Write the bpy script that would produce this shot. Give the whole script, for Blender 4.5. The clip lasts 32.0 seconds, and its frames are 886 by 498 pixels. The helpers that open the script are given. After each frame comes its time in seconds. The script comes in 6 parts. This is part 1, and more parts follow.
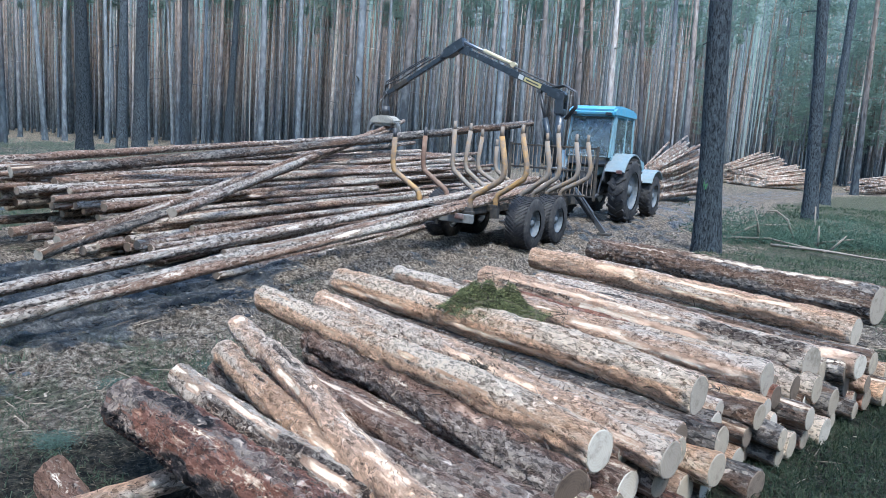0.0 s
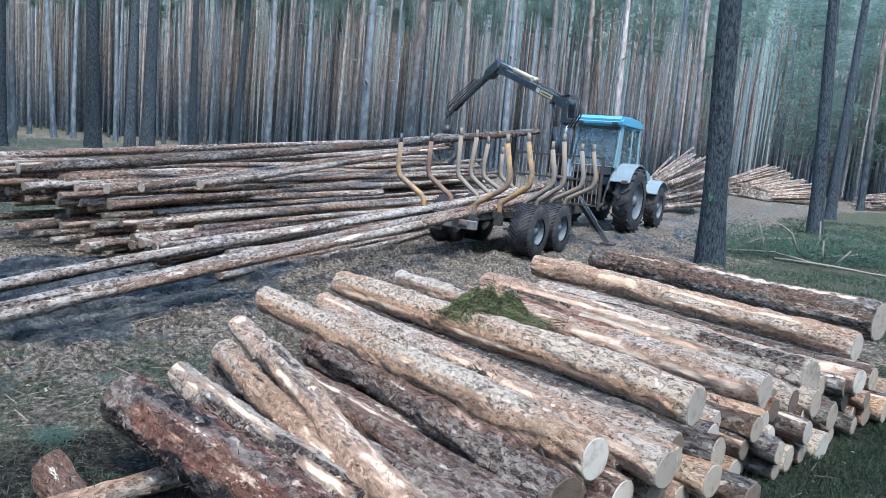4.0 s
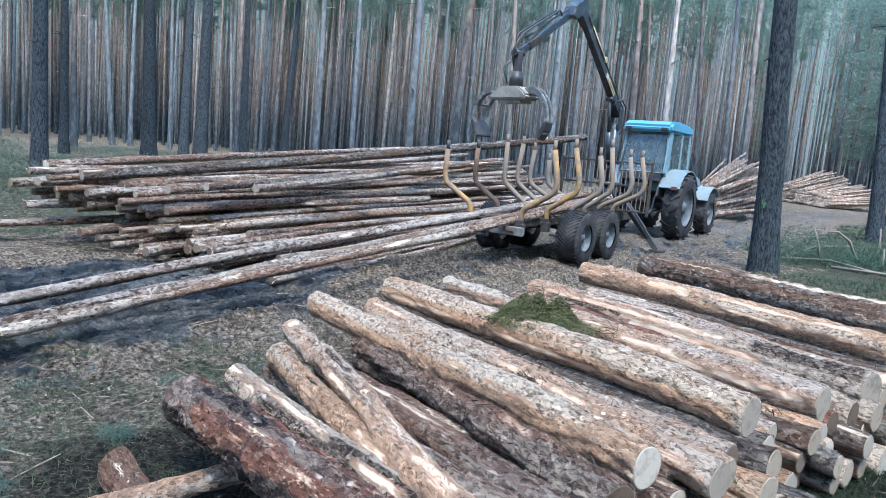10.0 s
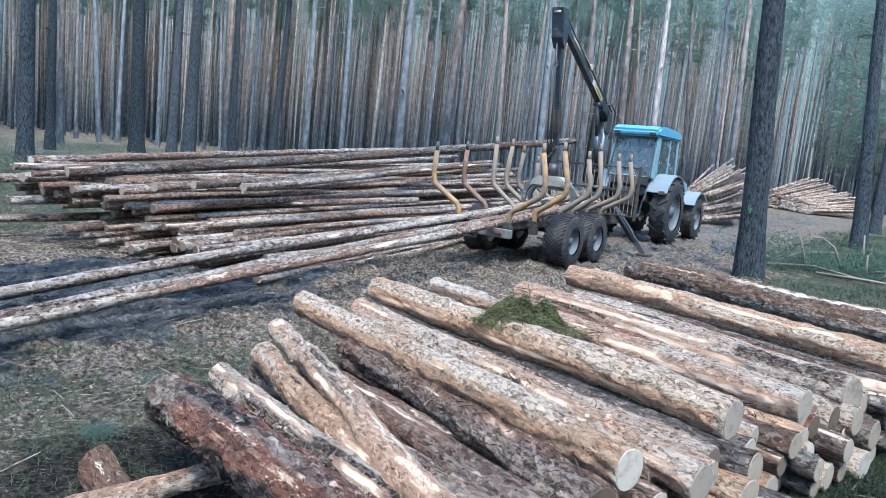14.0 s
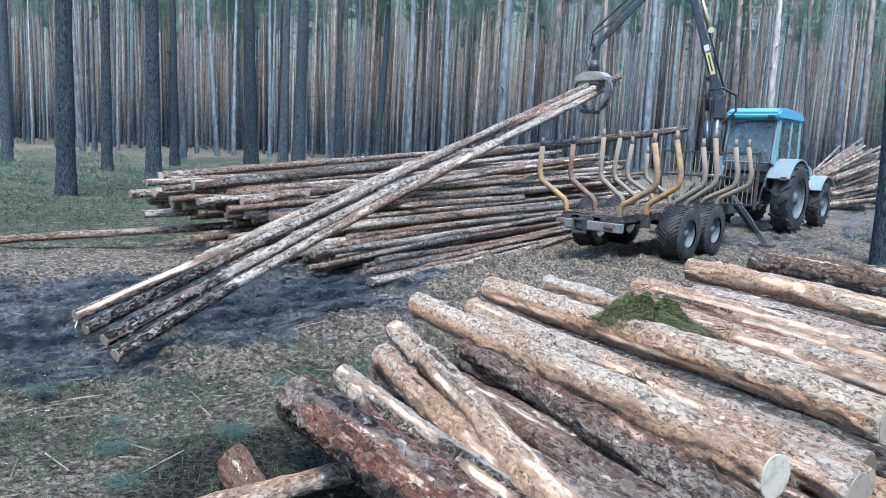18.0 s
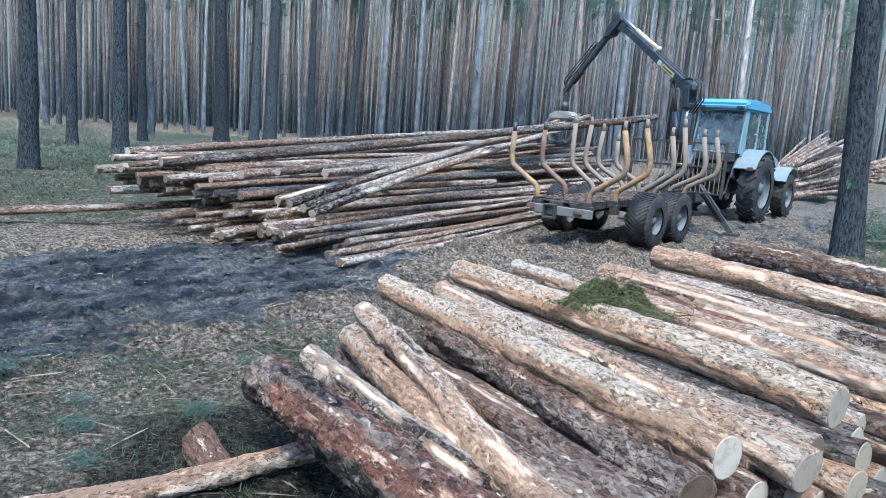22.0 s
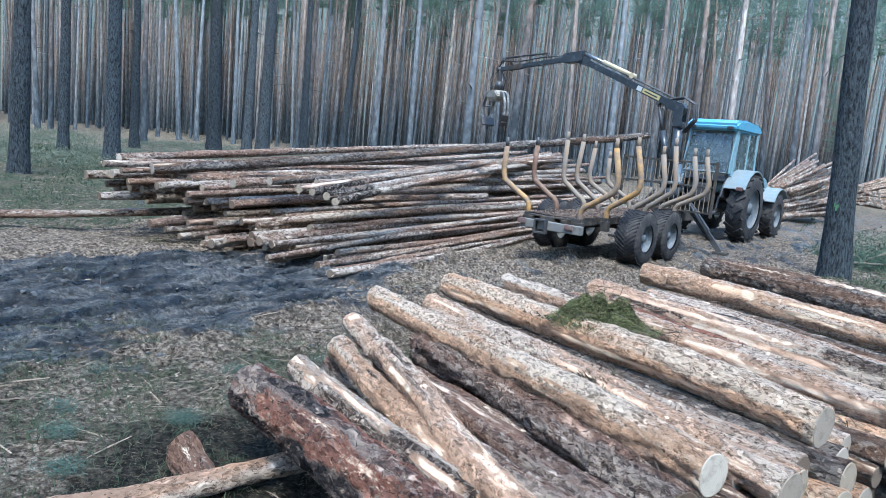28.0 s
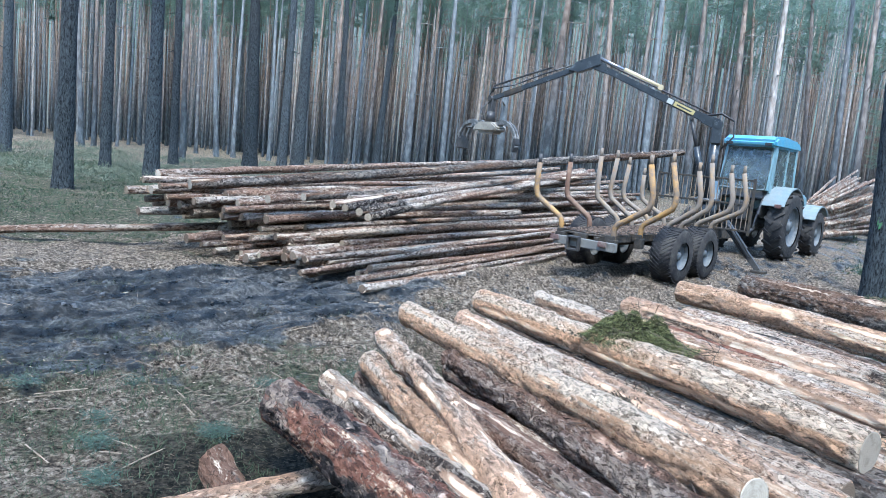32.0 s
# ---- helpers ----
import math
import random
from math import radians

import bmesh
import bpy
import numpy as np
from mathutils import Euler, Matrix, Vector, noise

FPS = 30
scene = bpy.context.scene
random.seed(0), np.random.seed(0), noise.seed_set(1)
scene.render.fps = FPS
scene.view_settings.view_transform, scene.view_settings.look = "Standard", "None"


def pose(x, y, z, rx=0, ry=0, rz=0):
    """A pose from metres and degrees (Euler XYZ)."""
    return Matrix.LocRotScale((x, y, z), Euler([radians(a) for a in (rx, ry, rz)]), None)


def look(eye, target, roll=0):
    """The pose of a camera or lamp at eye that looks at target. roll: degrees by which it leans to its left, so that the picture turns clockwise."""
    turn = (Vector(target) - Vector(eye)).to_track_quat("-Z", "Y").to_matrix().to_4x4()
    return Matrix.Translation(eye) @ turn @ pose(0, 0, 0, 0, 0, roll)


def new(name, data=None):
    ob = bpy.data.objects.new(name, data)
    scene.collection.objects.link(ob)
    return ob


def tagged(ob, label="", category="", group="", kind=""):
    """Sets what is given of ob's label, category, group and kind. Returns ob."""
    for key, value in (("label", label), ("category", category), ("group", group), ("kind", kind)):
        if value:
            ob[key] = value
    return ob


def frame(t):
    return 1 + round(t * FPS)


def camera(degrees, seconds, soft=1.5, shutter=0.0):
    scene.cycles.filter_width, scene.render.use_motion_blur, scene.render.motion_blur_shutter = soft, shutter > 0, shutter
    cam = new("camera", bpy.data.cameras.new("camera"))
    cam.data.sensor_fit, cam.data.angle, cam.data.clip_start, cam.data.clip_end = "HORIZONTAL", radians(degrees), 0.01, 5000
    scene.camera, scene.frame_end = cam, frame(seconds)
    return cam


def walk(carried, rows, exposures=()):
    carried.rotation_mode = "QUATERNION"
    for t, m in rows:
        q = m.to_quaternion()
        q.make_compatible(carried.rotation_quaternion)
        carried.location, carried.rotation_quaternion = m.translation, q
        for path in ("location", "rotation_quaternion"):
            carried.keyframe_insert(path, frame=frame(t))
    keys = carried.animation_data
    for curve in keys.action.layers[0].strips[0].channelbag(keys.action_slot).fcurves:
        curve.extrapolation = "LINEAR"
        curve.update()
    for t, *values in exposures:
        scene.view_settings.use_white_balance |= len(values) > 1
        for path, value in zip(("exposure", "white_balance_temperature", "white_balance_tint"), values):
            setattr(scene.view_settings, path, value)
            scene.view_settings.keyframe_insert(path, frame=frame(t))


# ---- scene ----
cam = camera(64.9, 32.0, 0.8)
PATH = [
    (0, (0.018, -0.002, 1.655), (0.016, 1.975, 1.355), 3.8),
    (0.5, (0.016, -0.006, 1.655), (0.018, 1.972, 1.36), 4.0),
    (1, (0.021, -0.012, 1.657), (0.023, 1.966, 1.36), 4.1),
    (1.5, (0.031, -0.008, 1.658), (0.038, 1.972, 1.376), 4.1),
    (2, (0.021, -0.032, 1.664), (0.011, 1.949, 1.389), 4.5),
    (2.5, (0.03, -0.007, 1.649), (0.007, 1.974, 1.372), 5.0),
    (4.5, (0.034, -0.021, 1.654), (0.023, 1.957, 1.361), 5.2),
    (5, (0.022, -0.017, 1.651), (0.006, 1.958, 1.334), 5.6),
    (5.5, (0.014, -0.013, 1.65), (-0.023, 1.962, 1.335), 5.4),
    (6, (0.012, -0.014, 1.65), (-0.029, 1.96, 1.328), 5.2),
    (6.5, (0.003, -0.035, 1.658), (-0.068, 1.942, 1.364), 5.2),
    (7, (0.002, -0.04, 1.657), (-0.085, 1.938, 1.376), 5.1),
    (7.5, (-0.002, -0.033, 1.657), (-0.125, 1.945, 1.392), 5.3),
    (8, (-0.007, -0.042, 1.654), (-0.143, 1.936, 1.385), 5.9),
    (8.5, (-0.01, -0.039, 1.654), (-0.144, 1.938, 1.381), 6.1),
    (9, (0.001, -0.046, 1.657), (-0.133, 1.931, 1.388), 5.4),
    (9.5, (0.003, -0.052, 1.658), (-0.138, 1.924, 1.38), 4.7),
    (10, (0.004, -0.054, 1.658), (-0.14, 1.921, 1.38), 4.9),
    (10.5, (0.007, -0.058, 1.659), (-0.138, 1.919, 1.391), 4.9),
    (11, (0.006, -0.058, 1.658), (-0.123, 1.921, 1.393), 5.3),
    (11.5, (0.012, -0.059, 1.658), (-0.117, 1.919, 1.393), 5.3),
    (12, (0.016, -0.059, 1.659), (-0.108, 1.919, 1.393), 5.2),
    (12.5, (0.017, -0.059, 1.655), (-0.111, 1.919, 1.384), 5.5),
    (13, (0.014, -0.057, 1.655), (-0.116, 1.921, 1.389), 5.6),
    (13.5, (0.014, -0.054, 1.655), (-0.126, 1.922, 1.386), 5.8),
    (14, (0.016, -0.055, 1.654), (-0.096, 1.924, 1.384), 5.7),
    (14.5, (0.015, -0.053, 1.656), (-0.079, 1.925, 1.376), 5.5),
    (16.5, (0.0, -0.059, 1.657), (-0.109, 1.92, 1.391), 5.0),
    (17, (-0.006, -0.051, 1.658), (-0.177, 1.923, 1.385), 4.1),
    (17.5, (-0.028, -0.055, 1.656), (-0.329, 1.903, 1.38), 2.9),
    (18, (-0.055, -0.022, 1.647), (-0.46, 1.914, 1.352), 2.6),
    (18.5, (-0.044, -0.068, 1.652), (-0.499, 1.857, 1.355), 2.3),
    (19, (-0.045, -0.069, 1.657), (-0.507, 1.854, 1.363), 2.5),
    (19.5, (-0.044, -0.061, 1.655), (-0.478, 1.867, 1.344), 2.8),
    (20, (-0.051, -0.038, 1.652), (-0.449, 1.895, 1.332), 3.1),
    (20.5, (-0.052, -0.025, 1.65), (-0.455, 1.904, 1.309), 3.5),
    (21, (-0.047, -0.023, 1.646), (-0.438, 1.907, 1.295), 3.3),
    (21.5, (-0.039, -0.027, 1.65), (-0.387, 1.913, 1.308), 3.4),
    (22, (-0.033, -0.044, 1.652), (-0.354, 1.901, 1.313), 4.1),
    (22.5, (-0.036, -0.045, 1.651), (-0.347, 1.903, 1.324), 4.9),
    (23, (-0.041, -0.015, 1.646), (-0.317, 1.94, 1.325), 5.4),
    (23.5, (-0.039, -0.025, 1.646), (-0.302, 1.933, 1.335), 5.7),
    (24, (-0.046, -0.022, 1.645), (-0.336, 1.931, 1.325), 6.0),
    (24.5, (-0.046, -0.019, 1.645), (-0.327, 1.936, 1.328), 6.1),
    (26.5, (-0.038, -0.026, 1.646), (-0.307, 1.932, 1.339), 5.8),
    (27, (-0.042, -0.025, 1.644), (-0.307, 1.934, 1.339), 6.0),
    (27.5, (-0.038, -0.032, 1.645), (-0.331, 1.923, 1.337), 5.4),
    (28, (-0.034, -0.05, 1.648), (-0.332, 1.905, 1.349), 5.4),
    (28.5, (-0.042, -0.053, 1.648), (-0.384, 1.896, 1.353), 5.3),
    (29, (-0.04, -0.057, 1.65), (-0.462, 1.878, 1.377), 5.4),
    (29.5, (-0.033, -0.059, 1.648), (-0.464, 1.877, 1.388), 5.4),
    (30, (-0.029, -0.06, 1.647), (-0.454, 1.879, 1.401), 5.3),
    (30.5, (-0.035, -0.039, 1.643), (-0.451, 1.902, 1.399), 5.3),
    (31, (-0.031, -0.052, 1.649), (-0.444, 1.889, 1.399), 5.3),
    (31.5, (-0.029, -0.047, 1.646), (-0.429, 1.896, 1.391), 5.4),
    (32, (-0.036, -0.037, 1.642), (-0.429, 1.906, 1.381), 5.4),
]
walk(cam, [(t, look(eye, target, roll)) for t, eye, target, roll in PATH], [(0.0, 2.33, 5720, 4.5), (13.0, 2.4, 5720, 4.5), (18.0, 2.44, 5700, 3.5), (27.0, 2.42, 5700, 3.5), (28.0, 2.43, 5700, 3.5), (29.5, 2.54, 5700, 3.5), (32.0, 2.54, 5700, 3.5)])

# ---- light ----
world = bpy.data.worlds.new("overcast_sky")
scene.world = world
world.use_nodes = True
wn = world.node_tree
sky = wn.nodes.new("ShaderNodeTexSky")
sky.sky_type = "NISHITA"
sky.sun_disc = False
sky.sun_elevation = radians(62)
sky.sun_rotation = radians(165)
sky.air_density, sky.dust_density, sky.ozone_density = 1.3, 0.6, 3.0
wn.links.new(sky.outputs["Color"], wn.nodes["Background"].inputs["Color"])
wn.nodes["Background"].inputs["Strength"].default_value = 0.115
sun = new("sun", bpy.data.lights.new("sun", "SUN"))
sun.data.energy, sun.data.angle, sun.data.color = 1.5, radians(18), (1.0, 0.97, 0.93)
sun.matrix_world = look((0, -6, 40), (-4, 15, 0))

# ---- materials ----


def nodes_of(name, rough=0.8, metal=0.0):
    m = bpy.data.materials.new(name)
    m.use_nodes = True
    b = m.node_tree.nodes["Principled BSDF"]
    b.inputs["Roughness"].default_value = rough
    b.inputs["Metallic"].default_value = metal
    if rough >= 0.7:
        b.inputs["Specular IOR Level"].default_value = 0.12
    return m, m.node_tree, b


def coords(nt, scale=(1, 1, 1), kind="Object"):
    tc = nt.nodes.new("ShaderNodeTexCoord")
    mp = nt.nodes.new("ShaderNodeMapping")
    mp.inputs["Scale"].default_value = scale
    nt.links.new(tc.outputs[kind], mp.inputs["Vector"])
    return mp.outputs["Vector"]


def moved(nt, vec):
    """The coordinates shifted by the object's own random number, so that alike pieces differ."""
    oi = nt.nodes.new("ShaderNodeObjectInfo")
    mu = nt.nodes.new("ShaderNodeMath")
    mu.operation = "MULTIPLY"
    mu.inputs[1].default_value = 37.0
    nt.links.new(oi.outputs["Random"], mu.inputs[0])
    ad = nt.nodes.new("ShaderNodeVectorMath")
    ad.operation = "ADD"
    nt.links.new(vec, ad.inputs[0])
    nt.links.new(mu.outputs[0], ad.inputs[1])
    return ad.outputs[0], oi.outputs["Random"]


def noise_of(nt, vec, scale, detail=5.0, rough=0.6, dist=0.0):
    n = nt.nodes.new("ShaderNodeTexNoise")
    n.inputs["Scale"].default_value, n.inputs["Detail"].default_value = scale, detail
    n.inputs["Roughness"].default_value, n.inputs["Distortion"].default_value = rough, dist
    nt.links.new(vec, n.inputs["Vector"])
    return n.outputs["Fac"]


def cells_of(nt, vec, scale, feature="F1"):
    n = nt.nodes.new("ShaderNodeTexVoronoi")
    n.feature = feature
    n.inputs["Scale"].default_value = scale
    nt.links.new(vec, n.inputs["Vector"])
    return n


def ramp(nt, fac, stops):
    r = nt.nodes.new("ShaderNodeValToRGB")
    while len(r.color_ramp.elements) < len(stops):
        r.color_ramp.elements.new(0.5)
    for e, (p, c) in zip(r.color_ramp.elements, stops):
        e.position = p
        e.color = (*c, 1.0) if isinstance(c, tuple) else (c, c, c, 1.0)
    nt.links.new(fac, r.inputs["Fac"])
    return r.outputs["Color"]


def blend(nt, fac, a, b, how="MIX"):
    x = nt.nodes.new("ShaderNodeMix")
    x.data_type, x.blend_type = "RGBA", how
    for sock, val in ((0, fac), (6, a), (7, b)):
        if isinstance(val, (int, float)):
            x.inputs[sock].default_value = val
        elif isinstance(val, tuple):
            x.inputs[sock].default_value = (*val, 1.0)
        else:
            nt.links.new(val, x.inputs[sock])
    return x.outputs[2]


def relief(nt, b, height, strength=0.5, distance=0.02):
    bu = nt.nodes.new("ShaderNodeBump")
    bu.inputs["Strength"].default_value, bu.inputs["Distance"].default_value = strength, distance
    nt.links.new(height, bu.inputs["Height"])
    nt.links.new(bu.outputs["Normal"], b.inputs["Normal"])


def warped(nt, vec, scale, amount):
    """The coordinates pushed about by noise, for ragged outlines."""
    n = nt.nodes.new("ShaderNodeTexNoise")
    n.inputs["Scale"].default_value, n.inputs["Detail"].default_value = scale, 4
    nt.links.new(vec, n.inputs["Vector"])
    m = nt.nodes.new("ShaderNodeVectorMath")
    m.operation = "MULTIPLY_ADD"
    m.inputs[1].default_value = (amount,) * 3
    nt.links.new(n.outputs["Color"], m.inputs[0])
    nt.links.new(vec, m.inputs[2])
    return m.outputs[0]


def worn(nt, noise_fac, chan, amount=1.5):
    """A ragged mask from one channel of the wear painted on a log: torn strips, thin warm bark, dark crust."""
    att = nt.nodes.new("ShaderNodeVertexColor")
    att.layer_name = "torn"
    sep = nt.nodes.new("ShaderNodeSeparateColor")
    nt.links.new(att.outputs["Color"], sep.inputs[0])
    s = nt.nodes.new("ShaderNodeMath")
    s.operation = "MULTIPLY_ADD"
    s.inputs[1].default_value, s.inputs[2].default_value = amount, -0.5 * amount
    nt.links.new(noise_fac, s.inputs[0])
    a = nt.nodes.new("ShaderNodeMath")
    a.operation = "ADD"
    nt.links.new(sep.outputs[chan], a.inputs[0])
    nt.links.new(s.outputs[0], a.inputs[1])
    return a.outputs[0]


def pine_log_bark(name, dark, tan, warm, grey, bare, bare_amount, dark_amount, grain=46, pale_amount=0.0, strips=0.0):
    """Flaky pine bark: overlapping tan and grey scales, thin warm bark, dark ragged patches, torn bare streaks."""
    m, nt, b = nodes_of(name, 0.85)
    v, rnd = moved(nt, coords(nt, (1, 1, 0.5)))
    v2, _ = moved(nt, coords(nt, (1, 1, 0.1)))
    w = warped(nt, v, 30, 0.05)
    sc = nt.nodes.new("ShaderNodeSeparateColor")
    nt.links.new(cells_of(nt, w, grain * 1.5).outputs["Color"], sc.inputs[0])
    scale_id = sc.outputs["Red"]
    fine = noise_of(nt, w, grain * 2.2, 6, 0.78)
    mid = noise_of(nt, w, 13, 6, 0.72, 0.5)
    side = noise_of(nt, v2, 4.4, 3, 0.55)
    big = noise_of(nt, v2, 10, 4, 0.62, 0.3)
    tone = blend(nt, 0.2, blend(nt, 0.74, scale_id, fine), noise_of(nt, w, grain * 0.8, 4, 0.6))
    deep = tuple(c * 0.25 for c in dark)
    pale = tuple(0.5 * (c + d) for c, d in zip(grey, bare))
    one = ramp(nt, tone, [(0.37, dark), (0.43, tuple(0.6 * c for c in tan)), (0.5, tan), (0.6, grey)])
    two = ramp(nt, tone, [(0.36, tuple(0.45 * c for c in warm)), (0.45, tuple(0.85 * c for c in warm)), (0.53, warm), (0.62, tuple(1.4 * c for c in warm))])
    three = ramp(nt, tone, [(0.37, tuple(0.33 * c for c in grey)), (0.44, tuple(0.66 * c for c in grey)), (0.52, grey), (0.61, pale)])
    sd = blend(nt, 0.3, side, mid)
    col = blend(nt, ramp(nt, sd, [(0.44, 0.9), (0.52, 0.0)]), one, two)
    col = blend(nt, ramp(nt, sd, [(0.51, 0.0), (0.59, 0.9)]), col, three)
    thin = ramp(nt, worn(nt, mid, "Green"), [(0.42, 0.0), (0.62, 0.88)])
    col = blend(nt, thin, col, two)
    # dark cracks between the scales
    crack = blend(nt, 0.5, mid, fine)
    col = blend(nt, ramp(nt, crack, [(0.37, 0.85), (0.46, 0.0)]), col, deep)
    dn = blend(nt, 0.4, noise_of(nt, v2, 8, 6, 0.75, 0.9), fine)
    dm = ramp(nt, dn, [(0.62 - dark_amount, 0.0), (0.66 - dark_amount, 0.92)])
    crust = ramp(nt, tone, [(0.4, deep), (0.5, dark), (0.62, tuple(0.42 * c for c in grey))])
    col = blend(nt, dm, col, crust)
    col = blend(nt, ramp(nt, worn(nt, dn, "Blue", 2.2), [(0.42, 0.0), (0.55, 0.95)]), col, crust)
    # bark torn off: cream wood with a warm rim, grained along the log
    v3, _ = moved(nt, coords(nt, (1, 1, 0.05)))
    fibre = noise_of(nt, v3, 60, 5, 0.7)
    lo = 0.665 - bare_amount
    bm_ = blend(nt, 0.4, big, fine)
    st = blend(nt, 0.16, noise_of(nt, v3, 9, 3, 0.5, 0.2), mid)
    s0 = 0.64 - strips
    torn = worn(nt, blend(nt, 0.5, mid, blend(nt, 0.5, fine, fibre)), "Red", 3.2)
    wood = ramp(nt, fibre, [(0.34, tuple(0.85 * c for c in warm)), (0.46, tuple(0.8 * c for c in bare)), (0.6, bare)])
    wood = blend(nt, ramp(nt, big, [(0.45, 0.75), (0.56, 0.0)]), wood, tuple(1.1 * c for c in warm))
    for f, e, rim in ((bm_, lo, 0.045), (st, s0, 0.045), (torn, 0.62, 0.3)):
        col = blend(nt, ramp(nt, f, [(e - rim, 0.0), (e - 0.3 * rim, 0.85)]), col, tuple(0.95 * c for c in warm))
    barem = ramp(nt, bm_, [(lo, 0.0), (lo + 0.016, 1.0)])
    for f in (ramp(nt, st, [(s0, 0.0), (s0 + 0.03, 0.95)]), ramp(nt, torn, [(0.55, 0.0), (0.86, 1.0)])):
        barem = blend(nt, 1.0, barem, f, "LIGHTEN")
    col = blend(nt, barem, col, wood)
    chip = ramp(nt, blend(nt, 0.5, noise_of(nt, w, 24, 4, 0.6), fine), [(0.575 - pale_amount, 0.0), (0.625 - pale_amount, 0.75)])
    col = blend(nt, chip, col, pale)
    tint = ramp(nt, rnd, [(0.0, (0.86, 0.84, 0.82)), (0.5, 0.97), (1.0, (1.1, 1.06, 1.0))])
    col = blend(nt, 1.0, col, tint, "MULTIPLY")
    nt.links.new(col, b.inputs["Base Color"])
    h = blend(nt, 0.35, ramp(nt, tone, [(0.36, 0.0), (0.62, 1.0)]), mid)
    h = blend(nt, barem, h, blend(nt, 0.25, (0.34, 0.34, 0.34), fibre))
    relief(nt, b, h, 1.0, 0.04)
    return m


TAN_BARK = pine_log_bark("tan_flaky_bark", (0.1, 0.068, 0.048), (0.55, 0.41, 0.305), (0.58, 0.345, 0.21), (0.78, 0.625, 0.48), (0.66, 0.51, 0.35), 0.05, 0.0, 46, 0.0, -0.06)
PINK_BARK = pine_log_bark("pinkish_worn_bark", (0.095, 0.064, 0.05), (0.53, 0.4, 0.315), (0.56, 0.345, 0.225), (0.77, 0.63, 0.5), (0.7, 0.565, 0.42), 0.065, 0.05, 46, 0.005, -0.06)
DARK_BARK = pine_log_bark("dark_ridged_bark", (0.04, 0.035, 0.033), (0.12, 0.095, 0.08), (0.17, 0.1, 0.065), (0.26, 0.23, 0.205), (0.6, 0.48, 0.36), 0.06, 0.085, 30, 0.012, 0.03)
RED_BARK = pine_log_bark("reddish_dark_bark", (0.03, 0.027, 0.028), (0.17, 0.088, 0.066), (0.27, 0.115, 0.075), (0.34, 0.27, 0.225), (0.66, 0.48, 0.33), 0.08, 0.07, 30, 0.016, 0.0)
SHAGGY_BARK = pine_log_bark("shaggy_brown_bark", (0.05, 0.036, 0.03), (0.2, 0.135, 0.105), (0.25, 0.14, 0.095), (0.42, 0.335, 0.275), (0.6, 0.47, 0.35), 0.07, 0.08, 40, 0.012, 0.0)
LONG_BARK = pine_log_bark("long_log_bark", (0.035, 0.026, 0.022), (0.29, 0.212, 0.168), (0.28, 0.17, 0.118), (0.65, 0.555, 0.465), (0.62, 0.515, 0.42), 0.08, 0.075, 30, 0.024, 0.01)


def cut_wood(name, light, ring):
    m, nt, b = nodes_of(name, 0.75)
    vec, rnd = moved(nt, coords(nt))
    w = nt.nodes.new("ShaderNodeTexWave")
    w.wave_type, w.rings_direction = "RINGS", "Z"
    w.inputs["Scale"].default_value, w.inputs["Distortion"].default_value, w.inputs["Detail"].default_value = 26, 3.0, 3
    nt.links.new(coords(nt), w.inputs["Vector"])
    col = blend(nt, ramp(nt, w.outputs["Fac"], [(0.0, 0.55), (1.0, 1.0)]), ring, light)
    saw = noise_of(nt, coords(nt, (60, 4, 1)), 3, 4)
    col = blend(nt, 0.35, col, ramp(nt, saw, [(0.3, ring), (0.7, light)]))
    dirt = noise_of(nt, vec, 14, 6, 0.7)
    col = blend(nt, ramp(nt, dirt, [(0.5, 0.0), (0.68, 0.6)]), col, tuple(0.45 * c for c in ring))
    col = blend(nt, 1.0, col, ramp(nt, rnd, [(0.0, (0.55, 0.52, 0.5)), (0.6, 0.85), (1.0, 1.0)]), "MULTIPLY")
    nt.links.new(col, b.inputs["Base Color"])
    relief(nt, b, blend(nt, 0.5, saw, dirt), 0.5, 0.006)
    return m


CUT = cut_wood("fresh_cut_wood", (0.47, 0.41, 0.33), (0.37, 0.305, 0.235))
CUT_MID = cut_wood("dulled_cut_wood", (0.36, 0.295, 0.22), (0.26, 0.2, 0.14))
CUT_OLD = cut_wood("weathered_cut_wood", (0.2, 0.15, 0.11), (0.11, 0.08, 0.06))


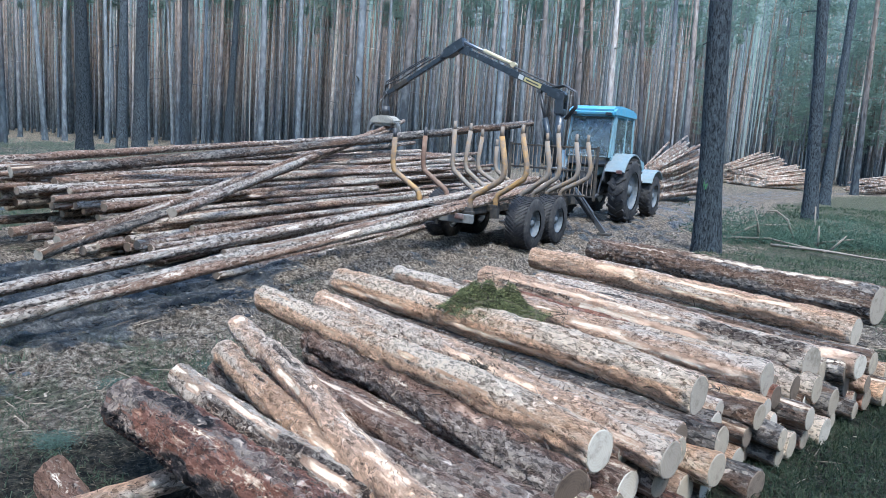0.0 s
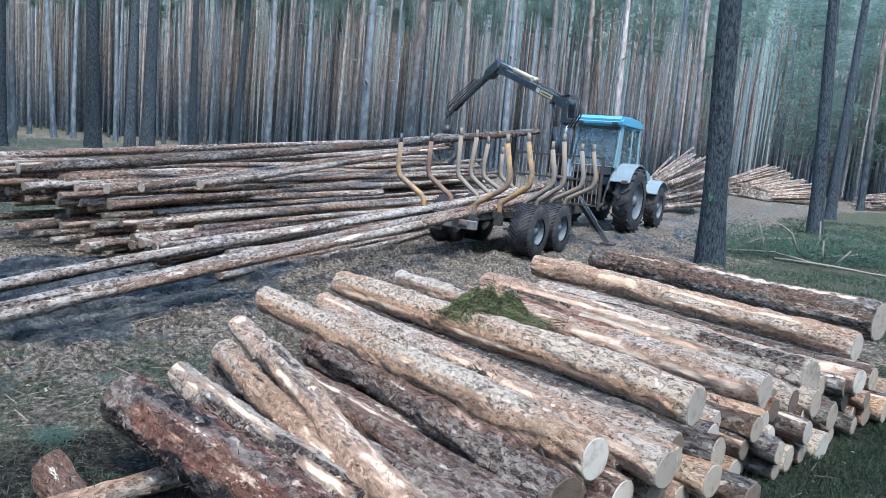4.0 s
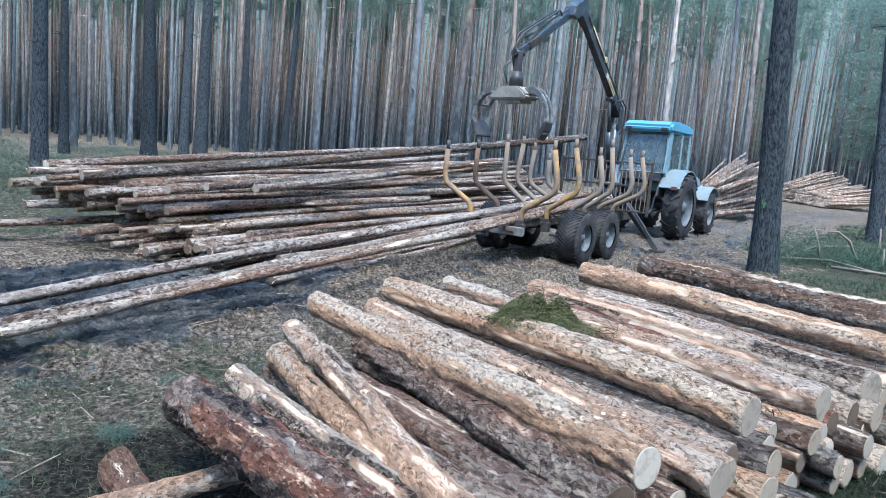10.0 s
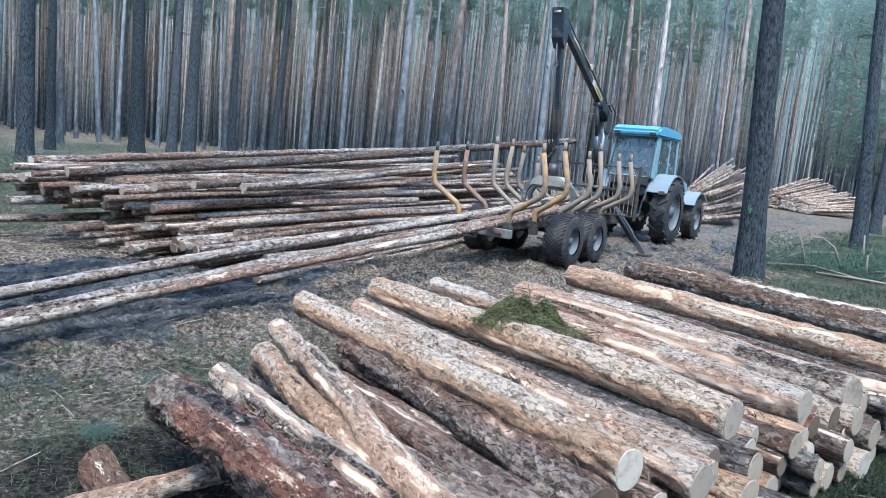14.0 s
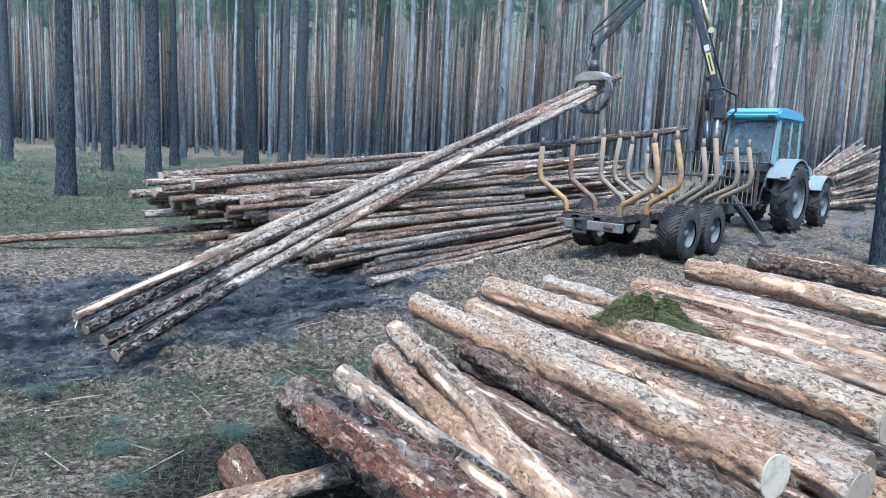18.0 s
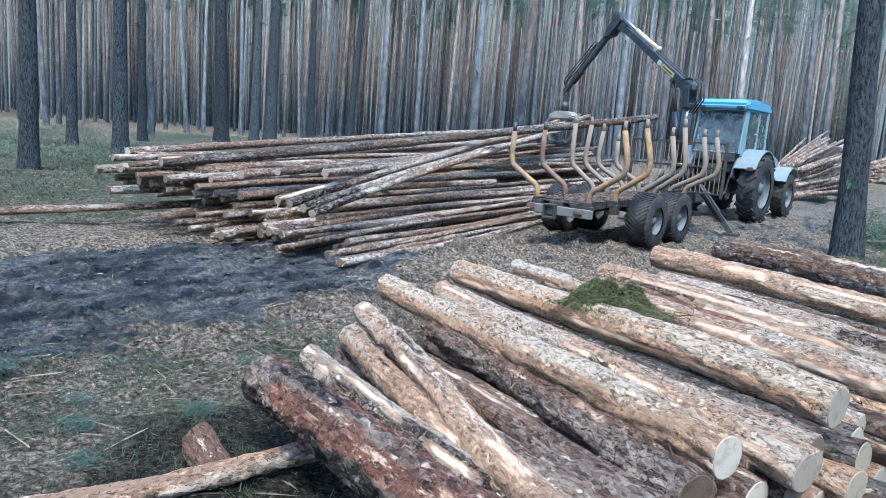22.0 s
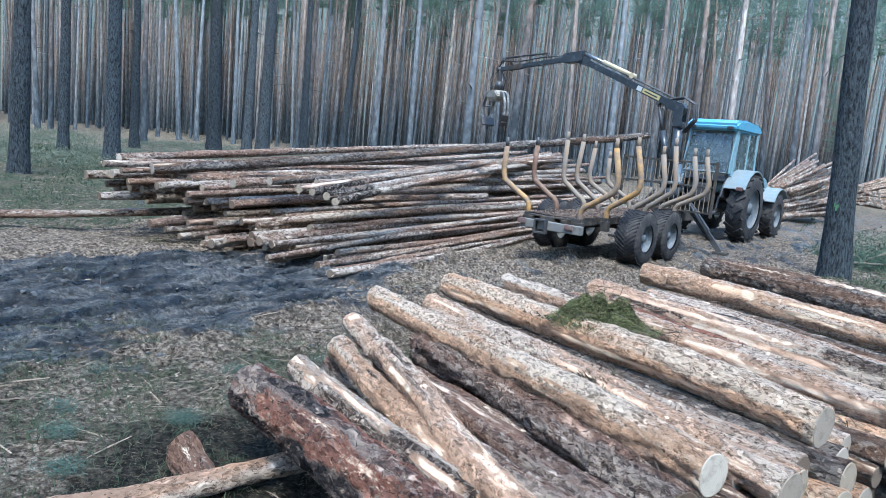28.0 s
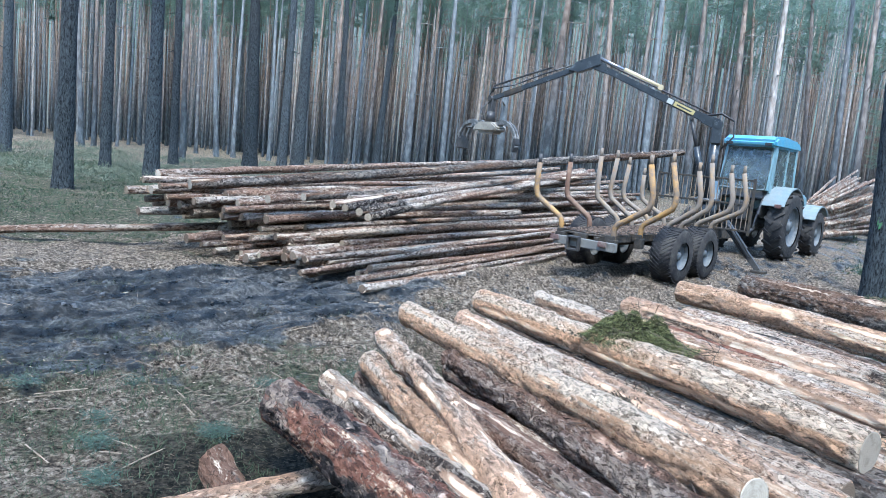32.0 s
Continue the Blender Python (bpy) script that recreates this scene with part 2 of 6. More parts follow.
def standing_bark(name, warmth):
    """Pine trunk: thick grey ridged bark at the foot, thin flaky orange-brown bark higher up."""
    m, nt, b = nodes_of(name, 0.9)
    v, rnd = moved(nt, coords(nt, (1, 1, 0.3)))
    ridges = noise_of(nt, warped(nt, v, 9, 0.1), 30, 6, 0.72) if warmth < 0.5 else noise_of(nt, v, 7, 5, 0.55)
    fine = noise_of(nt, v, 60, 5, 0.75)
    mid = noise_of(nt, v, 4, 4)
    # far trunks' foot tones are raised, standing in for haze among them
    lift = 1.7 if warmth > 0.5 else 1.25
    low = ramp(nt, ridges, [(p, tuple(lift * e for e in c)) for p, c in ((0.4, (0.004, 0.004, 0.005) if warmth < 0.5 else (0.03, 0.033, 0.036)), (0.46, (0.024, 0.028, 0.031) if warmth < 0.5 else (0.04, 0.045, 0.049)), (0.53, (0.05, 0.058, 0.062)), (0.62, (0.075, 0.085, 0.09)))])
    low = blend(nt, 0.25, low, ramp(nt, fine, [(0.38, (0.01, 0.011, 0.012)), (0.62, (0.085, 0.096, 0.105))]))
    geo = nt.nodes.new("ShaderNodeNewGeometry")
    own = nt.nodes.new("ShaderNodeMath")
    own.operation = "FRACT"
    ad0 = nt.nodes.new("ShaderNodeMath")
    ad0.operation = "MULTIPLY_ADD"
    ad0.inputs[1].default_value = 7.3
    nt.links.new(rnd, ad0.inputs[0])
    nt.links.new(geo.outputs["Random Per Island"], ad0.inputs[2])
    nt.links.new(ad0.outputs[0], own.inputs[0])
    # upper bark tones are raised as light; bluish cool set paints in haze
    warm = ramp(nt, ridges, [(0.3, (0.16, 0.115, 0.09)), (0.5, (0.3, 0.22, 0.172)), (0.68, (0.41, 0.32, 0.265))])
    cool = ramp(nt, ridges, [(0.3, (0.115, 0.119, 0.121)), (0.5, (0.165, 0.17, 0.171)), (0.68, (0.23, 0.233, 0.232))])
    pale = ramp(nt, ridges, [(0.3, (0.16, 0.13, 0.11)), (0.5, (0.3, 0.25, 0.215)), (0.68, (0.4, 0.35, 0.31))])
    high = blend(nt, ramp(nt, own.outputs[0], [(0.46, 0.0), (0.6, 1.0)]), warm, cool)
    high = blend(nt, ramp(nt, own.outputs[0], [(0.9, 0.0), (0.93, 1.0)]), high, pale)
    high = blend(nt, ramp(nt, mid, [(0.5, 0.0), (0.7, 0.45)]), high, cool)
    sep = nt.nodes.new("ShaderNodeSeparateXYZ")
    nt.links.new(coords(nt), sep.inputs[0])
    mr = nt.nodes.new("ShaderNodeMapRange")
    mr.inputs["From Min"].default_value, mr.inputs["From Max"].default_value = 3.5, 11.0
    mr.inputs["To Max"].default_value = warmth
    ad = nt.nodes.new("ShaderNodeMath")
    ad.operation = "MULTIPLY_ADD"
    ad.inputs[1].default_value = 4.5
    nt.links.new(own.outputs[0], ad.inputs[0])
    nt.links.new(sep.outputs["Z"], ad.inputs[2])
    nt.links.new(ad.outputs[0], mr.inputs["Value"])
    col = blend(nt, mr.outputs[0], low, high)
    col = blend(nt, 1.0, col, ramp(nt, own.outputs[0], [(0.0, 0.6), (1.0, 1.32)]), "MULTIPLY")
    nt.links.new(col, b.inputs["Base Color"])
    relief(nt, b, blend(nt, 0.25, ridges, fine), 1.0, 0.1)
    return m


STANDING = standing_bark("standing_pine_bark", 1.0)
THICK_BARK = standing_bark("thick_grey_pine_bark", 0.06)


def leafy(name, a, c, through_light=0.0):
    m, nt, b = nodes_of(name, 0.7)
    g = nt.nodes.new("ShaderNodeNewGeometry")
    col = ramp(nt, g.outputs["Random Per Island"], [(0.0, a), (1.0, c)])
    nt.links.new(col, b.inputs["Base Color"])
    if through_light:
        tl = nt.nodes.new("ShaderNodeBsdfTranslucent")
        mx = nt.nodes.new("ShaderNodeMixShader")
        mx.inputs[0].default_value = through_light
        nt.links.new(col, tl.inputs["Color"])
        nt.links.new(b.outputs[0], mx.inputs[1])
        nt.links.new(tl.outputs[0], mx.inputs[2])
        nt.links.new(mx.outputs[0], nt.nodes["Material Output"].inputs["Surface"])
    return m


NEEDLES = leafy("pine_needles", (0.125, 0.18, 0.145), (0.25, 0.33, 0.255), 0.6)
FAR_NEEDLES = leafy("far_pine_needles", (0.125, 0.175, 0.145), (0.205, 0.265, 0.215), 0.55)
BRUSH = leafy("fading_brush_needles", (0.025, 0.05, 0.036), (0.1, 0.15, 0.1), 0.3)
GRASS = leafy("grass_blades", (0.03, 0.05, 0.03), (0.11, 0.135, 0.08), 0.4)
# darker copy of the grass, with shade beside the stack put into its colour
SHADED_GRASS = leafy("shaded_grass_blades", (0.012, 0.022, 0.013), (0.055, 0.068, 0.038), 0.3)
SPRIG = leafy("bluish_pine_sprigs", (0.03, 0.05, 0.04), (0.085, 0.12, 0.095))
HEATH = leafy("faded_heath", (0.05, 0.07, 0.05), (0.19, 0.2, 0.14), 0.3)
TUFT = leafy("tuft_blades", (0.025, 0.04, 0.024), (0.15, 0.16, 0.1), 0.3)
MOSS = leafy("moss_clump", (0.006, 0.006, 0.004), (0.155, 0.16, 0.066))
LITTER = leafy("leaf_and_needle_litter", (0.01, 0.008, 0.005), (0.14, 0.112, 0.078))
CHIPS = leafy("bark_chips", (0.03, 0.021, 0.015), (0.36, 0.29, 0.215))
SHREDS = leafy("bark_shreds", (0.024, 0.017, 0.014), (0.17, 0.12, 0.09))
FLAKES, fnt, fb = nodes_of("loose_bark_flakes", 0.8)
fnt.links.new(ramp(fnt, fnt.nodes.new("ShaderNodeNewGeometry").outputs["Random Per Island"], [(0.0, (0.2, 0.14, 0.1)), (0.25, (0.28, 0.2, 0.145)), (0.65, (0.34, 0.24, 0.17)), (0.95, (0.48, 0.38, 0.29)), (1.0, (0.6, 0.5, 0.4))]), fb.inputs["Base Color"])
STICKS = leafy("bleached_sticks", (0.16, 0.13, 0.1), (0.3, 0.25, 0.2))
TWIGS = leafy("dead_twigs", (0.05, 0.038, 0.03), (0.28, 0.22, 0.165))
CLODS = leafy("mud_clods", (0.005, 0.005, 0.006), (0.055, 0.055, 0.056))
CLODS.node_tree.nodes["Principled BSDF"].inputs["Roughness"].default_value = 0.6
CLODS.node_tree.nodes["Principled BSDF"].inputs["Specular IOR Level"].default_value = 0.5


def soil():
    m, nt, b = nodes_of("forest_soil", 0.85)
    v = coords(nt)
    mid = noise_of(nt, v, 1.6, 6, 0.65)
    patch = noise_of(nt, v, 5.5, 6, 0.7)
    fine = noise_of(nt, v, 24, 6, 0.8)
    grain = noise_of(nt, v, 90, 4, 0.75)
    litter = ramp(nt, fine, [(0.38, (0.01, 0.008, 0.006)), (0.46, (0.1, 0.074, 0.052)), (0.54, (0.25, 0.195, 0.145)), (0.63, (0.47, 0.385, 0.295))])
    litter = blend(nt, ramp(nt, patch, [(0.40, 0.7), (0.5, 0.0)]), litter, blend(nt, fine, (0.01, 0.008, 0.006), (0.1, 0.082, 0.06)))
    grassy = ramp(nt, fine, [(0.38, (0.008, 0.01, 0.006)), (0.5, (0.046, 0.054, 0.028)), (0.62, (0.13, 0.13, 0.078))])
    grassy = blend(nt, ramp(nt, patch, [(0.42, 0.5), (0.55, 0.0)]), grassy, litter)
    turned = nt.nodes.new("ShaderNodeMapping")
    turned.inputs["Rotation"].default_value[2] = radians(-50)
    nt.links.new(v, turned.inputs["Vector"])
    drawn = nt.nodes.new("ShaderNodeVectorMath")
    drawn.operation = "MULTIPLY"
    drawn.inputs[1].default_value = (0.2, 1.5, 1.0)
    nt.links.new(turned.outputs[0], drawn.inputs[0])
    ruts = noise_of(nt, drawn.outputs[0], 4.0, 8, 0.72, 0.35)
    # pale stops paint the wet sheen on the ruts into the mud's colour
    mud = ramp(nt, blend(nt, 0.42, ruts, fine), [(0.44, (0.0015, 0.002, 0.0025)), (0.485, (0.01, 0.0115, 0.0125)), (0.53, (0.045, 0.05, 0.052)), (0.575, (0.12, 0.126, 0.126)), (0.63, (0.2, 0.205, 0.2))])
    mud = blend(nt, ramp(nt, patch, [(0.54, 0.0), (0.66, 0.6)]), mud, (0.085, 0.083, 0.08))
    # where the wheels have gone: a strip along the road, worn wide in the clearing
    att = nt.nodes.new("ShaderNodeVertexColor")
    att.layer_name = "wear"
    sep = nt.nodes.new("ShaderNodeSeparateColor")
    nt.links.new(att.outputs["Color"], sep.inputs[0])
    def patchy(chan, amount):
        a = nt.nodes.new("ShaderNodeMath")
        a.operation = "ADD"
        s = nt.nodes.new("ShaderNodeMath")
        s.operation = "MULTIPLY_ADD"
        s.inputs[1].default_value, s.inputs[2].default_value = amount, -0.5 * amount
        nt.links.new(mid, s.inputs[0])
        nt.links.new(sep.outputs[chan], a.inputs[0])
        nt.links.new(s.outputs[0], a.inputs[1])
        return ramp(nt, a.outputs[0], [(0.38, 0.0), (0.62, 1.0)])
    # dark mossy soil, with the shade by the logs mixed into its colour
    shaded_humus = ramp(nt, fine, [(0.4, (0.003, 0.0028, 0.002)), (0.5, (0.018, 0.016, 0.011)), (0.64, (0.075, 0.062, 0.042))])
    col = blend(nt, patchy("Green", 2.2), litter, grassy)
    col = blend(nt, patchy("Blue", 1.2), col, shaded_humus)
    streak = ramp(nt, ruts, [(0.46, 1.0), (0.58, 0.72)])
    mudm = blend(nt, 1.0, patchy("Red", 3.2), streak, "MULTIPLY")
    col = blend(nt, mudm, col, mud)
    nt.links.new(col, b.inputs["Base Color"])
    nt.links.new(blend(nt, mudm, (0.9, 0.9, 0.9), ramp(nt, patch, [(0.4, 0.22), (0.6, 0.7)])), b.inputs["Roughness"])
    nt.links.new(blend(nt, mudm, (0.12, 0.12, 0.12), (0.55, 0.55, 0.55)), b.inputs["Specular IOR Level"])
    relief(nt, b, blend(nt, 0.3, blend(nt, 0.6, blend(nt, mudm, patch, ruts), fine), grain), 1.0, 0.12)
    return m


SOIL = soil()


def painted(name, base, worn, rough=0.45, metal=0.0, amount=0.5, dust=(0.25, 0.22, 0.19), dustiness=0.3):
    m, nt, b = nodes_of(name, rough, metal)
    v = coords(nt)
    wearm = ramp(nt, noise_of(nt, v, 7, 6, 0.7, 0.3), [(amount, 0.0), (amount + 0.12, 1.0)])
    col = blend(nt, wearm, base, worn)
    col = blend(nt, ramp(nt, noise_of(nt, v, 3, 6, 0.7), [(0.35, 0.0), (0.75, dustiness * 2)]), col, dust)
    nt.links.new(col, b.inputs["Base Color"])
    nt.links.new(ramp(nt, noise_of(nt, v, 18, 4), [(0.3, rough * 0.7), (0.7, min(1.0, rough * 1.5))]), b.inputs["Roughness"])
    relief(nt, b, noise_of(nt, v, 25, 4), 0.15, 0.005)
    return m


CAB_BLUE = painted("faded_blue_paint", (0.15, 0.265, 0.3), (0.22, 0.31, 0.33), 0.45, amount=0.55, dust=(0.2, 0.23, 0.23), dustiness=0.35)
ROOF_BLUE = painted("bright_blue_roof", (0.075, 0.29, 0.41), (0.2, 0.38, 0.46), 0.4, amount=0.6, dustiness=0.2)
FENDER_GREY = painted("pale_grey_blue_fender", (0.15, 0.2, 0.215), (0.2, 0.22, 0.22), 0.5, amount=0.5, dust=(0.17, 0.165, 0.15), dustiness=0.4)
DARK_STEEL = painted("dark_oily_steel", (0.014, 0.015, 0.018), (0.045, 0.042, 0.04), 0.5, 0.1, 0.6, dustiness=0.12)
GREY_STEEL = painted("worn_grey_steel", (0.028, 0.027, 0.026), (0.065, 0.05, 0.036), 0.75, 0.0, 0.48, dust=(0.12, 0.1, 0.08), dustiness=0.2)
STAKE_GREY = painted("weathered_stake_paint", (0.18, 0.14, 0.108), (0.23, 0.145, 0.075), 0.75, 0.0, 0.5, dust=(0.2, 0.18, 0.155), dustiness=0.3)
STAKE_RUST = painted("rusty_stake_paint", (0.13, 0.07, 0.045), (0.19, 0.12, 0.08), 0.78, 0.0, 0.5, dust=(0.16, 0.13, 0.11), dustiness=0.25)
PALE_STEEL = painted("pale_worn_steel", (0.13, 0.125, 0.115), (0.07, 0.065, 0.06), 0.6, 0.0, 0.52, dust=(0.2, 0.18, 0.15), dustiness=0.3)
STAKE_YELLOW = painted("worn_yellow_paint", (0.31, 0.175, 0.062), (0.17, 0.118, 0.08), 0.72, 0.0, 0.44, dustiness=0.15)
CRANE_PAINT = painted("dark_blue_grey_crane_paint", (0.012, 0.017, 0.023), (0.1, 0.112, 0.12), 0.36, 0.0, 0.56, dust=(0.07, 0.072, 0.074), dustiness=0.2)
YELLOW_LABEL = painted("yellow_label", (0.4, 0.32, 0.12), (0.28, 0.22, 0.1), 0.5, amount=0.6, dustiness=0.2)
CREAM_ROD = painted("cream_cylinder", (0.42, 0.34, 0.2), (0.34, 0.29, 0.2), 0.4, amount=0.55, dustiness=0.15)
CHROME = painted("chromed_rod", (0.3, 0.3, 0.3), (0.2, 0.2, 0.2), 0.35, 0.9, 0.6, dustiness=0.0)
GRAPPLE_GREY = painted("scuffed_grapple_steel", (0.16, 0.142, 0.12), (0.08, 0.066, 0.052), 0.6, 0.0, 0.5, dust=(0.4, 0.36, 0.28), dustiness=0.3)
CLAW_STEEL = painted("worn_claw_steel", (0.085, 0.084, 0.082), (0.25, 0.24, 0.225), 0.5, 0.2, 0.5, dust=(0.16, 0.15, 0.13), dustiness=0.2)
RUBBER = painted("muddy_tyre_rubber", (0.018, 0.018, 0.02), (0.05, 0.046, 0.042), 0.8, 0.0, 0.52, dust=(0.12, 0.105, 0.09), dustiness=0.25)
HUB_GREY = painted("dirty_grey_rim", (0.06, 0.075, 0.088), (0.11, 0.11, 0.11), 0.6, 0.0, 0.5, dust=(0.15, 0.14, 0.125), dustiness=0.3)
RUST = painted("rusty_steel", (0.16, 0.075, 0.04), (0.09, 0.055, 0.04), 0.75, 0.2, 0.5)
LAMP_RED = painted("grimy_red_lamp_glass", (0.09, 0.03, 0.025), (0.1, 0.06, 0.05), 0.5, amount=0.5, dustiness=0.6)
LABEL_WHITE = painted("white_label", (0.4, 0.4, 0.37), (0.3, 0.3, 0.27), 0.5, amount=0.6, dustiness=0.2)


def glass():
    m, nt, b = nodes_of("dusty_window_glass", 0.12)
    b.inputs["Transmission Weight"].default_value = 0.85
    b.inputs["IOR"].default_value = 1.45
    v = coords(nt)
    nt.links.new(ramp(nt, noise_of(nt, v, 5, 6, 0.7), [(0.35, (0.13, 0.17, 0.19)), (0.7, (0.36, 0.43, 0.45))]), b.inputs["Base Color"])
    nt.links.new(ramp(nt, noise_of(nt, v, 3.5, 5, 0.7), [(0.4, 0.08), (0.7, 0.45)]), b.inputs["Roughness"])
    return m


GLASS = glass()

# ---- shape helpers ----


def part(name, bm, material, parent, label=""):
    """Links a bmesh as one mesh object, under a thing or a part."""
    me = bpy.data.meshes.new(name)
    bm.to_mesh(me)
    bm.free()
    for mt in (material if isinstance(material, (list, tuple)) else [material]):
        me.materials.append(mt)
    ob = new(name, me)
    if parent:
        ob.parent = parent
    if label:
        ob["label"] = label
    return ob


def thing(name, label, category, m=None, group=""):
    ob = new(name)
    ob.empty_display_size = 0.2
    if m is not None:
        ob.matrix_basis = m
    return tagged(ob, label, category, group)


def box(bm, x0, y0, z0, x1, y1, z1, bevel=0.01, m=None):
    g = bmesh.ops.create_cube(bm, size=1.0)
    vs = g["verts"]
    bmesh.ops.scale(bm, vec=(x1 - x0, y1 - y0, z1 - z0), verts=vs)
    bmesh.ops.translate(bm, vec=((x0 + x1) / 2, (y0 + y1) / 2, (z0 + z1) / 2), verts=vs)
    if bevel:
        es = list({e for v in vs for e in v.link_edges})
        r = bmesh.ops.bevel(bm, geom=es, offset=bevel, segments=2, affect="EDGES", profile=0.6)
        vs = list({v for fa in r["faces"] for v in fa.verts} | {v for v in vs if v.is_valid})
    if m is not None:
        bmesh.ops.transform(bm, matrix=m, verts=vs)
    return vs


def boxed(*a, **k):
    bm = bmesh.new()
    box(bm, *a, **k)
    return bm


def tube(bm, pts, radii, sides=10, caps=True, smooth=True):
    """A round pipe along the points, with a radius at each."""
    pts = [Vector(p) for p in pts]
    if isinstance(radii, (int, float)):
        radii = [radii] * len(pts)
    rings = []
    up = None
    for i, p in enumerate(pts):
        d = (pts[min(i + 1, len(pts) - 1)] - pts[max(i - 1, 0)]).normalized()
        if up is None:
            up = Vector((0, 0, 1)) if abs(d.z) < 0.9 else Vector((1, 0, 0))
        a = (up - d * up.dot(d)).normalized()
        c = d.cross(a)
        up = a
        rings.append([bm.verts.new(p + radii[i] * (math.cos(k * 2 * math.pi / sides) * a + math.sin(k * 2 * math.pi / sides) * c)) for k in range(sides)])
    for r0, r1 in zip(rings, rings[1:]):
        for k in range(sides):
            f = bm.faces.new((r0[k], r0[(k + 1) % sides], r1[(k + 1) % sides], r1[k]))
            f.smooth = smooth
    if caps:
        bm.faces.new(rings[0][::-1])
        bm.faces.new(rings[-1])
    return rings


def piped(pts, radii, sides=10):
    bm = bmesh.new()
    tube(bm, pts, radii, sides)
    return bm


def prism(bm, outline, x0, x1, bevel=0.0):
    """A plate: an outline in the y-z plane, thick from x0 to x1."""
    a = [bm.verts.new((x0, y, z)) for y, z in outline]
    b = [bm.verts.new((x1, y, z)) for y, z in outline]
    fs = [bm.faces.new(a[::-1]), bm.faces.new(b)]
    n = len(a)
    for k in range(n):
        fs.append(bm.faces.new((a[k], a[(k + 1) % n], b[(k + 1) % n], b[k])))
    bmesh.ops.recalc_face_normals(bm, faces=fs)
    if bevel:
        es = list({e for f in fs for e in f.edges})
        bmesh.ops.bevel(bm, geom=es, offset=bevel, segments=2, affect="EDGES")


def aim(p, q):
    """The pose at p whose z axis points at q."""
    d = Vector(q) - Vector(p)
    return Matrix.Translation(p) @ d.to_track_quat("Z", "Y").to_matrix().to_4x4()


# ---- logs ----


def log_mesh(length, r0, r1, seed, sides=14, rings=18, rough=0.012, bend=0.03, knots=5, ovals=0.05, plates=0.0):
    """Bark of a log along z, a butt of radius r0 at z 0 and r1 at the top, with bumps, knots and a slight bend."""
    rnd = random.Random(seed)
    ph, ph2 = rnd.uniform(0, 6.28), rnd.uniform(0, 6.28)
    spots = [(rnd.uniform(0.1, 0.95) * length, rnd.uniform(0, 6.28), rnd.uniform(0.3, 1.0)) for _ in range(knots)]
    vs, fs = [], []
    for i in range(rings):
        t = i / (rings - 1)
        z = t * length
        r = r0 + (r1 - r0) * t
        bx = bend * math.sin(math.pi * t + 0.3) * math.cos(ph) + bend * 0.4 * math.sin(2.7 * math.pi * t + ph2)
        by = bend * math.sin(math.pi * t + 0.3) * math.sin(ph) + bend * 0.3 * math.sin(2.1 * math.pi * t + ph)
        for k in range(sides):
            a = k * 2 * math.pi / sides
            q = r * (1 + ovals * math.cos(2 * a + ph2))
            q += rough * noise.noise(Vector((math.cos(a) * r * 9 + seed, math.sin(a) * r * 9, z * 3.1)))
            q += rough * 0.8 * noise.noise(Vector((math.cos(a) * r * 24, math.sin(a) * r * 24 + seed, z * 9)))
            if plates:
                u = noise.noise(Vector((math.cos(a) * r * 32 + seed, math.sin(a) * r * 32, z * 16)))
                u += 0.5 * noise.noise(Vector((math.cos(a) * r * 75, math.sin(a) * r * 75 + seed, z * 42)))
                q += plates * (max(-1.0, min(1.0, u * 5)) + 0.5 * max(0.0, u))
            for kz, ka, kh in spots:
                da = (a - ka + math.pi) % (2 * math.pi) - math.pi
                q += kh * 0.014 * math.exp(-((z - kz) / 0.035) ** 2 - (da * r / 0.035) ** 2)
            vs.append((bx + q * math.cos(a), by + q * math.sin(a), z))
    for i in range(rings - 1):
        for k in range(sides):
            k2 = (k + 1) % sides
            fs.append((i * sides + k, i * sides + k2, (i + 1) * sides + k2, (i + 1) * sides + k))
    ends = []
    for i, z, s in ((0, -0.002, 1), (rings - 1, length + 0.002, -1)):
        ring = [Vector(vs[i * sides + k]) for k in range(sides)]
        c = sum(ring, Vector()) / sides
        rad = [(v - c).xy.length for v in ring]
        soft = [sum(rad[(k + o) % sides] for o in (-3, -2, -1, 0, 1, 2, 3)) / 7 for k in range(sides)]
        ends.append([(*(c + (v - c) * (0.94 * q / max(r, 1e-4))).xy, z) for v, q, r in zip(ring, soft, rad)])
        b = len(vs)
        vs += ends[-1]
        for k in range(sides):
            k2 = (k + 1) % sides
            a0, a1 = i * sides + k, i * sides + k2
            fs.append((a1, a0, b + k, b + k2) if s > 0 else (a0, a1, b + k2, b + k))
    me = bpy.data.meshes.new("log")
    me.from_pydata(vs, [], fs)
    me.polygons.foreach_set("use_smooth", [True] * len(fs))
    return me, ends


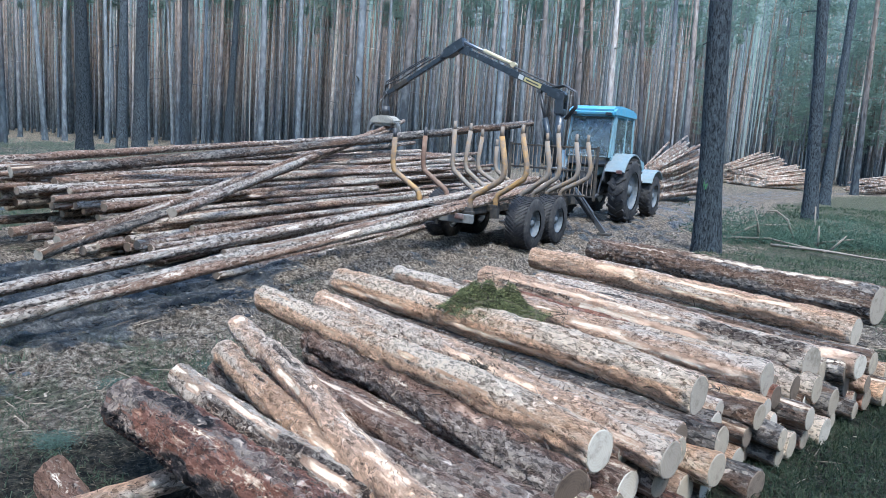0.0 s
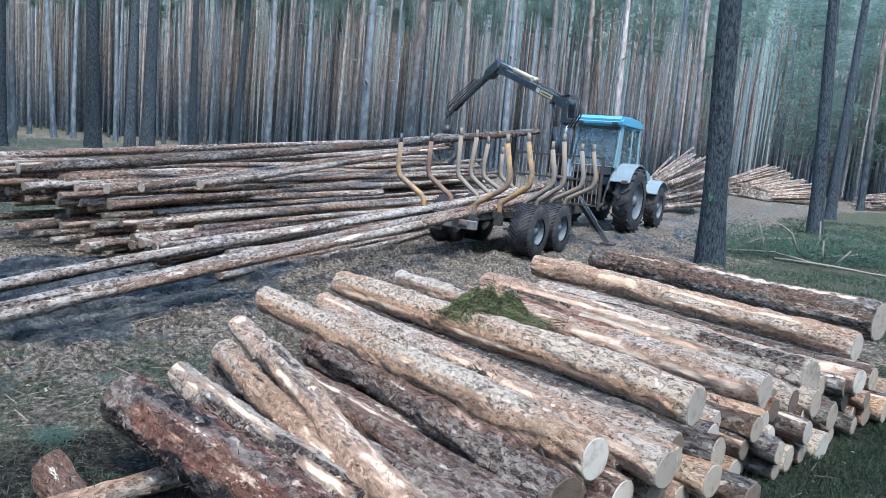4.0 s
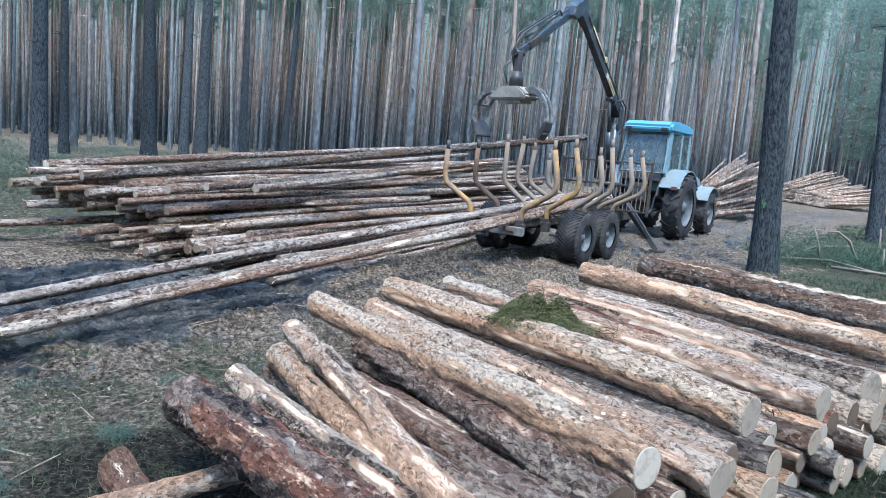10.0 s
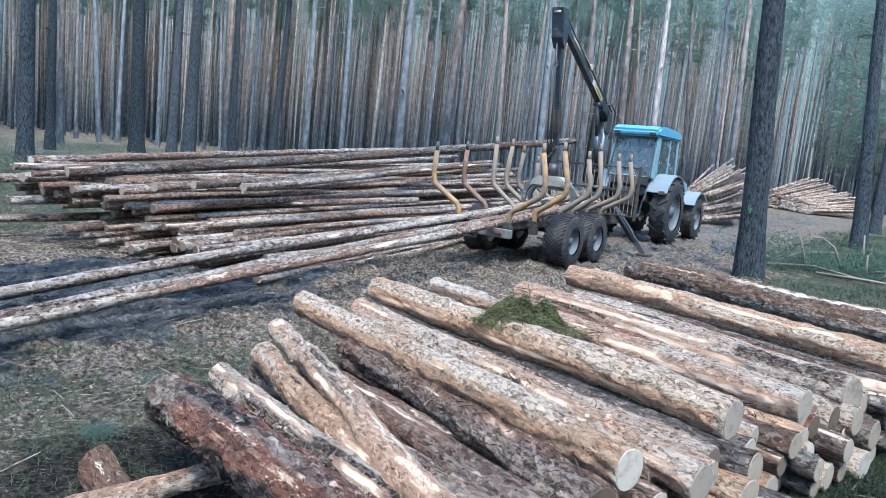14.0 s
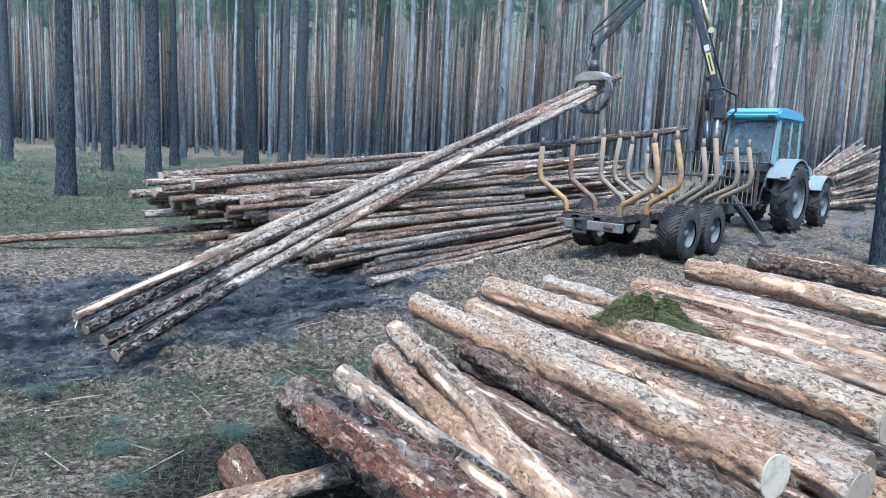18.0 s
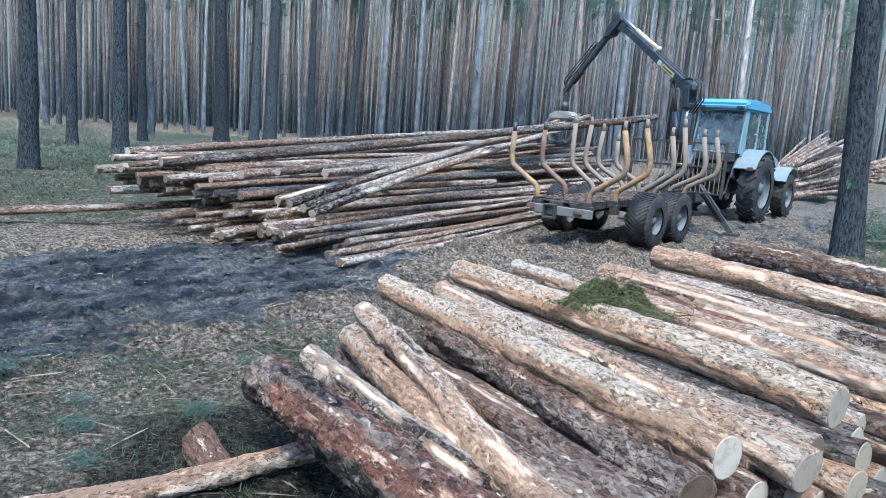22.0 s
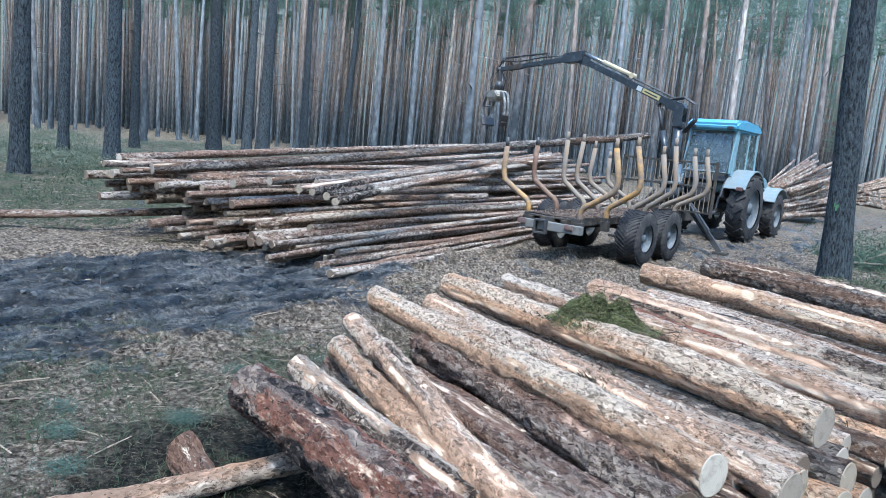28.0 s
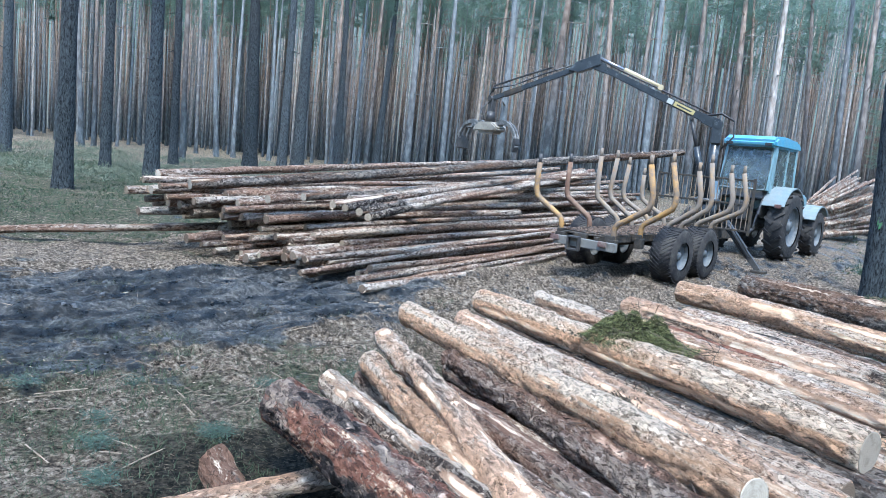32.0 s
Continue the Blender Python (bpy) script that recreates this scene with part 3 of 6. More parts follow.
def log_thing(p, q, r0, r1, bark, cut, label, group, seed, name="log", **kw):
    """A log from the butt centre p to the top centre q, with its two sawn faces as parts."""
    p, q = Vector(p), Vector(q)
    me, ends = log_mesh((q - p).length, r0, r1, seed, **kw)
    me.materials.append(bark)
    ob = new(name, me)
    ob.matrix_basis = aim(p, q) @ pose(0, 0, 0, 0, 0, seed * 47 % 360)
    tagged(ob, label, "log", group)
    for i, ring in enumerate(ends):
        bm = bmesh.new()
        c = sum((Vector(v) for v in ring), Vector()) / len(ring)
        s = -1 if i == 0 else 1
        outer = [bm.verts.new(Vector(v) * 1.0) for v in ring]
        inner = [bm.verts.new(c + (Vector(v) - c) * 0.96 + Vector((0, 0, s * 0.003))) for v in ring]
        for k in range(len(ring)):
            k2 = (k + 1) % len(ring)
            bm.faces.new((outer[k], outer[k2], inner[k2], inner[k]) if s > 0 else (outer[k2], outer[k], inner[k], inner[k2]))
        bm.faces.new(inner if s > 0 else inner[::-1])
        part("cut_face", bm, cut, ob)
    return ob

# ---- ground ----
ROAD = [(-30, -22.0), (-14, -5.2), (-8, 1.3), (-4.75, 5.0), (-2.75, 7.3), (-0.6, 9.2), (1.5, 11.6), (4.2, 16.5), (7.2, 22), (11, 29), (16, 37), (24, 47), (40, 60)]
PILE_FACE, PILE_ALONG, PILE_AWAY = Vector((0.71, 2.74, 0)), Vector((0.735, 0.678, 0)), Vector((-0.7, 0.714, 0))


def road_gap(x, y):
    """The distance from the road's middle line, and the side."""
    best, side = 1e9, 0.0
    for (x0, y0), (x1, y1) in zip(ROAD, ROAD[1:]):
        dx, dy = x1 - x0, y1 - y0
        k = max(0.0, min(1.0, ((x - x0) * dx + (y - y0) * dy) / (dx * dx + dy * dy)))
        ex, ey = x - x0 - k * dx, y - y0 - k * dy
        d = math.hypot(ex, ey)
        if d < best:
            best, side = d, d * (1 if ex * dy - ey * dx > 0 else -1)
    return best, side


def ground_z(x, y):
    n = noise.noise(Vector((x * 0.35, y * 0.35, 0))) * 0.05 + noise.noise(Vector((x * 1.3, y * 1.3, 3))) * 0.03
    n += noise.noise(Vector((x * 4.2, y * 4.2, 7))) * 0.022
    gap, side = road_gap(x, y)
    rough = max(0.0, min(1.0, (3.0 - gap) / 1.2))
    if abs(x) < 16 and y < 20:
        n += 0.012 * noise.noise(Vector((x * 11, y * 11, 31)))
        if rough > 0:
            u, w = 0.65 * x + 0.76 * y, 0.65 * y - 0.76 * x
            n += rough * (abs(noise.noise(Vector((u * 3.5, w * 8.0, 61)))) * 0.07 + noise.noise(Vector((u * 6.0, w * 12.0, 67))) * 0.03 + abs(noise.noise(Vector((u * 0.9, w * 3.4, 17)))) * 0.11 - 0.05 + abs(noise.noise(Vector((u * 1.6, w * 8.0, 27)))) * 0.09 + noise.noise(Vector((x * 15, y * 15, 5))) * 0.022)
    if gap < 3.2:
        for off in (-0.85, 0.85, -1.7, 0.3):
            wob = 0.25 * noise.noise(Vector((x * 0.3, y * 0.3, off)))
            n -= (0.1 if abs(off) < 1 else 0.06) * math.exp(-((side - off - wob) / 0.2) ** 2)
            n += 0.06 * math.exp(-((side - off - wob - 0.36) / 0.16) ** 2)
    return n - 0.02


def wear(x, y):
    gap, side = road_gap(x, y)
    wide = 1.9 if y > 10 else 2.15
    mud = max(0.0, min(1.0, (wide - gap) / 1.2 + 0.15))
    mud *= max(0.2, min(1.0, 0.2 + (-1.2 - x) * 0.5)) if y < 12 else min(0.42, 0.2 + (y - 12) * 0.1)
    green = 0.15
    if side > 2.2 and y > 7.5:
        green = min(1.0, 0.45 + (side - 2.2) * 0.35)
    if side < -4.0 and x < -6.5:
        green = min(1.2, 0.55 + (-side - 4.0) * 0.12)
    if y < 8.5:
        near = max(0.0, min(1.0, (6.2 - y) / 2.0)) * max(0.0, min(1.0, (0.8 - x) / 1.6))
        green += (0.42 - green) * near
        beside = max(0.0, min(1.0, (x - y + 2.6) / 1.2)) * max(0.0, min(1.0, (8.5 - y) / 2.0))
        green += (1.0 - green) * beside
    if y > 27 and side < 0:
        green = 0.38
    # mask for dark soil and painted shade around the stack's foot
    shaded_humus = 0.0
    if x < 0.2 and y < 5.5:
        shaded_humus = 1.1 - 0.8 * math.hypot(x + 1.4, y - 2.9)
    # right of the stack the same tone paints shade under the grass
    if x > 0.2 and y < 7.0:
        shaded_humus = 0.68 * max(0.0, min(1.0, (x - y + 2.4) / 0.8)) * min(1.0, (x - 0.2) / 0.9) * max(0.0, min(1.0, (y + 1.0) / 2.5))
    return mud, green, max(0.0, shaded_humus)


def graded(a, b, lo, hi, fine, grow):
    """Grid lines from lo to hi, fine between a and b and wider outside."""
    xs = list(np.arange(a, b, fine))
    s, v = fine, b
    while v < hi:
        xs.append(v)
        s *= grow
        v += s
    s, v = fine, a
    while v > lo:
        s *= grow
        v -= s
        xs.insert(0, v)
    return xs


def build_ground():
    gx, gy = graded(-8.5, 5, -900, 900, 0.05, 1.06), graded(1.6, 12.5, -900, 900, 0.05, 1.06)
    vs = [(x, y, ground_z(x, y)) for y in gy for x in gx]
    w = len(gx)
    fs = [(j * w + i, j * w + i + 1, (j + 1) * w + i + 1, (j + 1) * w + i) for j in range(len(gy) - 1) for i in range(w - 1)]
    me = bpy.data.meshes.new("ground")
    me.from_pydata(vs, [], fs)
    me.polygons.foreach_set("use_smooth", [True] * len(fs))
    att = me.color_attributes.new("wear", "FLOAT_COLOR", "POINT")
    cols = []
    for x, y, _ in vs:
        m, g, hm = wear(x, y)
        cols += [m, g, hm, 1.0]
    att.data.foreach_set("color", cols)
    me.materials.append(SOIL)
    ob = new("ground", me)
    tagged(ob, "muddy churned forest ground with bark litter and grass", "ground", kind="structure")


build_ground()


def wedge(vs, fs, c, d, length, width, thick, up):
    """One chip or twig: a flat four-sided sliver."""
    d = d.normalized()
    s = d.cross(up).normalized()
    b = len(vs)
    for a, e in ((-0.5, -0.5), (0.5, -0.35), (0.5, 0.35), (-0.5, 0.5)):
        vs.append(c + d * length * a + s * width * e)
    vs.append(c + up * thick)
    fs += [(b, b + 1, b + 4), (b + 1, b + 2, b + 4), (b + 2, b + 3, b + 4), (b + 3, b, b + 4)]


def stuff(name, vs, fs, mat, label, category):
    me = bpy.data.meshes.new(name)
    me.from_pydata([tuple(v) for v in vs], [], fs)
    me.materials.append(mat)
    return tagged(new(name, me), label, category, kind="stuff")


def scatter_litter():
    rnd = random.Random(5)
    vs, fs = [], []
    tv, tf = [], []
    cv, cf = [], []
    for _ in range(40000):
        y = 2.2 + 15.5 * rnd.random() ** 1.5
        x = rnd.uniform(-0.95, 0.62) * (y + 1.5)
        gap, side = road_gap(x, y)
        m, g, hm = wear(x, y)
        keep = 1.0 - 0.92 * m * (1 if x < -2 else 0.5) - 0.4 * (g > 0.6)
        if noise.noise(Vector((x * 0.8, y * 0.8, 11))) < -0.1:
            keep *= 0.35
        if y < 5.2 and x < -0.8:
            keep *= 0.4
        if hm > 0.25 or (g > 0.8 and x > 0):
            keep *= 0.12
        if rnd.random() > keep:
            continue
        a = rnd.uniform(0, 6.28)
        c = Vector((x, y, ground_z(x, y) + 0.004))
        up = Vector((rnd.uniform(-0.35, 0.35), rnd.uniform(-0.35, 0.35), 1)).normalized()
        d = Vector((math.cos(a), math.sin(a), rnd.uniform(-0.15, 0.25)))
        if rnd.random() < 0.72:
            wedge(vs, fs, c, d, rnd.uniform(0.012, 0.05) * min(1.0, 0.4 + 0.09 * y), rnd.uniform(0.006, 0.02) * min(1.0, 0.4 + 0.09 * y), 0.006, up)
        else:
            wedge(tv, tf, c, d, rnd.uniform(0.08, 0.32), rnd.uniform(0.004, 0.009), 0.008, up)
    for _ in range(9000):
        y = 4.0 + 9.0 * rnd.random() ** 1.2
        x = rnd.uniform(-0.95, 0.5) * (y + 1.5)
        m, g, _ = wear(x, y)
        if rnd.random() > m:
            continue
        s = 0.006 + 0.03 * rnd.random() ** 5
        c = Vector((x, y, ground_z(x, y)))
        b = len(cv)
        for lift, k in ((-0.3, 1.0), (0.3, 0.85), (0.55, 0.4)):
            for e in range(6):
                q = rnd.uniform(0.7, 1.15) * s * k
                cv.append(c + Vector((q * math.cos(e * 1.047), q * math.sin(e * 1.047), s * lift * rnd.uniform(0.7, 1.1))))
        for o in (0, 6):
            cf += [(b + o + e, b + o + (e + 1) % 6, b + o + 6 + (e + 1) % 6, b + o + 6 + e) for e in range(6)]
        cf.append(tuple(range(b + 12, b + 18)))
    # dark needle and leaf litter near the stack's foot
    lv, lf = [], []
    for _ in range(26000):
        y = 1.6 + 5.0 * rnd.random() ** 1.2
        x = rnd.uniform(-0.95, -0.05) * (y + 1.5)
        c = Vector((x, y, ground_z(x, y) + 0.004 + 0.03 * rnd.random() ** 2))
        a = rnd.uniform(0, 6.28)
        up = Vector((rnd.gauss(0, 0.5), rnd.gauss(0, 0.5), 1)).normalized()
        wedge(lv, lf, c, Vector((math.cos(a), math.sin(a), rnd.uniform(-0.2, 0.5))), rnd.uniform(0.008, 0.032), rnd.uniform(0.0012, 0.0035), 0.004, up)
    for _ in range(30000):
        y = 6.0 + 9.5 * rnd.random()
        x = rnd.uniform(-0.55, 0.42) * (y + 1.0)
        m, g, hm = wear(x, y)
        drift = noise.noise(Vector((x * 0.55, y * 0.9, 41))) + 0.5 * noise.noise(Vector((x * 2.1, y * 2.1, 47)))
        if drift < 0.0 or rnd.random() < 1.1 * m + 0.6 * (g > 0.6) or rnd.random() > drift * 2.4:
            continue
        a = rnd.uniform(0, 6.28)
        c = Vector((x, y, ground_z(x, y) + 0.006))
        wedge(vs, fs, c, Vector((math.cos(a), math.sin(a), rnd.uniform(-0.2, 0.3))), rnd.uniform(0.02, 0.075), rnd.uniform(0.008, 0.025), 0.01, Vector((rnd.gauss(0, 0.3), rnd.gauss(0, 0.3), 1)).normalized())
    stuff("leaf_litter", lv, lf, LITTER, "dark needle and leaf litter by the log stack", "litter")
    stuff("bark_chips", vs, fs, CHIPS, "pale brown bark and wood chips strewn on the ground", "wood chips")
    stuff("twigs", tv, tf, TWIGS, "thin dead twigs strewn over the ground", "twigs")
    stuff("mud_clods", cv, cf, CLODS, "dark clods of churned mud in the wheel ruts", "mud")


scatter_litter()


def grass_patch():
    rnd = random.Random(9)
    blades = {False: ([], []), True: ([], [])}
    n = 0
    while n < 36000:
        r = rnd.random()
        if r < 0.36:
            y = 6.5 + 24 * rnd.random() ** 1.3
            x = y * rnd.uniform(0.28, 0.75) + 0.5
        elif r < 0.6:
            y = 9 + 20 * rnd.random()
            x = -y * rnd.uniform(0.5, 1.15) - 1.0
        elif r < 0.68:
            y, x = rnd.uniform(2.0, 5.5), rnd.uniform(-4.2, -1.2)
        else:
            y = rnd.uniform(2.6, 7.5)
            x = y - 2.1 + rnd.uniform(0.1, 3.4)
        m, g, _ = wear(x, y)
        n += 1
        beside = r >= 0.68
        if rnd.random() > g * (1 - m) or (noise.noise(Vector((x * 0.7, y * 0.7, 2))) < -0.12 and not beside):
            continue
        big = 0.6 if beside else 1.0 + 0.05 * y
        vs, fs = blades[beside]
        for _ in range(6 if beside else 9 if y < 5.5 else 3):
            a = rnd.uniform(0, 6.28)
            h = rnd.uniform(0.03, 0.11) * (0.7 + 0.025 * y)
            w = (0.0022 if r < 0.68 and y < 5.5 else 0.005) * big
            c = Vector((x + rnd.gauss(0, 0.05), y + rnd.gauss(0, 0.05), ground_z(x, y) - 0.01))
            lean = Vector((rnd.gauss(0, 0.5), rnd.gauss(0, 0.5), 1)) * h
            s = Vector((math.cos(a), math.sin(a), 0)) * w
            b = len(vs)
            vs += [c - s, c + s, c + lean * 0.6 + s * 0.7, c + lean + Vector((rnd.gauss(0, 0.03), rnd.gauss(0, 0.03), -0.02)), c + lean * 0.6 - s * 0.7]
            fs += [(b, b + 1, b + 2, b + 4), (b + 4, b + 2, b + 3)]
    stuff("grass", *blades[False], GRASS, "short faded green grass between moss and litter", "grass")
    # blades beside the stack get the grass colour with shade painted in
    stuff("dark_grass", *blades[True], SHADED_GRASS, "dark green grass in the shade beside the log stack", "grass")


grass_patch()


def grass_tufts():
    """Dense low tufts by the near stack's foot and in the clearing."""
    rnd = random.Random(19)
    vs, fs = [], []
    for k in range(230):
        if k < 180:
            y, x = rnd.uniform(1.9, 5.2), rnd.uniform(-4.0, -0.9)
        else:
            y, x = rnd.uniform(5, 9.5), rnd.uniform(-7.5, -0.5)
        if (wear(x, y)[2] > 0.6 and x < 0) or (x > -1.4 and y < 4.4) or noise.noise(Vector((x * 0.9, y * 0.9, 8))) < -0.05:
            continue
        s = rnd.uniform(0.05, 0.15)
        for _ in range(int(700 * s)):
            px, py = x + rnd.gauss(0, s), y + rnd.gauss(0, s * 0.8)
            c = Vector((px, py, ground_z(px, py) - 0.005))
            d = Vector((rnd.gauss(0, 0.9), rnd.gauss(0, 0.9), 1)) * rnd.uniform(0.015, 0.065)
            a = rnd.uniform(0, 6.28)
            e = Vector((math.cos(a), math.sin(a), 0)) * rnd.uniform(0.0015, 0.003)
            b = len(vs)
            vs += [c - e, c + e, c + d]
            fs.append((b, b + 1, b + 2))
    stuff("grass_tufts", vs, fs, TUFT, "dense low bluish green grass tufts in the litter", "grass")


grass_tufts()


def undergrowth():
    """Low pale heath and brush at the forest's edge behind the long stack."""
    rnd = random.Random(29)
    vs, fs = [], []
    for _ in range(170):
        y = rnd.uniform(17, 44)
        x = -y * rnd.uniform(0.28, 1.0) - 2
        s = rnd.uniform(0.25, 0.8)
        for _ in range(150):
            c = Vector((x + rnd.gauss(0, s), y + rnd.gauss(0, s), 0.02 + 0.4 * s * rnd.random()))
            d = Vector((rnd.gauss(0, 1), rnd.gauss(0, 1), rnd.gauss(0.5, 0.5)))
            wedge(vs, fs, c, d, rnd.uniform(0.07, 0.22), rnd.uniform(0.01, 0.028), 0.01, Vector((rnd.gauss(0, 0.4), rnd.gauss(0, 0.4), 1)).normalized())
    stuff("undergrowth", vs, fs, HEATH, "low faded heath and brush on the forest floor", "undergrowth")


undergrowth()

# ---- timber trailer, heading away to the right ----
HEADING = -30.5
TRAILER_AT = pose(0.94, 12.43, 0, 0, 0, HEADING)


def wheel(name, parent, x, y, r, width, rim_r, lugs, out):
    """A tyre with tread blocks, and a dished rim with a hub and bolts."""
    hub = new(name)
    hub.parent = parent
    hub.matrix_basis = pose(x, y, r - 0.012)
    bm = bmesh.new()
    prof = [(-0.5, rim_r), (-0.5, r * 0.86), (-0.44, r * 0.95), (-0.3, r * 0.985), (0.3, r * 0.985), (0.44, r * 0.95), (0.5, r * 0.86), (0.5, rim_r)]
    n = 40
    rings = []
    for k in range(n):
        a = k * 2 * math.pi / n
        rings.append([bm.verts.new((px * width, q * math.cos(a), q * math.sin(a))) for px, q in prof])
    for k in range(n):
        a, b = rings[k], rings[(k + 1) % n]
        for i in range(len(prof) - 1):
            f = bm.faces.new((a[i], b[i], b[i + 1], a[i + 1]))
            f.smooth = True
    tyre_bm, bm = bm, bmesh.new()
    for k in range(lugs):
        for sgn in (-1, 1):
            a = (k + (0.5 if sgn > 0 else 0)) * 2 * math.pi / lugs
            rot = Matrix.Rotation(a, 4, "X") @ Matrix.Translation((sgn * width * 0.25, 0, r * 0.985)) @ Matrix.Rotation(sgn * radians(38), 4, "Z")
            vs = bmesh.ops.create_cube(bm, size=1.0)["verts"]
            bmesh.ops.scale(bm, vec=(width * 0.56, r * 1.5 / lugs, r * (0.06 if lugs < 30 else 0.035)), verts=vs)
            bmesh.ops.transform(bm, matrix=rot, verts=vs)
    tyre = part("tyre", tyre_bm, RUBBER, hub, "muddy black lugged tyre")
    tagged(part("tread", bm, RUBBER, tyre), kind="stuff")
    bm = bmesh.new()
    o = out
    prof = [(-0.42 * o, rim_r), (0.44 * o, rim_r), (0.46 * o, rim_r * 0.93), (0.30 * o, rim_r * 0.86), (0.18 * o, rim_r * 0.5), (0.22 * o, rim_r * 0.3), (0.36 * o, rim_r * 0.26), (0.38 * o, 0.001)]
    rings = []
    n = 28
    for k in range(n):
        a = k * 2 * math.pi / n
        rings.append([bm.verts.new((px * width, q * math.cos(a), q * math.sin(a))) for px, q in prof])
    for k in range(n):
        a, b = rings[k], rings[(k + 1) % n]
        for i in range(len(prof) - 1):
            f = bm.faces.new((a[i], b[i], b[i + 1], a[i + 1]))
            f.smooth = i > 2
    for k in range(8):
        a = k * math.pi / 4
        bmesh.ops.create_cube(bm, size=0.03, matrix=Matrix.Translation((0.2 * o * width + 0.01 * o, rim_r * 0.42 * math.cos(a), rim_r * 0.42 * math.sin(a))))
    bmesh.ops.recalc_face_normals(bm, faces=bm.faces[:])
    part("rim", bm, HUB_GREY, hub, "dirty grey steel rim")
    return hub


def stake_points(side, bend_x, top_x, top_z):
    """A bent stake: upright foot, a slanting reach outwards, an upright post."""
    pts = [(0.46, 0.56), (0.46, 0.78), (0.475, 0.85), (0.52, 0.905), (0.6, 0.95), (bend_x - 0.12, 1.115), (bend_x - 0.035, 1.175), (bend_x, 1.27), (bend_x + 0.005, 1.4), (top_x, top_z - 0.14)]
    return [(side * x, z) for x, z in pts]


def build_trailer():
    tr = thing("timber_trailer", "muddy grey timber trailer with worn yellow and grey stakes", "trailer", TRAILER_AT)
    bm = boxed(-0.11, -2.1, 0.5, 0.11, 3.9, 0.7, 0.015)
    part("main_beam", bm, GREY_STEEL, tr)
    bm = bmesh.new()
    for x in (-0.3, 0.3):
        box(bm, x - 0.04, -2.12, 0.58, x + 0.04, 2.35, 0.68, 0.008)
    part("side_rails", bm, GREY_STEEL, tr)
    bm = bmesh.new()
    box(bm, -0.4, -2.18, 0.5, 0.64, -2.08, 0.63, 0.012)
    part("rear_bumper", bm, PALE_STEEL, tr, "scuffed pale grey steel rear cross bar")
    bm = bmesh.new()
    for x0, z0, x1, z1 in ((-0.12, 0.44, -0.09, 0.66), (0.06, 0.44, 0.09, 0.66), (-0.09, 0.44, 0.06, 0.47), (-0.09, 0.63, 0.06, 0.66)):
        box(bm, x0, -2.26, z0, x1, -2.183, z1, 0.006)
    part("tow_bracket", bm, DARK_STEEL, tr, "square hollow steel bracket")
    for x in (-0.36, 0.46):
        part("tail_lamp", boxed(x - 0.07, -2.225, 0.56, x + 0.07, -2.195, 0.64, 0.01), LAMP_RED, tr, "dirty red tail lamp")
    rnd = random.Random(3)
    posts = {-1: ((1.0, 0.99, 1.84), (0.97, 0.96, 1.9), (0.94, 0.94, 2.06), (0.96, 0.9, 2.06), (1.03, 0.98, 1.97), (1.0, 1.0, 1.8)),
             1: ((0.99, 0.91, 1.95), (0.96, 0.85, 2.02), (0.94, 0.87, 1.94), (0.92, 0.85, 2.1), (1.03, 0.96, 1.97), (1.02, 0.93, 1.99))}
    for i, y in enumerate((-1.9, -1.05, -0.1, 0.42, 1.05, 1.75)):
        part("bunk", boxed(-0.5, y - 0.05, 0.6, 0.5, y + 0.05, 0.72, 0.012), GREY_STEEL, tr)
        for side in (-1, 1):
            bend_x, top_x, top_z = posts[side][i]
            pts = stake_points(side, bend_x, top_x, top_z)
            yellow = (i == 0) or (side > 0 and i < 2)
            paint = STAKE_YELLOW if yellow else STAKE_RUST if (side < 0 and i == 1) else STAKE_GREY
            words = "bent steel stake with worn yellow paint" if yellow else "bent rusty brown steel stake" if paint is STAKE_RUST else "bent weathered grey steel stake"
            bm = bmesh.new()
            tube(bm, [(x, y, z) for x, z in pts], [0.042, 0.042, 0.043, 0.044, 0.044, 0.044, 0.045, 0.044, 0.043, 0.041], 12)
            st = part("stake", bm, paint, tr, words)
            part("pin", piped([(pts[-1][0], y, top_z - 0.16), (side * top_x, y, top_z)], [0.032, 0.03], 8), DARK_STEEL if paint is STAKE_RUST or (side < 0 and i == 0) else STAKE_GREY, st, "narrow extension pin")
            part("socket", boxed(side * 0.46 - 0.06, y - 0.06, 0.5, side * 0.46 + 0.06, y + 0.06, 0.66, 0.01), GREY_STEEL, st)
    hb = bmesh.new()
    for x in (-0.95, 0.95):
        box(hb, x - 0.025, 2.3, 0.7, x + 0.025, 2.35, 1.78, 0.008)
    for z in (0.78, 1.28, 1.74):
        box(hb, -0.95, 2.31, z - 0.018, 0.95, 2.35, z + 0.018, 0.006)
    board = part("headboard", hb, GREY_STEEL, tr, "barred grey steel headboard")
    for k in range(21):
        x = -0.88 + k * 0.088
        part("bar", boxed(x - 0.006, 2.325, 0.78, x + 0.006, 2.34, 1.74, 0), STAKE_GREY, board)
    for side in (-1, 1):
        bm = bmesh.new()
        prism(bm, [(-0.62, 0.46), (-0.5, 0.4), (0.5, 0.4), (0.62, 0.46), (0.2, 0.6), (-0.2, 0.6)], side * 0.5 - 0.05, side * 0.5 + 0.05, 0.01)
        part("bogie_beam", bm, GREY_STEEL, tr)
        for y in (-0.52, 0.52):
            wheel("wheel", tr, side * 0.78, y, 0.44, 0.38, 0.23, 40, side)
    part("axle", piped([(-0.7, 0, 0.52), (0.7, 0, 0.52)], 0.06, 12), DARK_STEEL, tr)
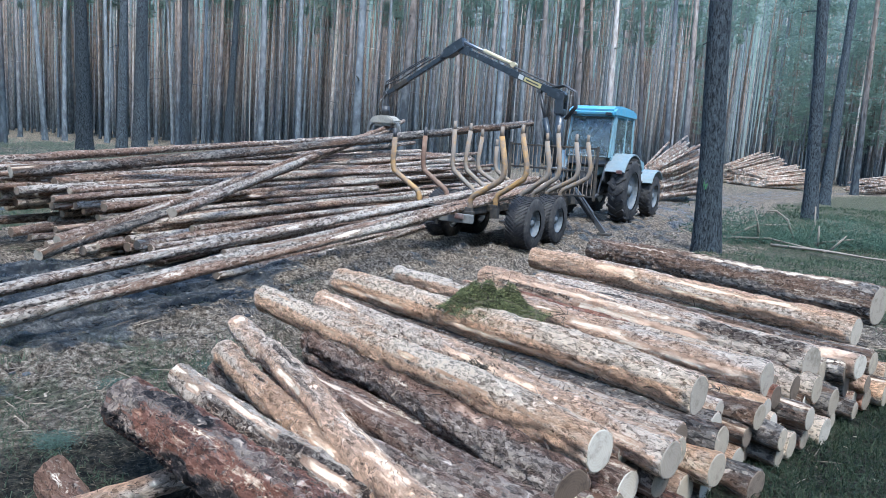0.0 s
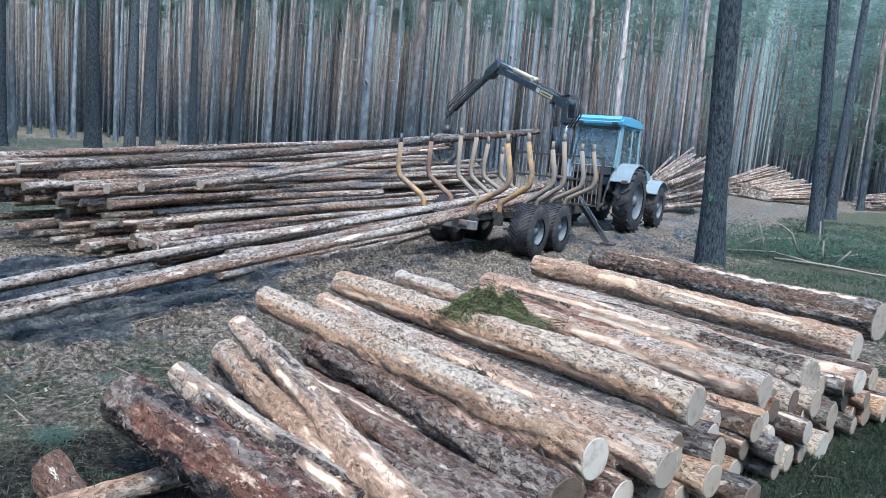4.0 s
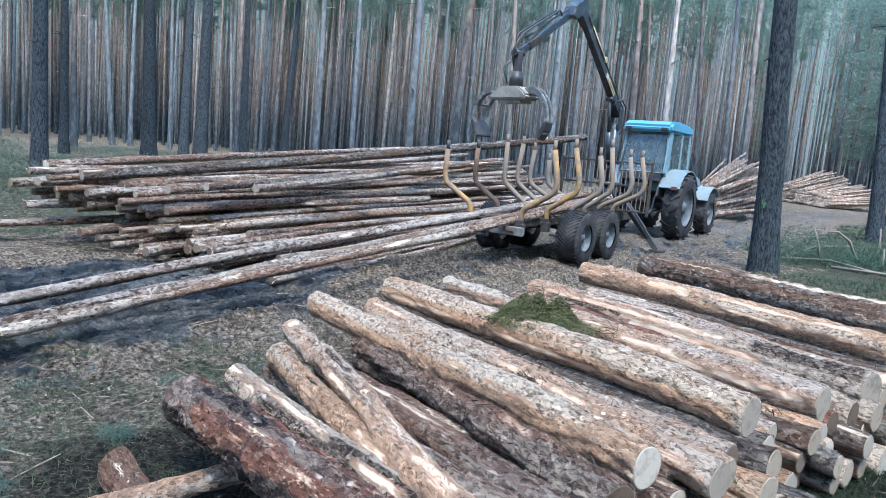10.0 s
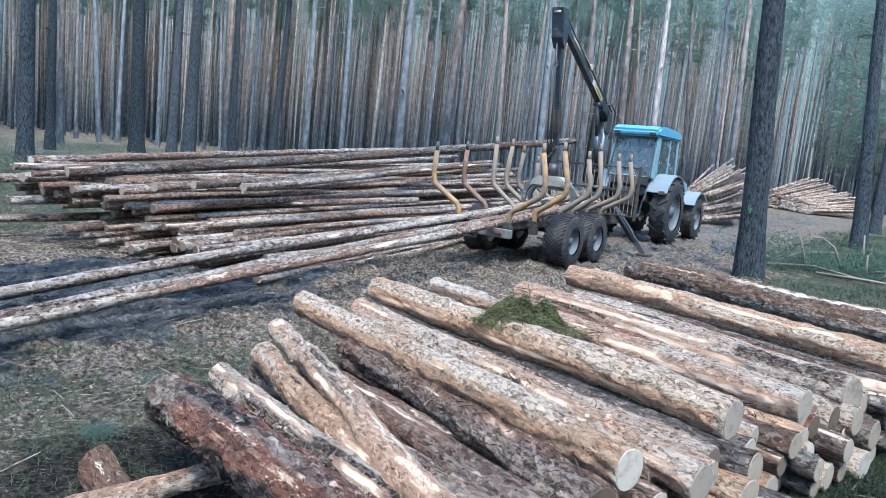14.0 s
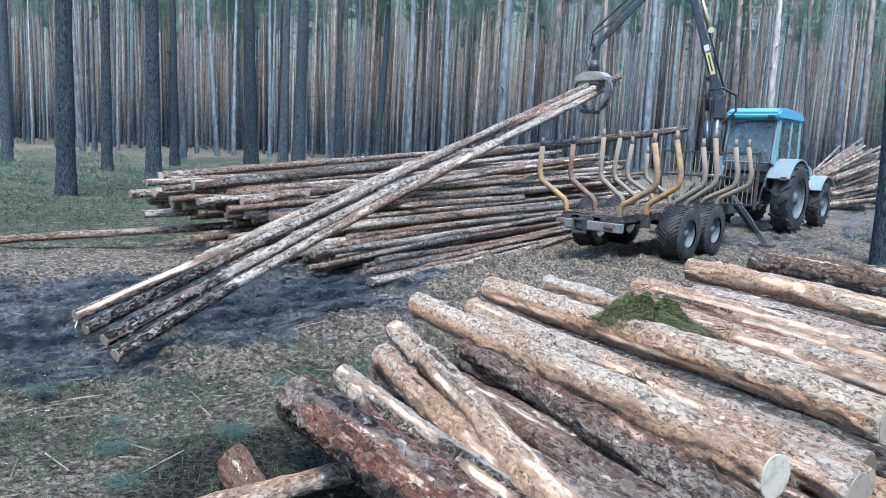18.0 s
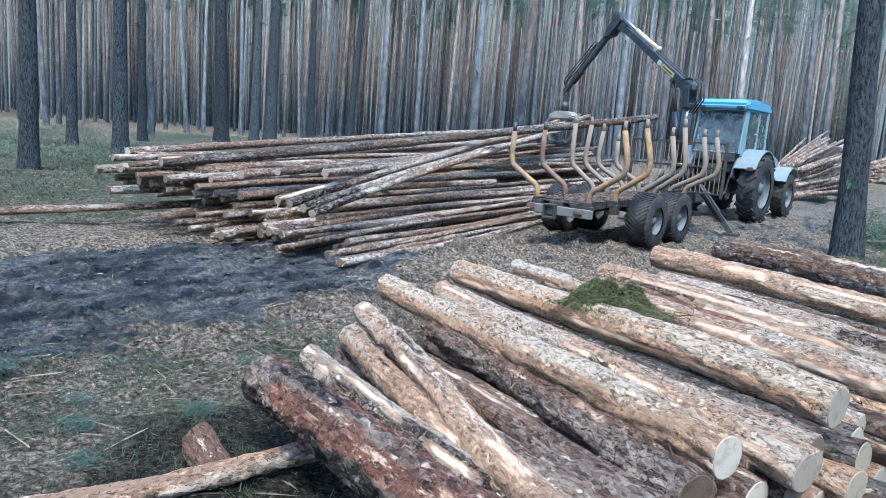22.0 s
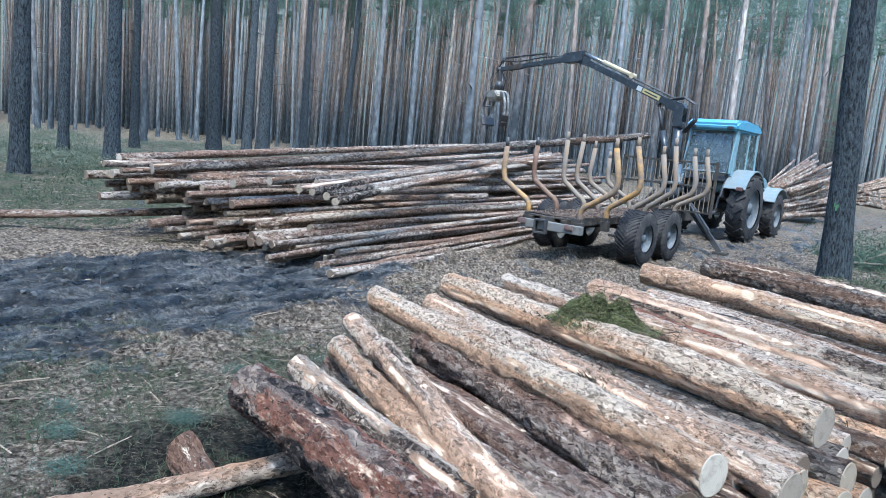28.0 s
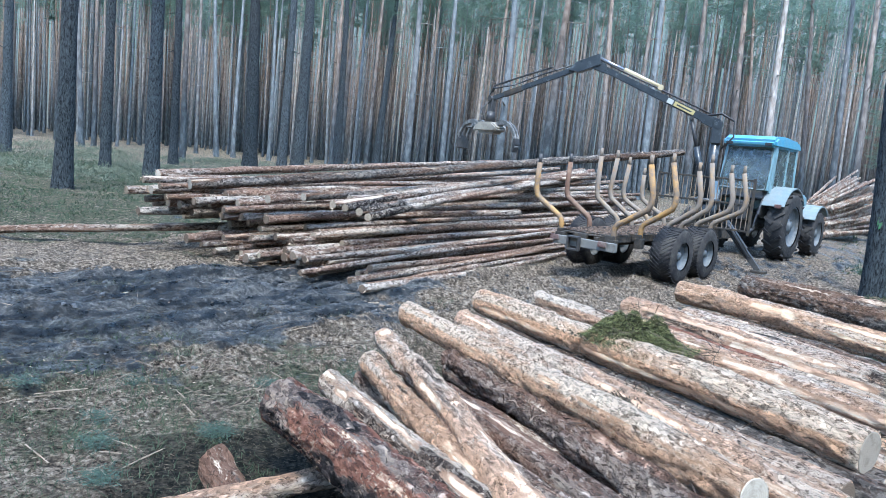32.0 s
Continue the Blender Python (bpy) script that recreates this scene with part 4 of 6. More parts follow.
    for side in (-1, 1):
        foot = Vector((side * 1.12, 2.72, 0.03))
        top = Vector((side * 0.3, 2.6, 1.02))
        bm = bmesh.new()
        m = aim(top, foot)
        ln = (foot - top).length
        box(bm, -0.075, -0.065, 0, 0.075, 0.065, ln * 0.62, 0.01, m)
        box(bm, -0.055, -0.05, ln * 0.6, 0.055, 0.05, ln - 0.02, 0.008, m)
        leg = part("support_leg", bm, DARK_STEEL, tr, "dark hydraulic support leg set on the ground")
        part("foot_plate", boxed(foot.x - 0.13, foot.y - 0.11, 0.0, foot.x + 0.13, foot.y + 0.11, 0.05, 0.012), GREY_STEEL, leg)
        part("ram", piped([top + Vector((0, -0.12, 0.1)), top.lerp(foot, 0.75) + Vector((0, -0.1, 0))], 0.032, 8), DARK_STEEL, leg)
    bm = bmesh.new()
    box(bm, -0.3, 2.4, 0.55, 0.3, 2.85, 0.95, 0.03)
    part("crane_foot", bm, GREY_STEEL, tr)
    # bark and chips left lying on the bed
    vs, fs = [], []
    for _ in range(2200):
        c = Vector((rnd.uniform(-0.38, 0.38), rnd.uniform(-2.0, 2.2), 0.7 + 0.05 * rnd.random()))
        a = rnd.uniform(0, 6.28)
        wedge(vs, fs, c, Vector((math.cos(a), math.sin(a), rnd.uniform(-0.3, 0.3))), rnd.uniform(0.02, 0.09), rnd.uniform(0.006, 0.022), 0.012, Vector((0, 0, 1)))
    me = bpy.data.meshes.new("bark_debris")
    me.from_pydata([tuple(v) for v in vs], [], fs)
    me.materials.append(SHREDS)
    de = new("bark_debris", me)
    de.parent = tr
    tagged(de, "bark debris on the trailer bed", kind="stuff")
    bm = bmesh.new()
    box(bm, -0.34, -2.05, 0.68, 0.34, 2.3, 0.7, 0.004)
    part("bed_plate", bm, GREY_STEEL, tr)
    return tr


build_trailer()

# ---- tractor ----
TRACTOR_AT = pose(3.74, 17.94, 0, 0, 0, -30.8)


def arc(cx, cz, r, a0, a1, n):
    return [(cx + r * math.cos(radians(a0 + (a1 - a0) * k / n)), cz + r * math.sin(radians(a0 + (a1 - a0) * k / n))) for k in range(n + 1)]


def build_tractor():
    t = thing("tractor", "faded blue farm tractor with a dusty cab, hitched to the trailer", "tractor", TRACTOR_AT)
    for side in (-1, 1):
        wheel("rear_wheel", t, side * 0.82, 0, 0.79, 0.42, 0.48, 18, side)
        wheel("front_wheel", t, side * 0.78, 2.52, 0.58, 0.32, 0.33, 16, side)
    bm = bmesh.new()
    box(bm, -0.25, -0.45, 0.6, 0.25, 1.4, 1.05, 0.05)
    box(bm, -0.2, 1.3, 0.55, 0.2, 3.1, 0.95, 0.04)
    tube(bm, [(-0.65, 0, 0.79), (0.65, 0, 0.79)], 0.13, 12)
    tube(bm, [(-0.65, 2.52, 0.58), (0.65, 2.52, 0.58)], 0.09, 12)
    part("chassis", bm, DARK_STEEL, t)
    bm = bmesh.new()
    prism(bm, [(1.15, 0.95), (3.3, 0.95), (3.34, 1.35), (3.2, 1.52), (1.15, 1.66)], -0.34, 0.34, 0.04)
    part("bonnet", bm, CAB_BLUE, t, "faded blue bonnet")
    # cab: lower body, pillars, panes, roof
    cab = new("cab")
    cab.parent = t
    bm = bmesh.new()
    prism(bm, [(-0.42, 1.12), (1.12, 1.0), (1.12, 1.6), (0.55, 1.62), (-0.52, 1.55)], -0.53, 0.53, 0.03)
    part("cab_body", bm, CAB_BLUE, cab)
    bm = bmesh.new()
    prism(bm, [(-0.72, 1.38), (-0.5, 1.32), (-0.48, 1.62), (-0.62, 1.64)], -0.5, 0.5, 0.02)
    part("rear_sill", bm, DARK_STEEL, cab)
    for x in (-0.555, 0.555):
        for y0, y1, w in ((-0.52, -0.40, 0.06), (0.42, 0.46, 0.05), (1.12, 1.05, 0.05)):
            bm = bmesh.new()
            m = aim((x * 0.98, y0, 1.5), (x * 0.96, y1, 2.58))
            box(bm, -0.035, -w, 0, 0.035, w, (Vector((x * 0.98, y0, 1.5)) - Vector((x * 0.96, y1, 2.58))).length, 0.012, m)
            part("pillar", bm, CAB_BLUE, cab)
    def pane(name, a, b, c, d, label):
        bm = bmesh.new()
        n = (Vector(b) - Vector(a)).cross(Vector(d) - Vector(a)).normalized() * 0.006
        lo = [bm.verts.new(Vector(v) - n) for v in (a, b, c, d)]
        hi = [bm.verts.new(Vector(v) + n) for v in (a, b, c, d)]
        bm.faces.new(lo[::-1])
        bm.faces.new(hi)
        for k in range(4):
            bm.faces.new((lo[k], lo[(k + 1) % 4], hi[(k + 1) % 4], hi[k]))
        ob = part(name, bm, GLASS, cab, label)
        ob.visible_shadow = False
        return ob
    pane("rear_window", (-0.5, -0.72, 1.58), (0.5, -0.72, 1.58), (0.49, -0.48, 2.52), (-0.49, -0.48, 2.52), "dusty rear window pane")
    pane("windscreen", (-0.49, 1.1, 1.66), (0.49, 1.1, 1.66), (0.48, 1.03, 2.52), (-0.48, 1.03, 2.52), "dusty windscreen")
    for x in (-1, 1):
        pane("side_window", (x * 0.56, -0.42, 1.62), (x * 0.56, 0.4, 1.62), (x * 0.545, 0.4, 2.5), (x * 0.545, -0.34, 2.5), "dusty bluish side pane")
        pane("door_window", (x * 0.56, 0.5, 1.5), (x * 0.56, 1.06, 1.5), (x * 0.545, 1.0, 2.5), (x * 0.545, 0.5, 2.5), "dusty door pane")
        bm = bmesh.new()
        prism(bm, [(-0.72, 1.56), (-0.36, 1.58), (-0.3, 2.56), (-0.52, 2.56)], x * 0.545 - 0.02, x * 0.545 + 0.02, 0.01)
        part("quarter_panel", bm, CAB_BLUE, cab)
    bm = bmesh.new()
    tube(bm, [(-0.52, -0.74, 1.57), (-0.5, -0.5, 2.53), (0.5, -0.5, 2.53), (0.52, -0.74, 1.57), (-0.52, -0.74, 1.57)], 0.028, 6)
    part("rear_frame", bm, FENDER_GREY, cab)
    bm = bmesh.new()
    prism(bm, [(-0.66, 2.55), (1.2, 2.55), (1.22, 2.68), (1.05, 2.79), (0.0, 2.84), (-0.5, 2.8), (-0.68, 2.7)], -0.6, 0.6, 0.05)
    roof = part("roof", bm, ROOF_BLUE, cab, "bright blue cab roof")
    for x in (-0.44, 0.44):
        part("work_lamp", boxed(x - 0.07, -0.72, 2.57, x + 0.07, -0.65, 2.65, 0.015), DARK_STEEL, roof)
    bm = bmesh.new()
    box(bm, -0.25, 0.0, 1.15, 0.25, 0.5, 1.35, 0.05)
    box(bm, -0.24, -0.12, 1.3, 0.24, 0.0, 1.85, 0.05)
    part("driver_seat", bm, DARK_STEEL, cab)
    for side in (-1, 1):
        bm = bmesh.new()
        o = arc(0, 0.79, 0.9, 150, 35, 12) + arc(0, 0.79, 0.86, 35, 150, 12)
        a, b = side * 0.5, side * 1.0
        prism(bm, o, min(a, b), max(a, b), 0.008)
        f = part("rear_fender", bm, FENDER_GREY, t, "pale grey-blue rear mudguard")
        bm = bmesh.new()
        prism(bm, arc(0, 0.79, 0.9, 165, 25, 12) + [(0.55, 1.0), (-0.6, 1.0)], side * 0.5 - 0.02, side * 0.5 + 0.02)
        part("inner_panel", bm, DARK_STEEL, f)
        part("lamp", boxed(side * 0.88 - 0.07, -0.84, 1.2, side * 0.88 + 0.07, -0.77, 1.29, 0.015), LAMP_RED, f)
        bm = bmesh.new()
        o = arc(2.52, 0.58, 0.72, 150, 40, 10) + arc(2.52, 0.58, 0.68, 40, 150, 10)
        a, b = side * 0.58, side * 0.97
        prism(bm, o, min(a, b), max(a, b), 0.008)
        part("front_fender", bm, FENDER_GREY, t, "pale blue front mudguard")
    bm = bmesh.new()
    for x in (-0.35, 0.35):
        tube(bm, [(x, -0.3, 0.75), (x * 1.2, -1.1, 0.6)], 0.04, 8)
        tube(bm, [(x, -0.35, 1.25), (x * 1.15, -0.8, 0.66)], 0.03, 8)
    box(bm, -0.2, -0.75, 0.85, 0.2, -0.4, 1.3, 0.04)
    part("hitch", bm, DARK_STEEL, t)
    part("exhaust", piped([(0.28, 1.9, 1.4), (0.28, 1.9, 2.5)], 0.04, 10), RUST, t)
    return t


build_tractor()

# ---- loader crane ----
L_BOOM, L_JIB, PIVOT_Z = 2.789, 2.238, 2.758
CRANE_AT = TRAILER_AT @ pose(0, 2.547, 0)


def beam(bm, length, w0, h0, w1, h1, y0=0.0):
    """A tapered box beam along y."""
    vs = []
    for y, w, h in ((y0, w0, h0), (length, w1, h1)):
        vs.append([bm.verts.new((sx * w / 2, y, sz * h / 2)) for sx, sz in ((-1, -1), (1, -1), (1, 1), (-1, 1))])
    fs = [bm.faces.new(vs[0][::-1]), bm.faces.new(vs[1])]
    for k in range(4):
        fs.append(bm.faces.new((vs[0][k], vs[0][(k + 1) % 4], vs[1][(k + 1) % 4], vs[1][k])))
    bmesh.ops.recalc_face_normals(bm, faces=fs)
    bmesh.ops.bevel(bm, geom=list({e for f in fs for e in f.edges}), offset=0.015, segments=2, affect="EDGES")


def build_crane():
    c = thing("loader_crane", "dark blue-grey timber loader crane with a grapple, behind the tractor cab", "crane", CRANE_AT)
    bm = bmesh.new()
    tube(bm, [(0, 0, 0.9), (0, 0, 1.25)], 0.2, 16)
    tube(bm, [(0, 0, 1.25), (0, 0, 1.32)], 0.24, 16)
    part("base_column", bm, CRANE_PAINT, c)
    bm = bmesh.new()
    tube(bm, [(0, 0, 1.3), (0, 0, 2.5)], [0.11, 0.09], 14)
    for x in (-0.095, 0.095):
        box(bm, x - 0.015, -0.09, 2.4, x + 0.015, 0.09, 2.83, 0.01)
    box(bm, -0.09, -0.1, 2.38, 0.09, 0.08, 2.5, 0.02)
    col = part("slewing_column", bm, CRANE_PAINT, c)
    bm = bmesh.new()
    for x in (-0.07, 0.0, 0.07):
        tube(bm, [(x, -0.12, 2.3), (x, -0.32, 2.55), (x, -0.3, 2.85), (x, -0.05, 2.98), (x, 0.2, 2.93)], 0.016, 6)
    part("hose", bm, DARK_STEEL, col)
    boom = new("boom")
    boom.parent = c
    bm = bmesh.new()
    beam(bm, L_BOOM - 0.2, 0.12, 0.15, 0.1, 0.12, 0.12)
    tube(bm, [(-0.12, 0, 0), (0.12, 0, 0)], 0.07, 12)
    prism(bm, [(-0.1, -0.1), (0.3, -0.1), (0.36, 0.08), (0.0, 0.11), (-0.1, 0.06)], -0.075, 0.075, 0.01)
    prism(bm, [(L_BOOM - 0.4, -0.07), (L_BOOM - 0.05, -0.1), (L_BOOM + 0.08, -0.02), (L_BOOM + 0.05, 0.09), (L_BOOM - 0.28, 0.1)], -0.07, 0.07, 0.01)
    part("boom_beam", bm, CRANE_PAINT, boom)
    for x in (-0.064, 0.064):
        plate = part("label_plate", boxed(x - 0.004, 0.5, -0.045, x + 0.004, 0.93, 0.045, 0), YELLOW_LABEL, boom, "yellow maker's plate")
        k = 0.004 if x > 0 else -0.004
        part("lettering_bar", boxed(x + k - 0.002, 0.56, -0.015, x + k + 0.002, 0.88, 0.012, 0), CRANE_PAINT, boom)
        part("white_plate", boxed(x - 0.004, 0.96, -0.045, x + 0.004, 1.08, 0.05, 0), LABEL_WHITE, boom, "white label plate")
    bm = bmesh.new()
    for x in (-0.05, 0.05):
        tube(bm, [(x, 0.2, 0.13), (x, 1.2, 0.125), (x, 2.2, 0.115), (x, 2.75, 0.13)], 0.013, 6)
    part("hose", bm, DARK_STEEL, boom)
    jib = new("jib")
    jib.parent = c
    bm = bmesh.new()
    beam(bm, L_JIB - 0.02, 0.1, 0.12, 0.08, 0.1, -0.18)
    prism(bm, [(-0.2, 0.12), (-0.16, -0.1), (0.3, -0.1), (0.5, 0.02), (0.3, 0.12)], -0.11, 0.11, 0.01)
    part("jib_beam", bm, CRANE_PAINT, jib)
    bm = bmesh.new()
    box(bm, -0.054, 1.55, -0.058, 0.054, 1.95, 0.055, 0.006)
    part("worn_sleeve", bm, GREY_STEEL, jib)
    bm = bmesh.new()
    for x in (-0.04, 0.04):
        tube(bm, [(x, 0.75, 0.09), (x, 0.8, 0.2), (x, 1.5, 0.235), (x, 2.1, 0.25), (x, 2.2, 0.14)], 0.014, 6)
    tube(bm, [(0, 0.4, 0.1), (0, 1.0, 0.13), (0, 1.7, 0.12), (0, 2.15, 0.2), (0.05, 2.35, 0.05), (0.05, 2.36, -0.2)], 0.016, 6)
    part("hose_rail", bm, DARK_STEEL, jib)
    for nm, mt, r, ln in (("jib_cylinder_barrel", CREAM_ROD, 0.05, 0.82), ("jib_cylinder_rod", CHROME, 0.028, 0.75), ("boom_cylinder_barrel", CRANE_PAINT, 0.06, 0.72), ("boom_cylinder_rod", DARK_STEEL, 0.035, 0.66)):
        bm = bmesh.new()
        tube(bm, [(0, 0, 0), (0, 0, ln)], r, 12)
        tube(bm, [(-0.07, 0, 0), (0.07, 0, 0)], r * 1.15, 10)
        ob = part(nm, bm, mt, c)
    gr = new("grapple")
    gr.parent = c
    bm = bmesh.new()
    tube(bm, [(-0.09, 0, 0), (0.09, 0, 0)], 0.05, 10)
    box(bm, -0.05, -0.05, -0.3, 0.05, 0.05, 0.02, 0.015)
    tube(bm, [(0, 0, -0.28), (0, 0, -0.5)], [0.09, 0.11], 14)
    part("rotator", bm, DARK_STEEL, gr, "oily dark rotator link")
    bm = bmesh.new()
    for k in (-1, 1):
        tube(bm, [(0.06 * k, 0.02, -0.05), (0.2 * k, 0.1, -0.25), (0.14 * k, 0.04, -0.48)], 0.014, 6)
    part("hose", bm, DARK_STEEL, gr)
    bm = bmesh.new()
    prism(bm, [(-0.34, -0.71), (0.34, -0.71), (0.37, -0.64), (0.3, -0.57), (0.18, -0.51), (-0.18, -0.51), (-0.3, -0.57), (-0.37, -0.64)], -0.17, 0.17, 0.025)
    box(bm, -0.12, -0.24, -0.76, 0.12, 0.24, -0.68, 0.01)
    part("grapple_head", bm, GRAPPLE_GREY, gr, "scuffed pale steel grapple head")
    for k in (-1, 1):
        cl = new("claw")
        cl.parent = gr
        bm = bmesh.new()
        outer = [(-0.06, 0.06), (0.1, 0.08), (0.24, 0.04), (0.34, -0.07), (0.4, -0.22), (0.41, -0.38), (0.37, -0.53), (0.29, -0.65), (0.17, -0.74)]
        inner = [(0.24, -0.63), (0.315, -0.5), (0.345, -0.36), (0.33, -0.23), (0.265, -0.11), (0.15, -0.03), (-0.04, -0.05)]
        o = [(k * y, z) for y, z in outer + inner]
        for x0, x1 in ((-0.16, -0.09), (0.09, 0.16)) if k > 0 else ((-0.07, -0.015), (0.015, 0.07)):
            prism(bm, o, x0, x1, 0.008)
        for y, z, r in ((0.23, -0.67, 0.035), (0.365, -0.3, 0.02), (0.02, 0.0, 0.03)):
            tube(bm, [(-0.16 if k > 0 else -0.07, k * y, z), (0.16 if k > 0 else 0.07, k * y, z)], r, 8)
        part("claw_arm", bm, CLAW_STEEL, cl, "curved scuffed steel claw")
        a, b = (-0.165, 0.165) if k > 0 else (-0.08, 0.08)
        bm = bmesh.new()
        prism(bm, [(k * y, z) for y, z in ((0.36, -0.56), (0.29, -0.66), (0.14, -0.76), (0.13, -0.72), (0.24, -0.6), (0.32, -0.53))], a, b, 0.006)
        part("claw_tip", bm, DARK_STEEL, cl, "dark worn tip plate")
    return c


CRANE = build_crane()

# ---- near stack of short logs ----
NEAR = "logs of the near stack"


def near_log(p, q, r0, r1, bark, label, seed, cut=CUT, flakes=1300, torn=(), thin=(), crust=(), **kw):
    """torn, thin, crust: patches as (angle from the top towards the road's near side, half width, from, to along the log)."""
    kw = {**dict(sides=56, rings=200, rough=0.014, bend=0.025, knots=9, plates=0.0018), **kw}
    ob = log_thing(p, q, r0, r1, bark, cut, label, NEAR, seed, **kw)
    if torn or thin or crust:
        paint_wear(ob, (Vector(q) - Vector(p)).length, (torn, thin, crust), seed)
    if flakes:
        loose_flakes(ob, flakes, seed, 0.85 if flakes > 1600 else 0.72, SHREDS if flakes > 1600 or cut is CUT_OLD else FLAKES, 0.2)
    return ob


def paint_wear(ob, length, sets, seed):
    turn = ob.matrix_basis.to_3x3()
    axis = turn @ Vector((0, 0, 1))
    flank = -PILE_ALONG
    flank = (flank - axis * flank.dot(axis)).normalized()
    top = flank.cross(axis).normalized()
    top = top if top.z > 0 else -top
    att = ob.data.color_attributes.new("torn", "FLOAT_COLOR", "POINT")
    cols = []
    for v in ob.data.vertices:
        d = turn @ Vector((v.co.x, v.co.y, 0))
        a = math.degrees(math.atan2(d.dot(flank), d.dot(top)))
        z = v.co.z / length
        row = []
        for patches in sets:
            best = 0.0
            for mid, half, z0, z1 in patches:
                wob = 0.25 * half * noise.noise(Vector((z * 7, seed, mid)))
                across = 1.3 - abs((a - mid - wob + 180) % 360 - 180) / half
                ends = min(z - z0, z1 - z) * length / 0.16 + 0.3
                best = max(best, min(0.86, across, ends))
            row.append(best)
        cols += [*row, 1.0]
    att.data.foreach_set("color", cols)


def loose_flakes(ob, count, seed, size, mat, lift=0.3):
    """Thin curled slivers of bark that stand off the log's skin."""
    rnd = random.Random(seed * 7 + 1)
    me = ob.data
    vs, fs = [], []
    for _ in range(count):
        pl = me.polygons[rnd.randrange(len(me.polygons))]
        n = pl.normal.copy()
        if n.z > 0.9 or noise.noise(pl.center * 5 + Vector((seed, 0, 0))) < -0.12:
            continue
        c = pl.center + n * rnd.uniform(0.0, 0.004)
        d = Vector((0, 0, 1)) * rnd.uniform(-1, 1) + Vector((rnd.gauss(0, 0.5), rnd.gauss(0, 0.5), rnd.gauss(0, 0.5))) + n * rnd.uniform(0.0, lift)
        ln = rnd.uniform(0.008, 0.03) if rnd.random() < 0.85 else rnd.uniform(0.03, 0.06)
        wedge(vs, fs, c, d, ln * size, rnd.uniform(0.0025, 0.008) * size, 0.003, (n + Vector((rnd.gauss(0, 0.35), rnd.gauss(0, 0.35), rnd.gauss(0, 0.35)))).normalized())
    fm = bpy.data.meshes.new("loose_bark")
    fm.from_pydata([tuple(v) for v in vs], [], fs)
    fm.materials.append(mat)
    fo = new("loose_bark", fm)
    fo.parent = ob
    tagged(fo, kind="stuff")


near_log((0.71, 2.74, 0.43), (-1.28, 5.02, 0.43), 0.098, 0.088, TAN_BARK, "tan flaky pine log on top of the stack", 1, thin=[(85, 42, 0, 1)], torn=[(42, 9, 0.36, 0.44), (70, 8, 0.62, 0.7), (20, 7, 0.85, 0.92)])
near_log((1.36, 3.40, 0.47), (-0.82, 5.61, 0.49), 0.108, 0.098, TAN_BARK, "thick tan pine log with a scraped orange strip along its flank", 2, thin=[(92, 34, 0, 1)], torn=[(100, 15, 0.16, 0.58), (96, 15, 0.68, 0.97), (30, 6, 0.5, 0.55)])
near_log((1.90, 3.83, 0.46), (-0.37, 6.14, 0.47), 0.105, 0.085, PINK_BARK, "pale worn pine log under the moss clump", 3, thin=[(95, 36, 0, 1)], torn=[(62, 22, 0.26, 0.42), (92, 20, 0.0, 0.3), (40, 10, 0.45, 0.6)], crust=[(0, 40, 0.62, 0.8)])
near_log((2.37, 4.25, 0.45), (0.45, 6.72, 0.40), 0.125, 0.11, PINK_BARK, "worn log with peeled pale strips and dark patches", 4, plates=0.004, torn=[(55, 16, 0.3, 0.95), (95, 20, 0.2, 0.6), (15, 10, 0.4, 0.8)], crust=[(30, 45, 0.0, 0.26), (70, 25, 0.6, 0.9)])
near_log((3.10, 5.03, 0.46), (1.03, 7.66, 0.47), 0.105, 0.11, TAN_BARK, "tan log with a bare knot scar", 5, thin=[(95, 30, 0, 1)], torn=[(48, 24, 0.56, 0.74), (30, 12, 0.1, 0.5), (75, 10, 0.3, 0.5)])
near_log((4.02, 6.27, 0.44), (1.98, 9.06, 0.42), 0.19, 0.15, DARK_BARK, "thick dark ridged log at the back of the stack", 6, plates=0.006, torn=[(10, 16, 0.05, 0.6), (25, 8, 0.65, 0.95)])
near_log((1.07, 2.87, 0.35), (-0.91, 5.36, 0.38), 0.085, 0.075, PINK_BARK, "slim greyish pine log with a long peeled streak", 7, torn=[(35, 15, 0.22, 0.5), (60, 14, 0.02, 0.12), (40, 12, 0.8, 0.98)], thin=[(95, 30, 0, 0.6)])
near_log((0.60, 2.65, 0.28), (-0.80, 4.46, 0.32), 0.105, 0.09, SHAGGY_BARK, "rough brown log covered in loose bark strips", 8, CUT_OLD, 2600, rough=0.02, plates=0.005, torn=[(20, 14, 0.2, 0.34)])
near_log((2.83, 4.49, 0.37), (1.0, 6.9, 0.36), 0.09, 0.08, PINK_BARK, "peeled pale log with a bright cut end", 9, torn=[(60, 70, 0.0, 0.3)])
near_log((0.22, 1.98, 0.42), (-1.22, 4.23, 0.45), 0.08, 0.074, PINK_BARK, "crooked pinkish log with bare patches", 10, bend=0.05, torn=[(30, 40, 0.93, 1.0), (60, 20, 0.12, 0.3), (25, 14, 0.24, 0.44), (75, 14, 0.5, 0.66)], thin=[(90, 36, 0.0, 0.7)], crust=[(10, 20, 0.6, 0.75)])
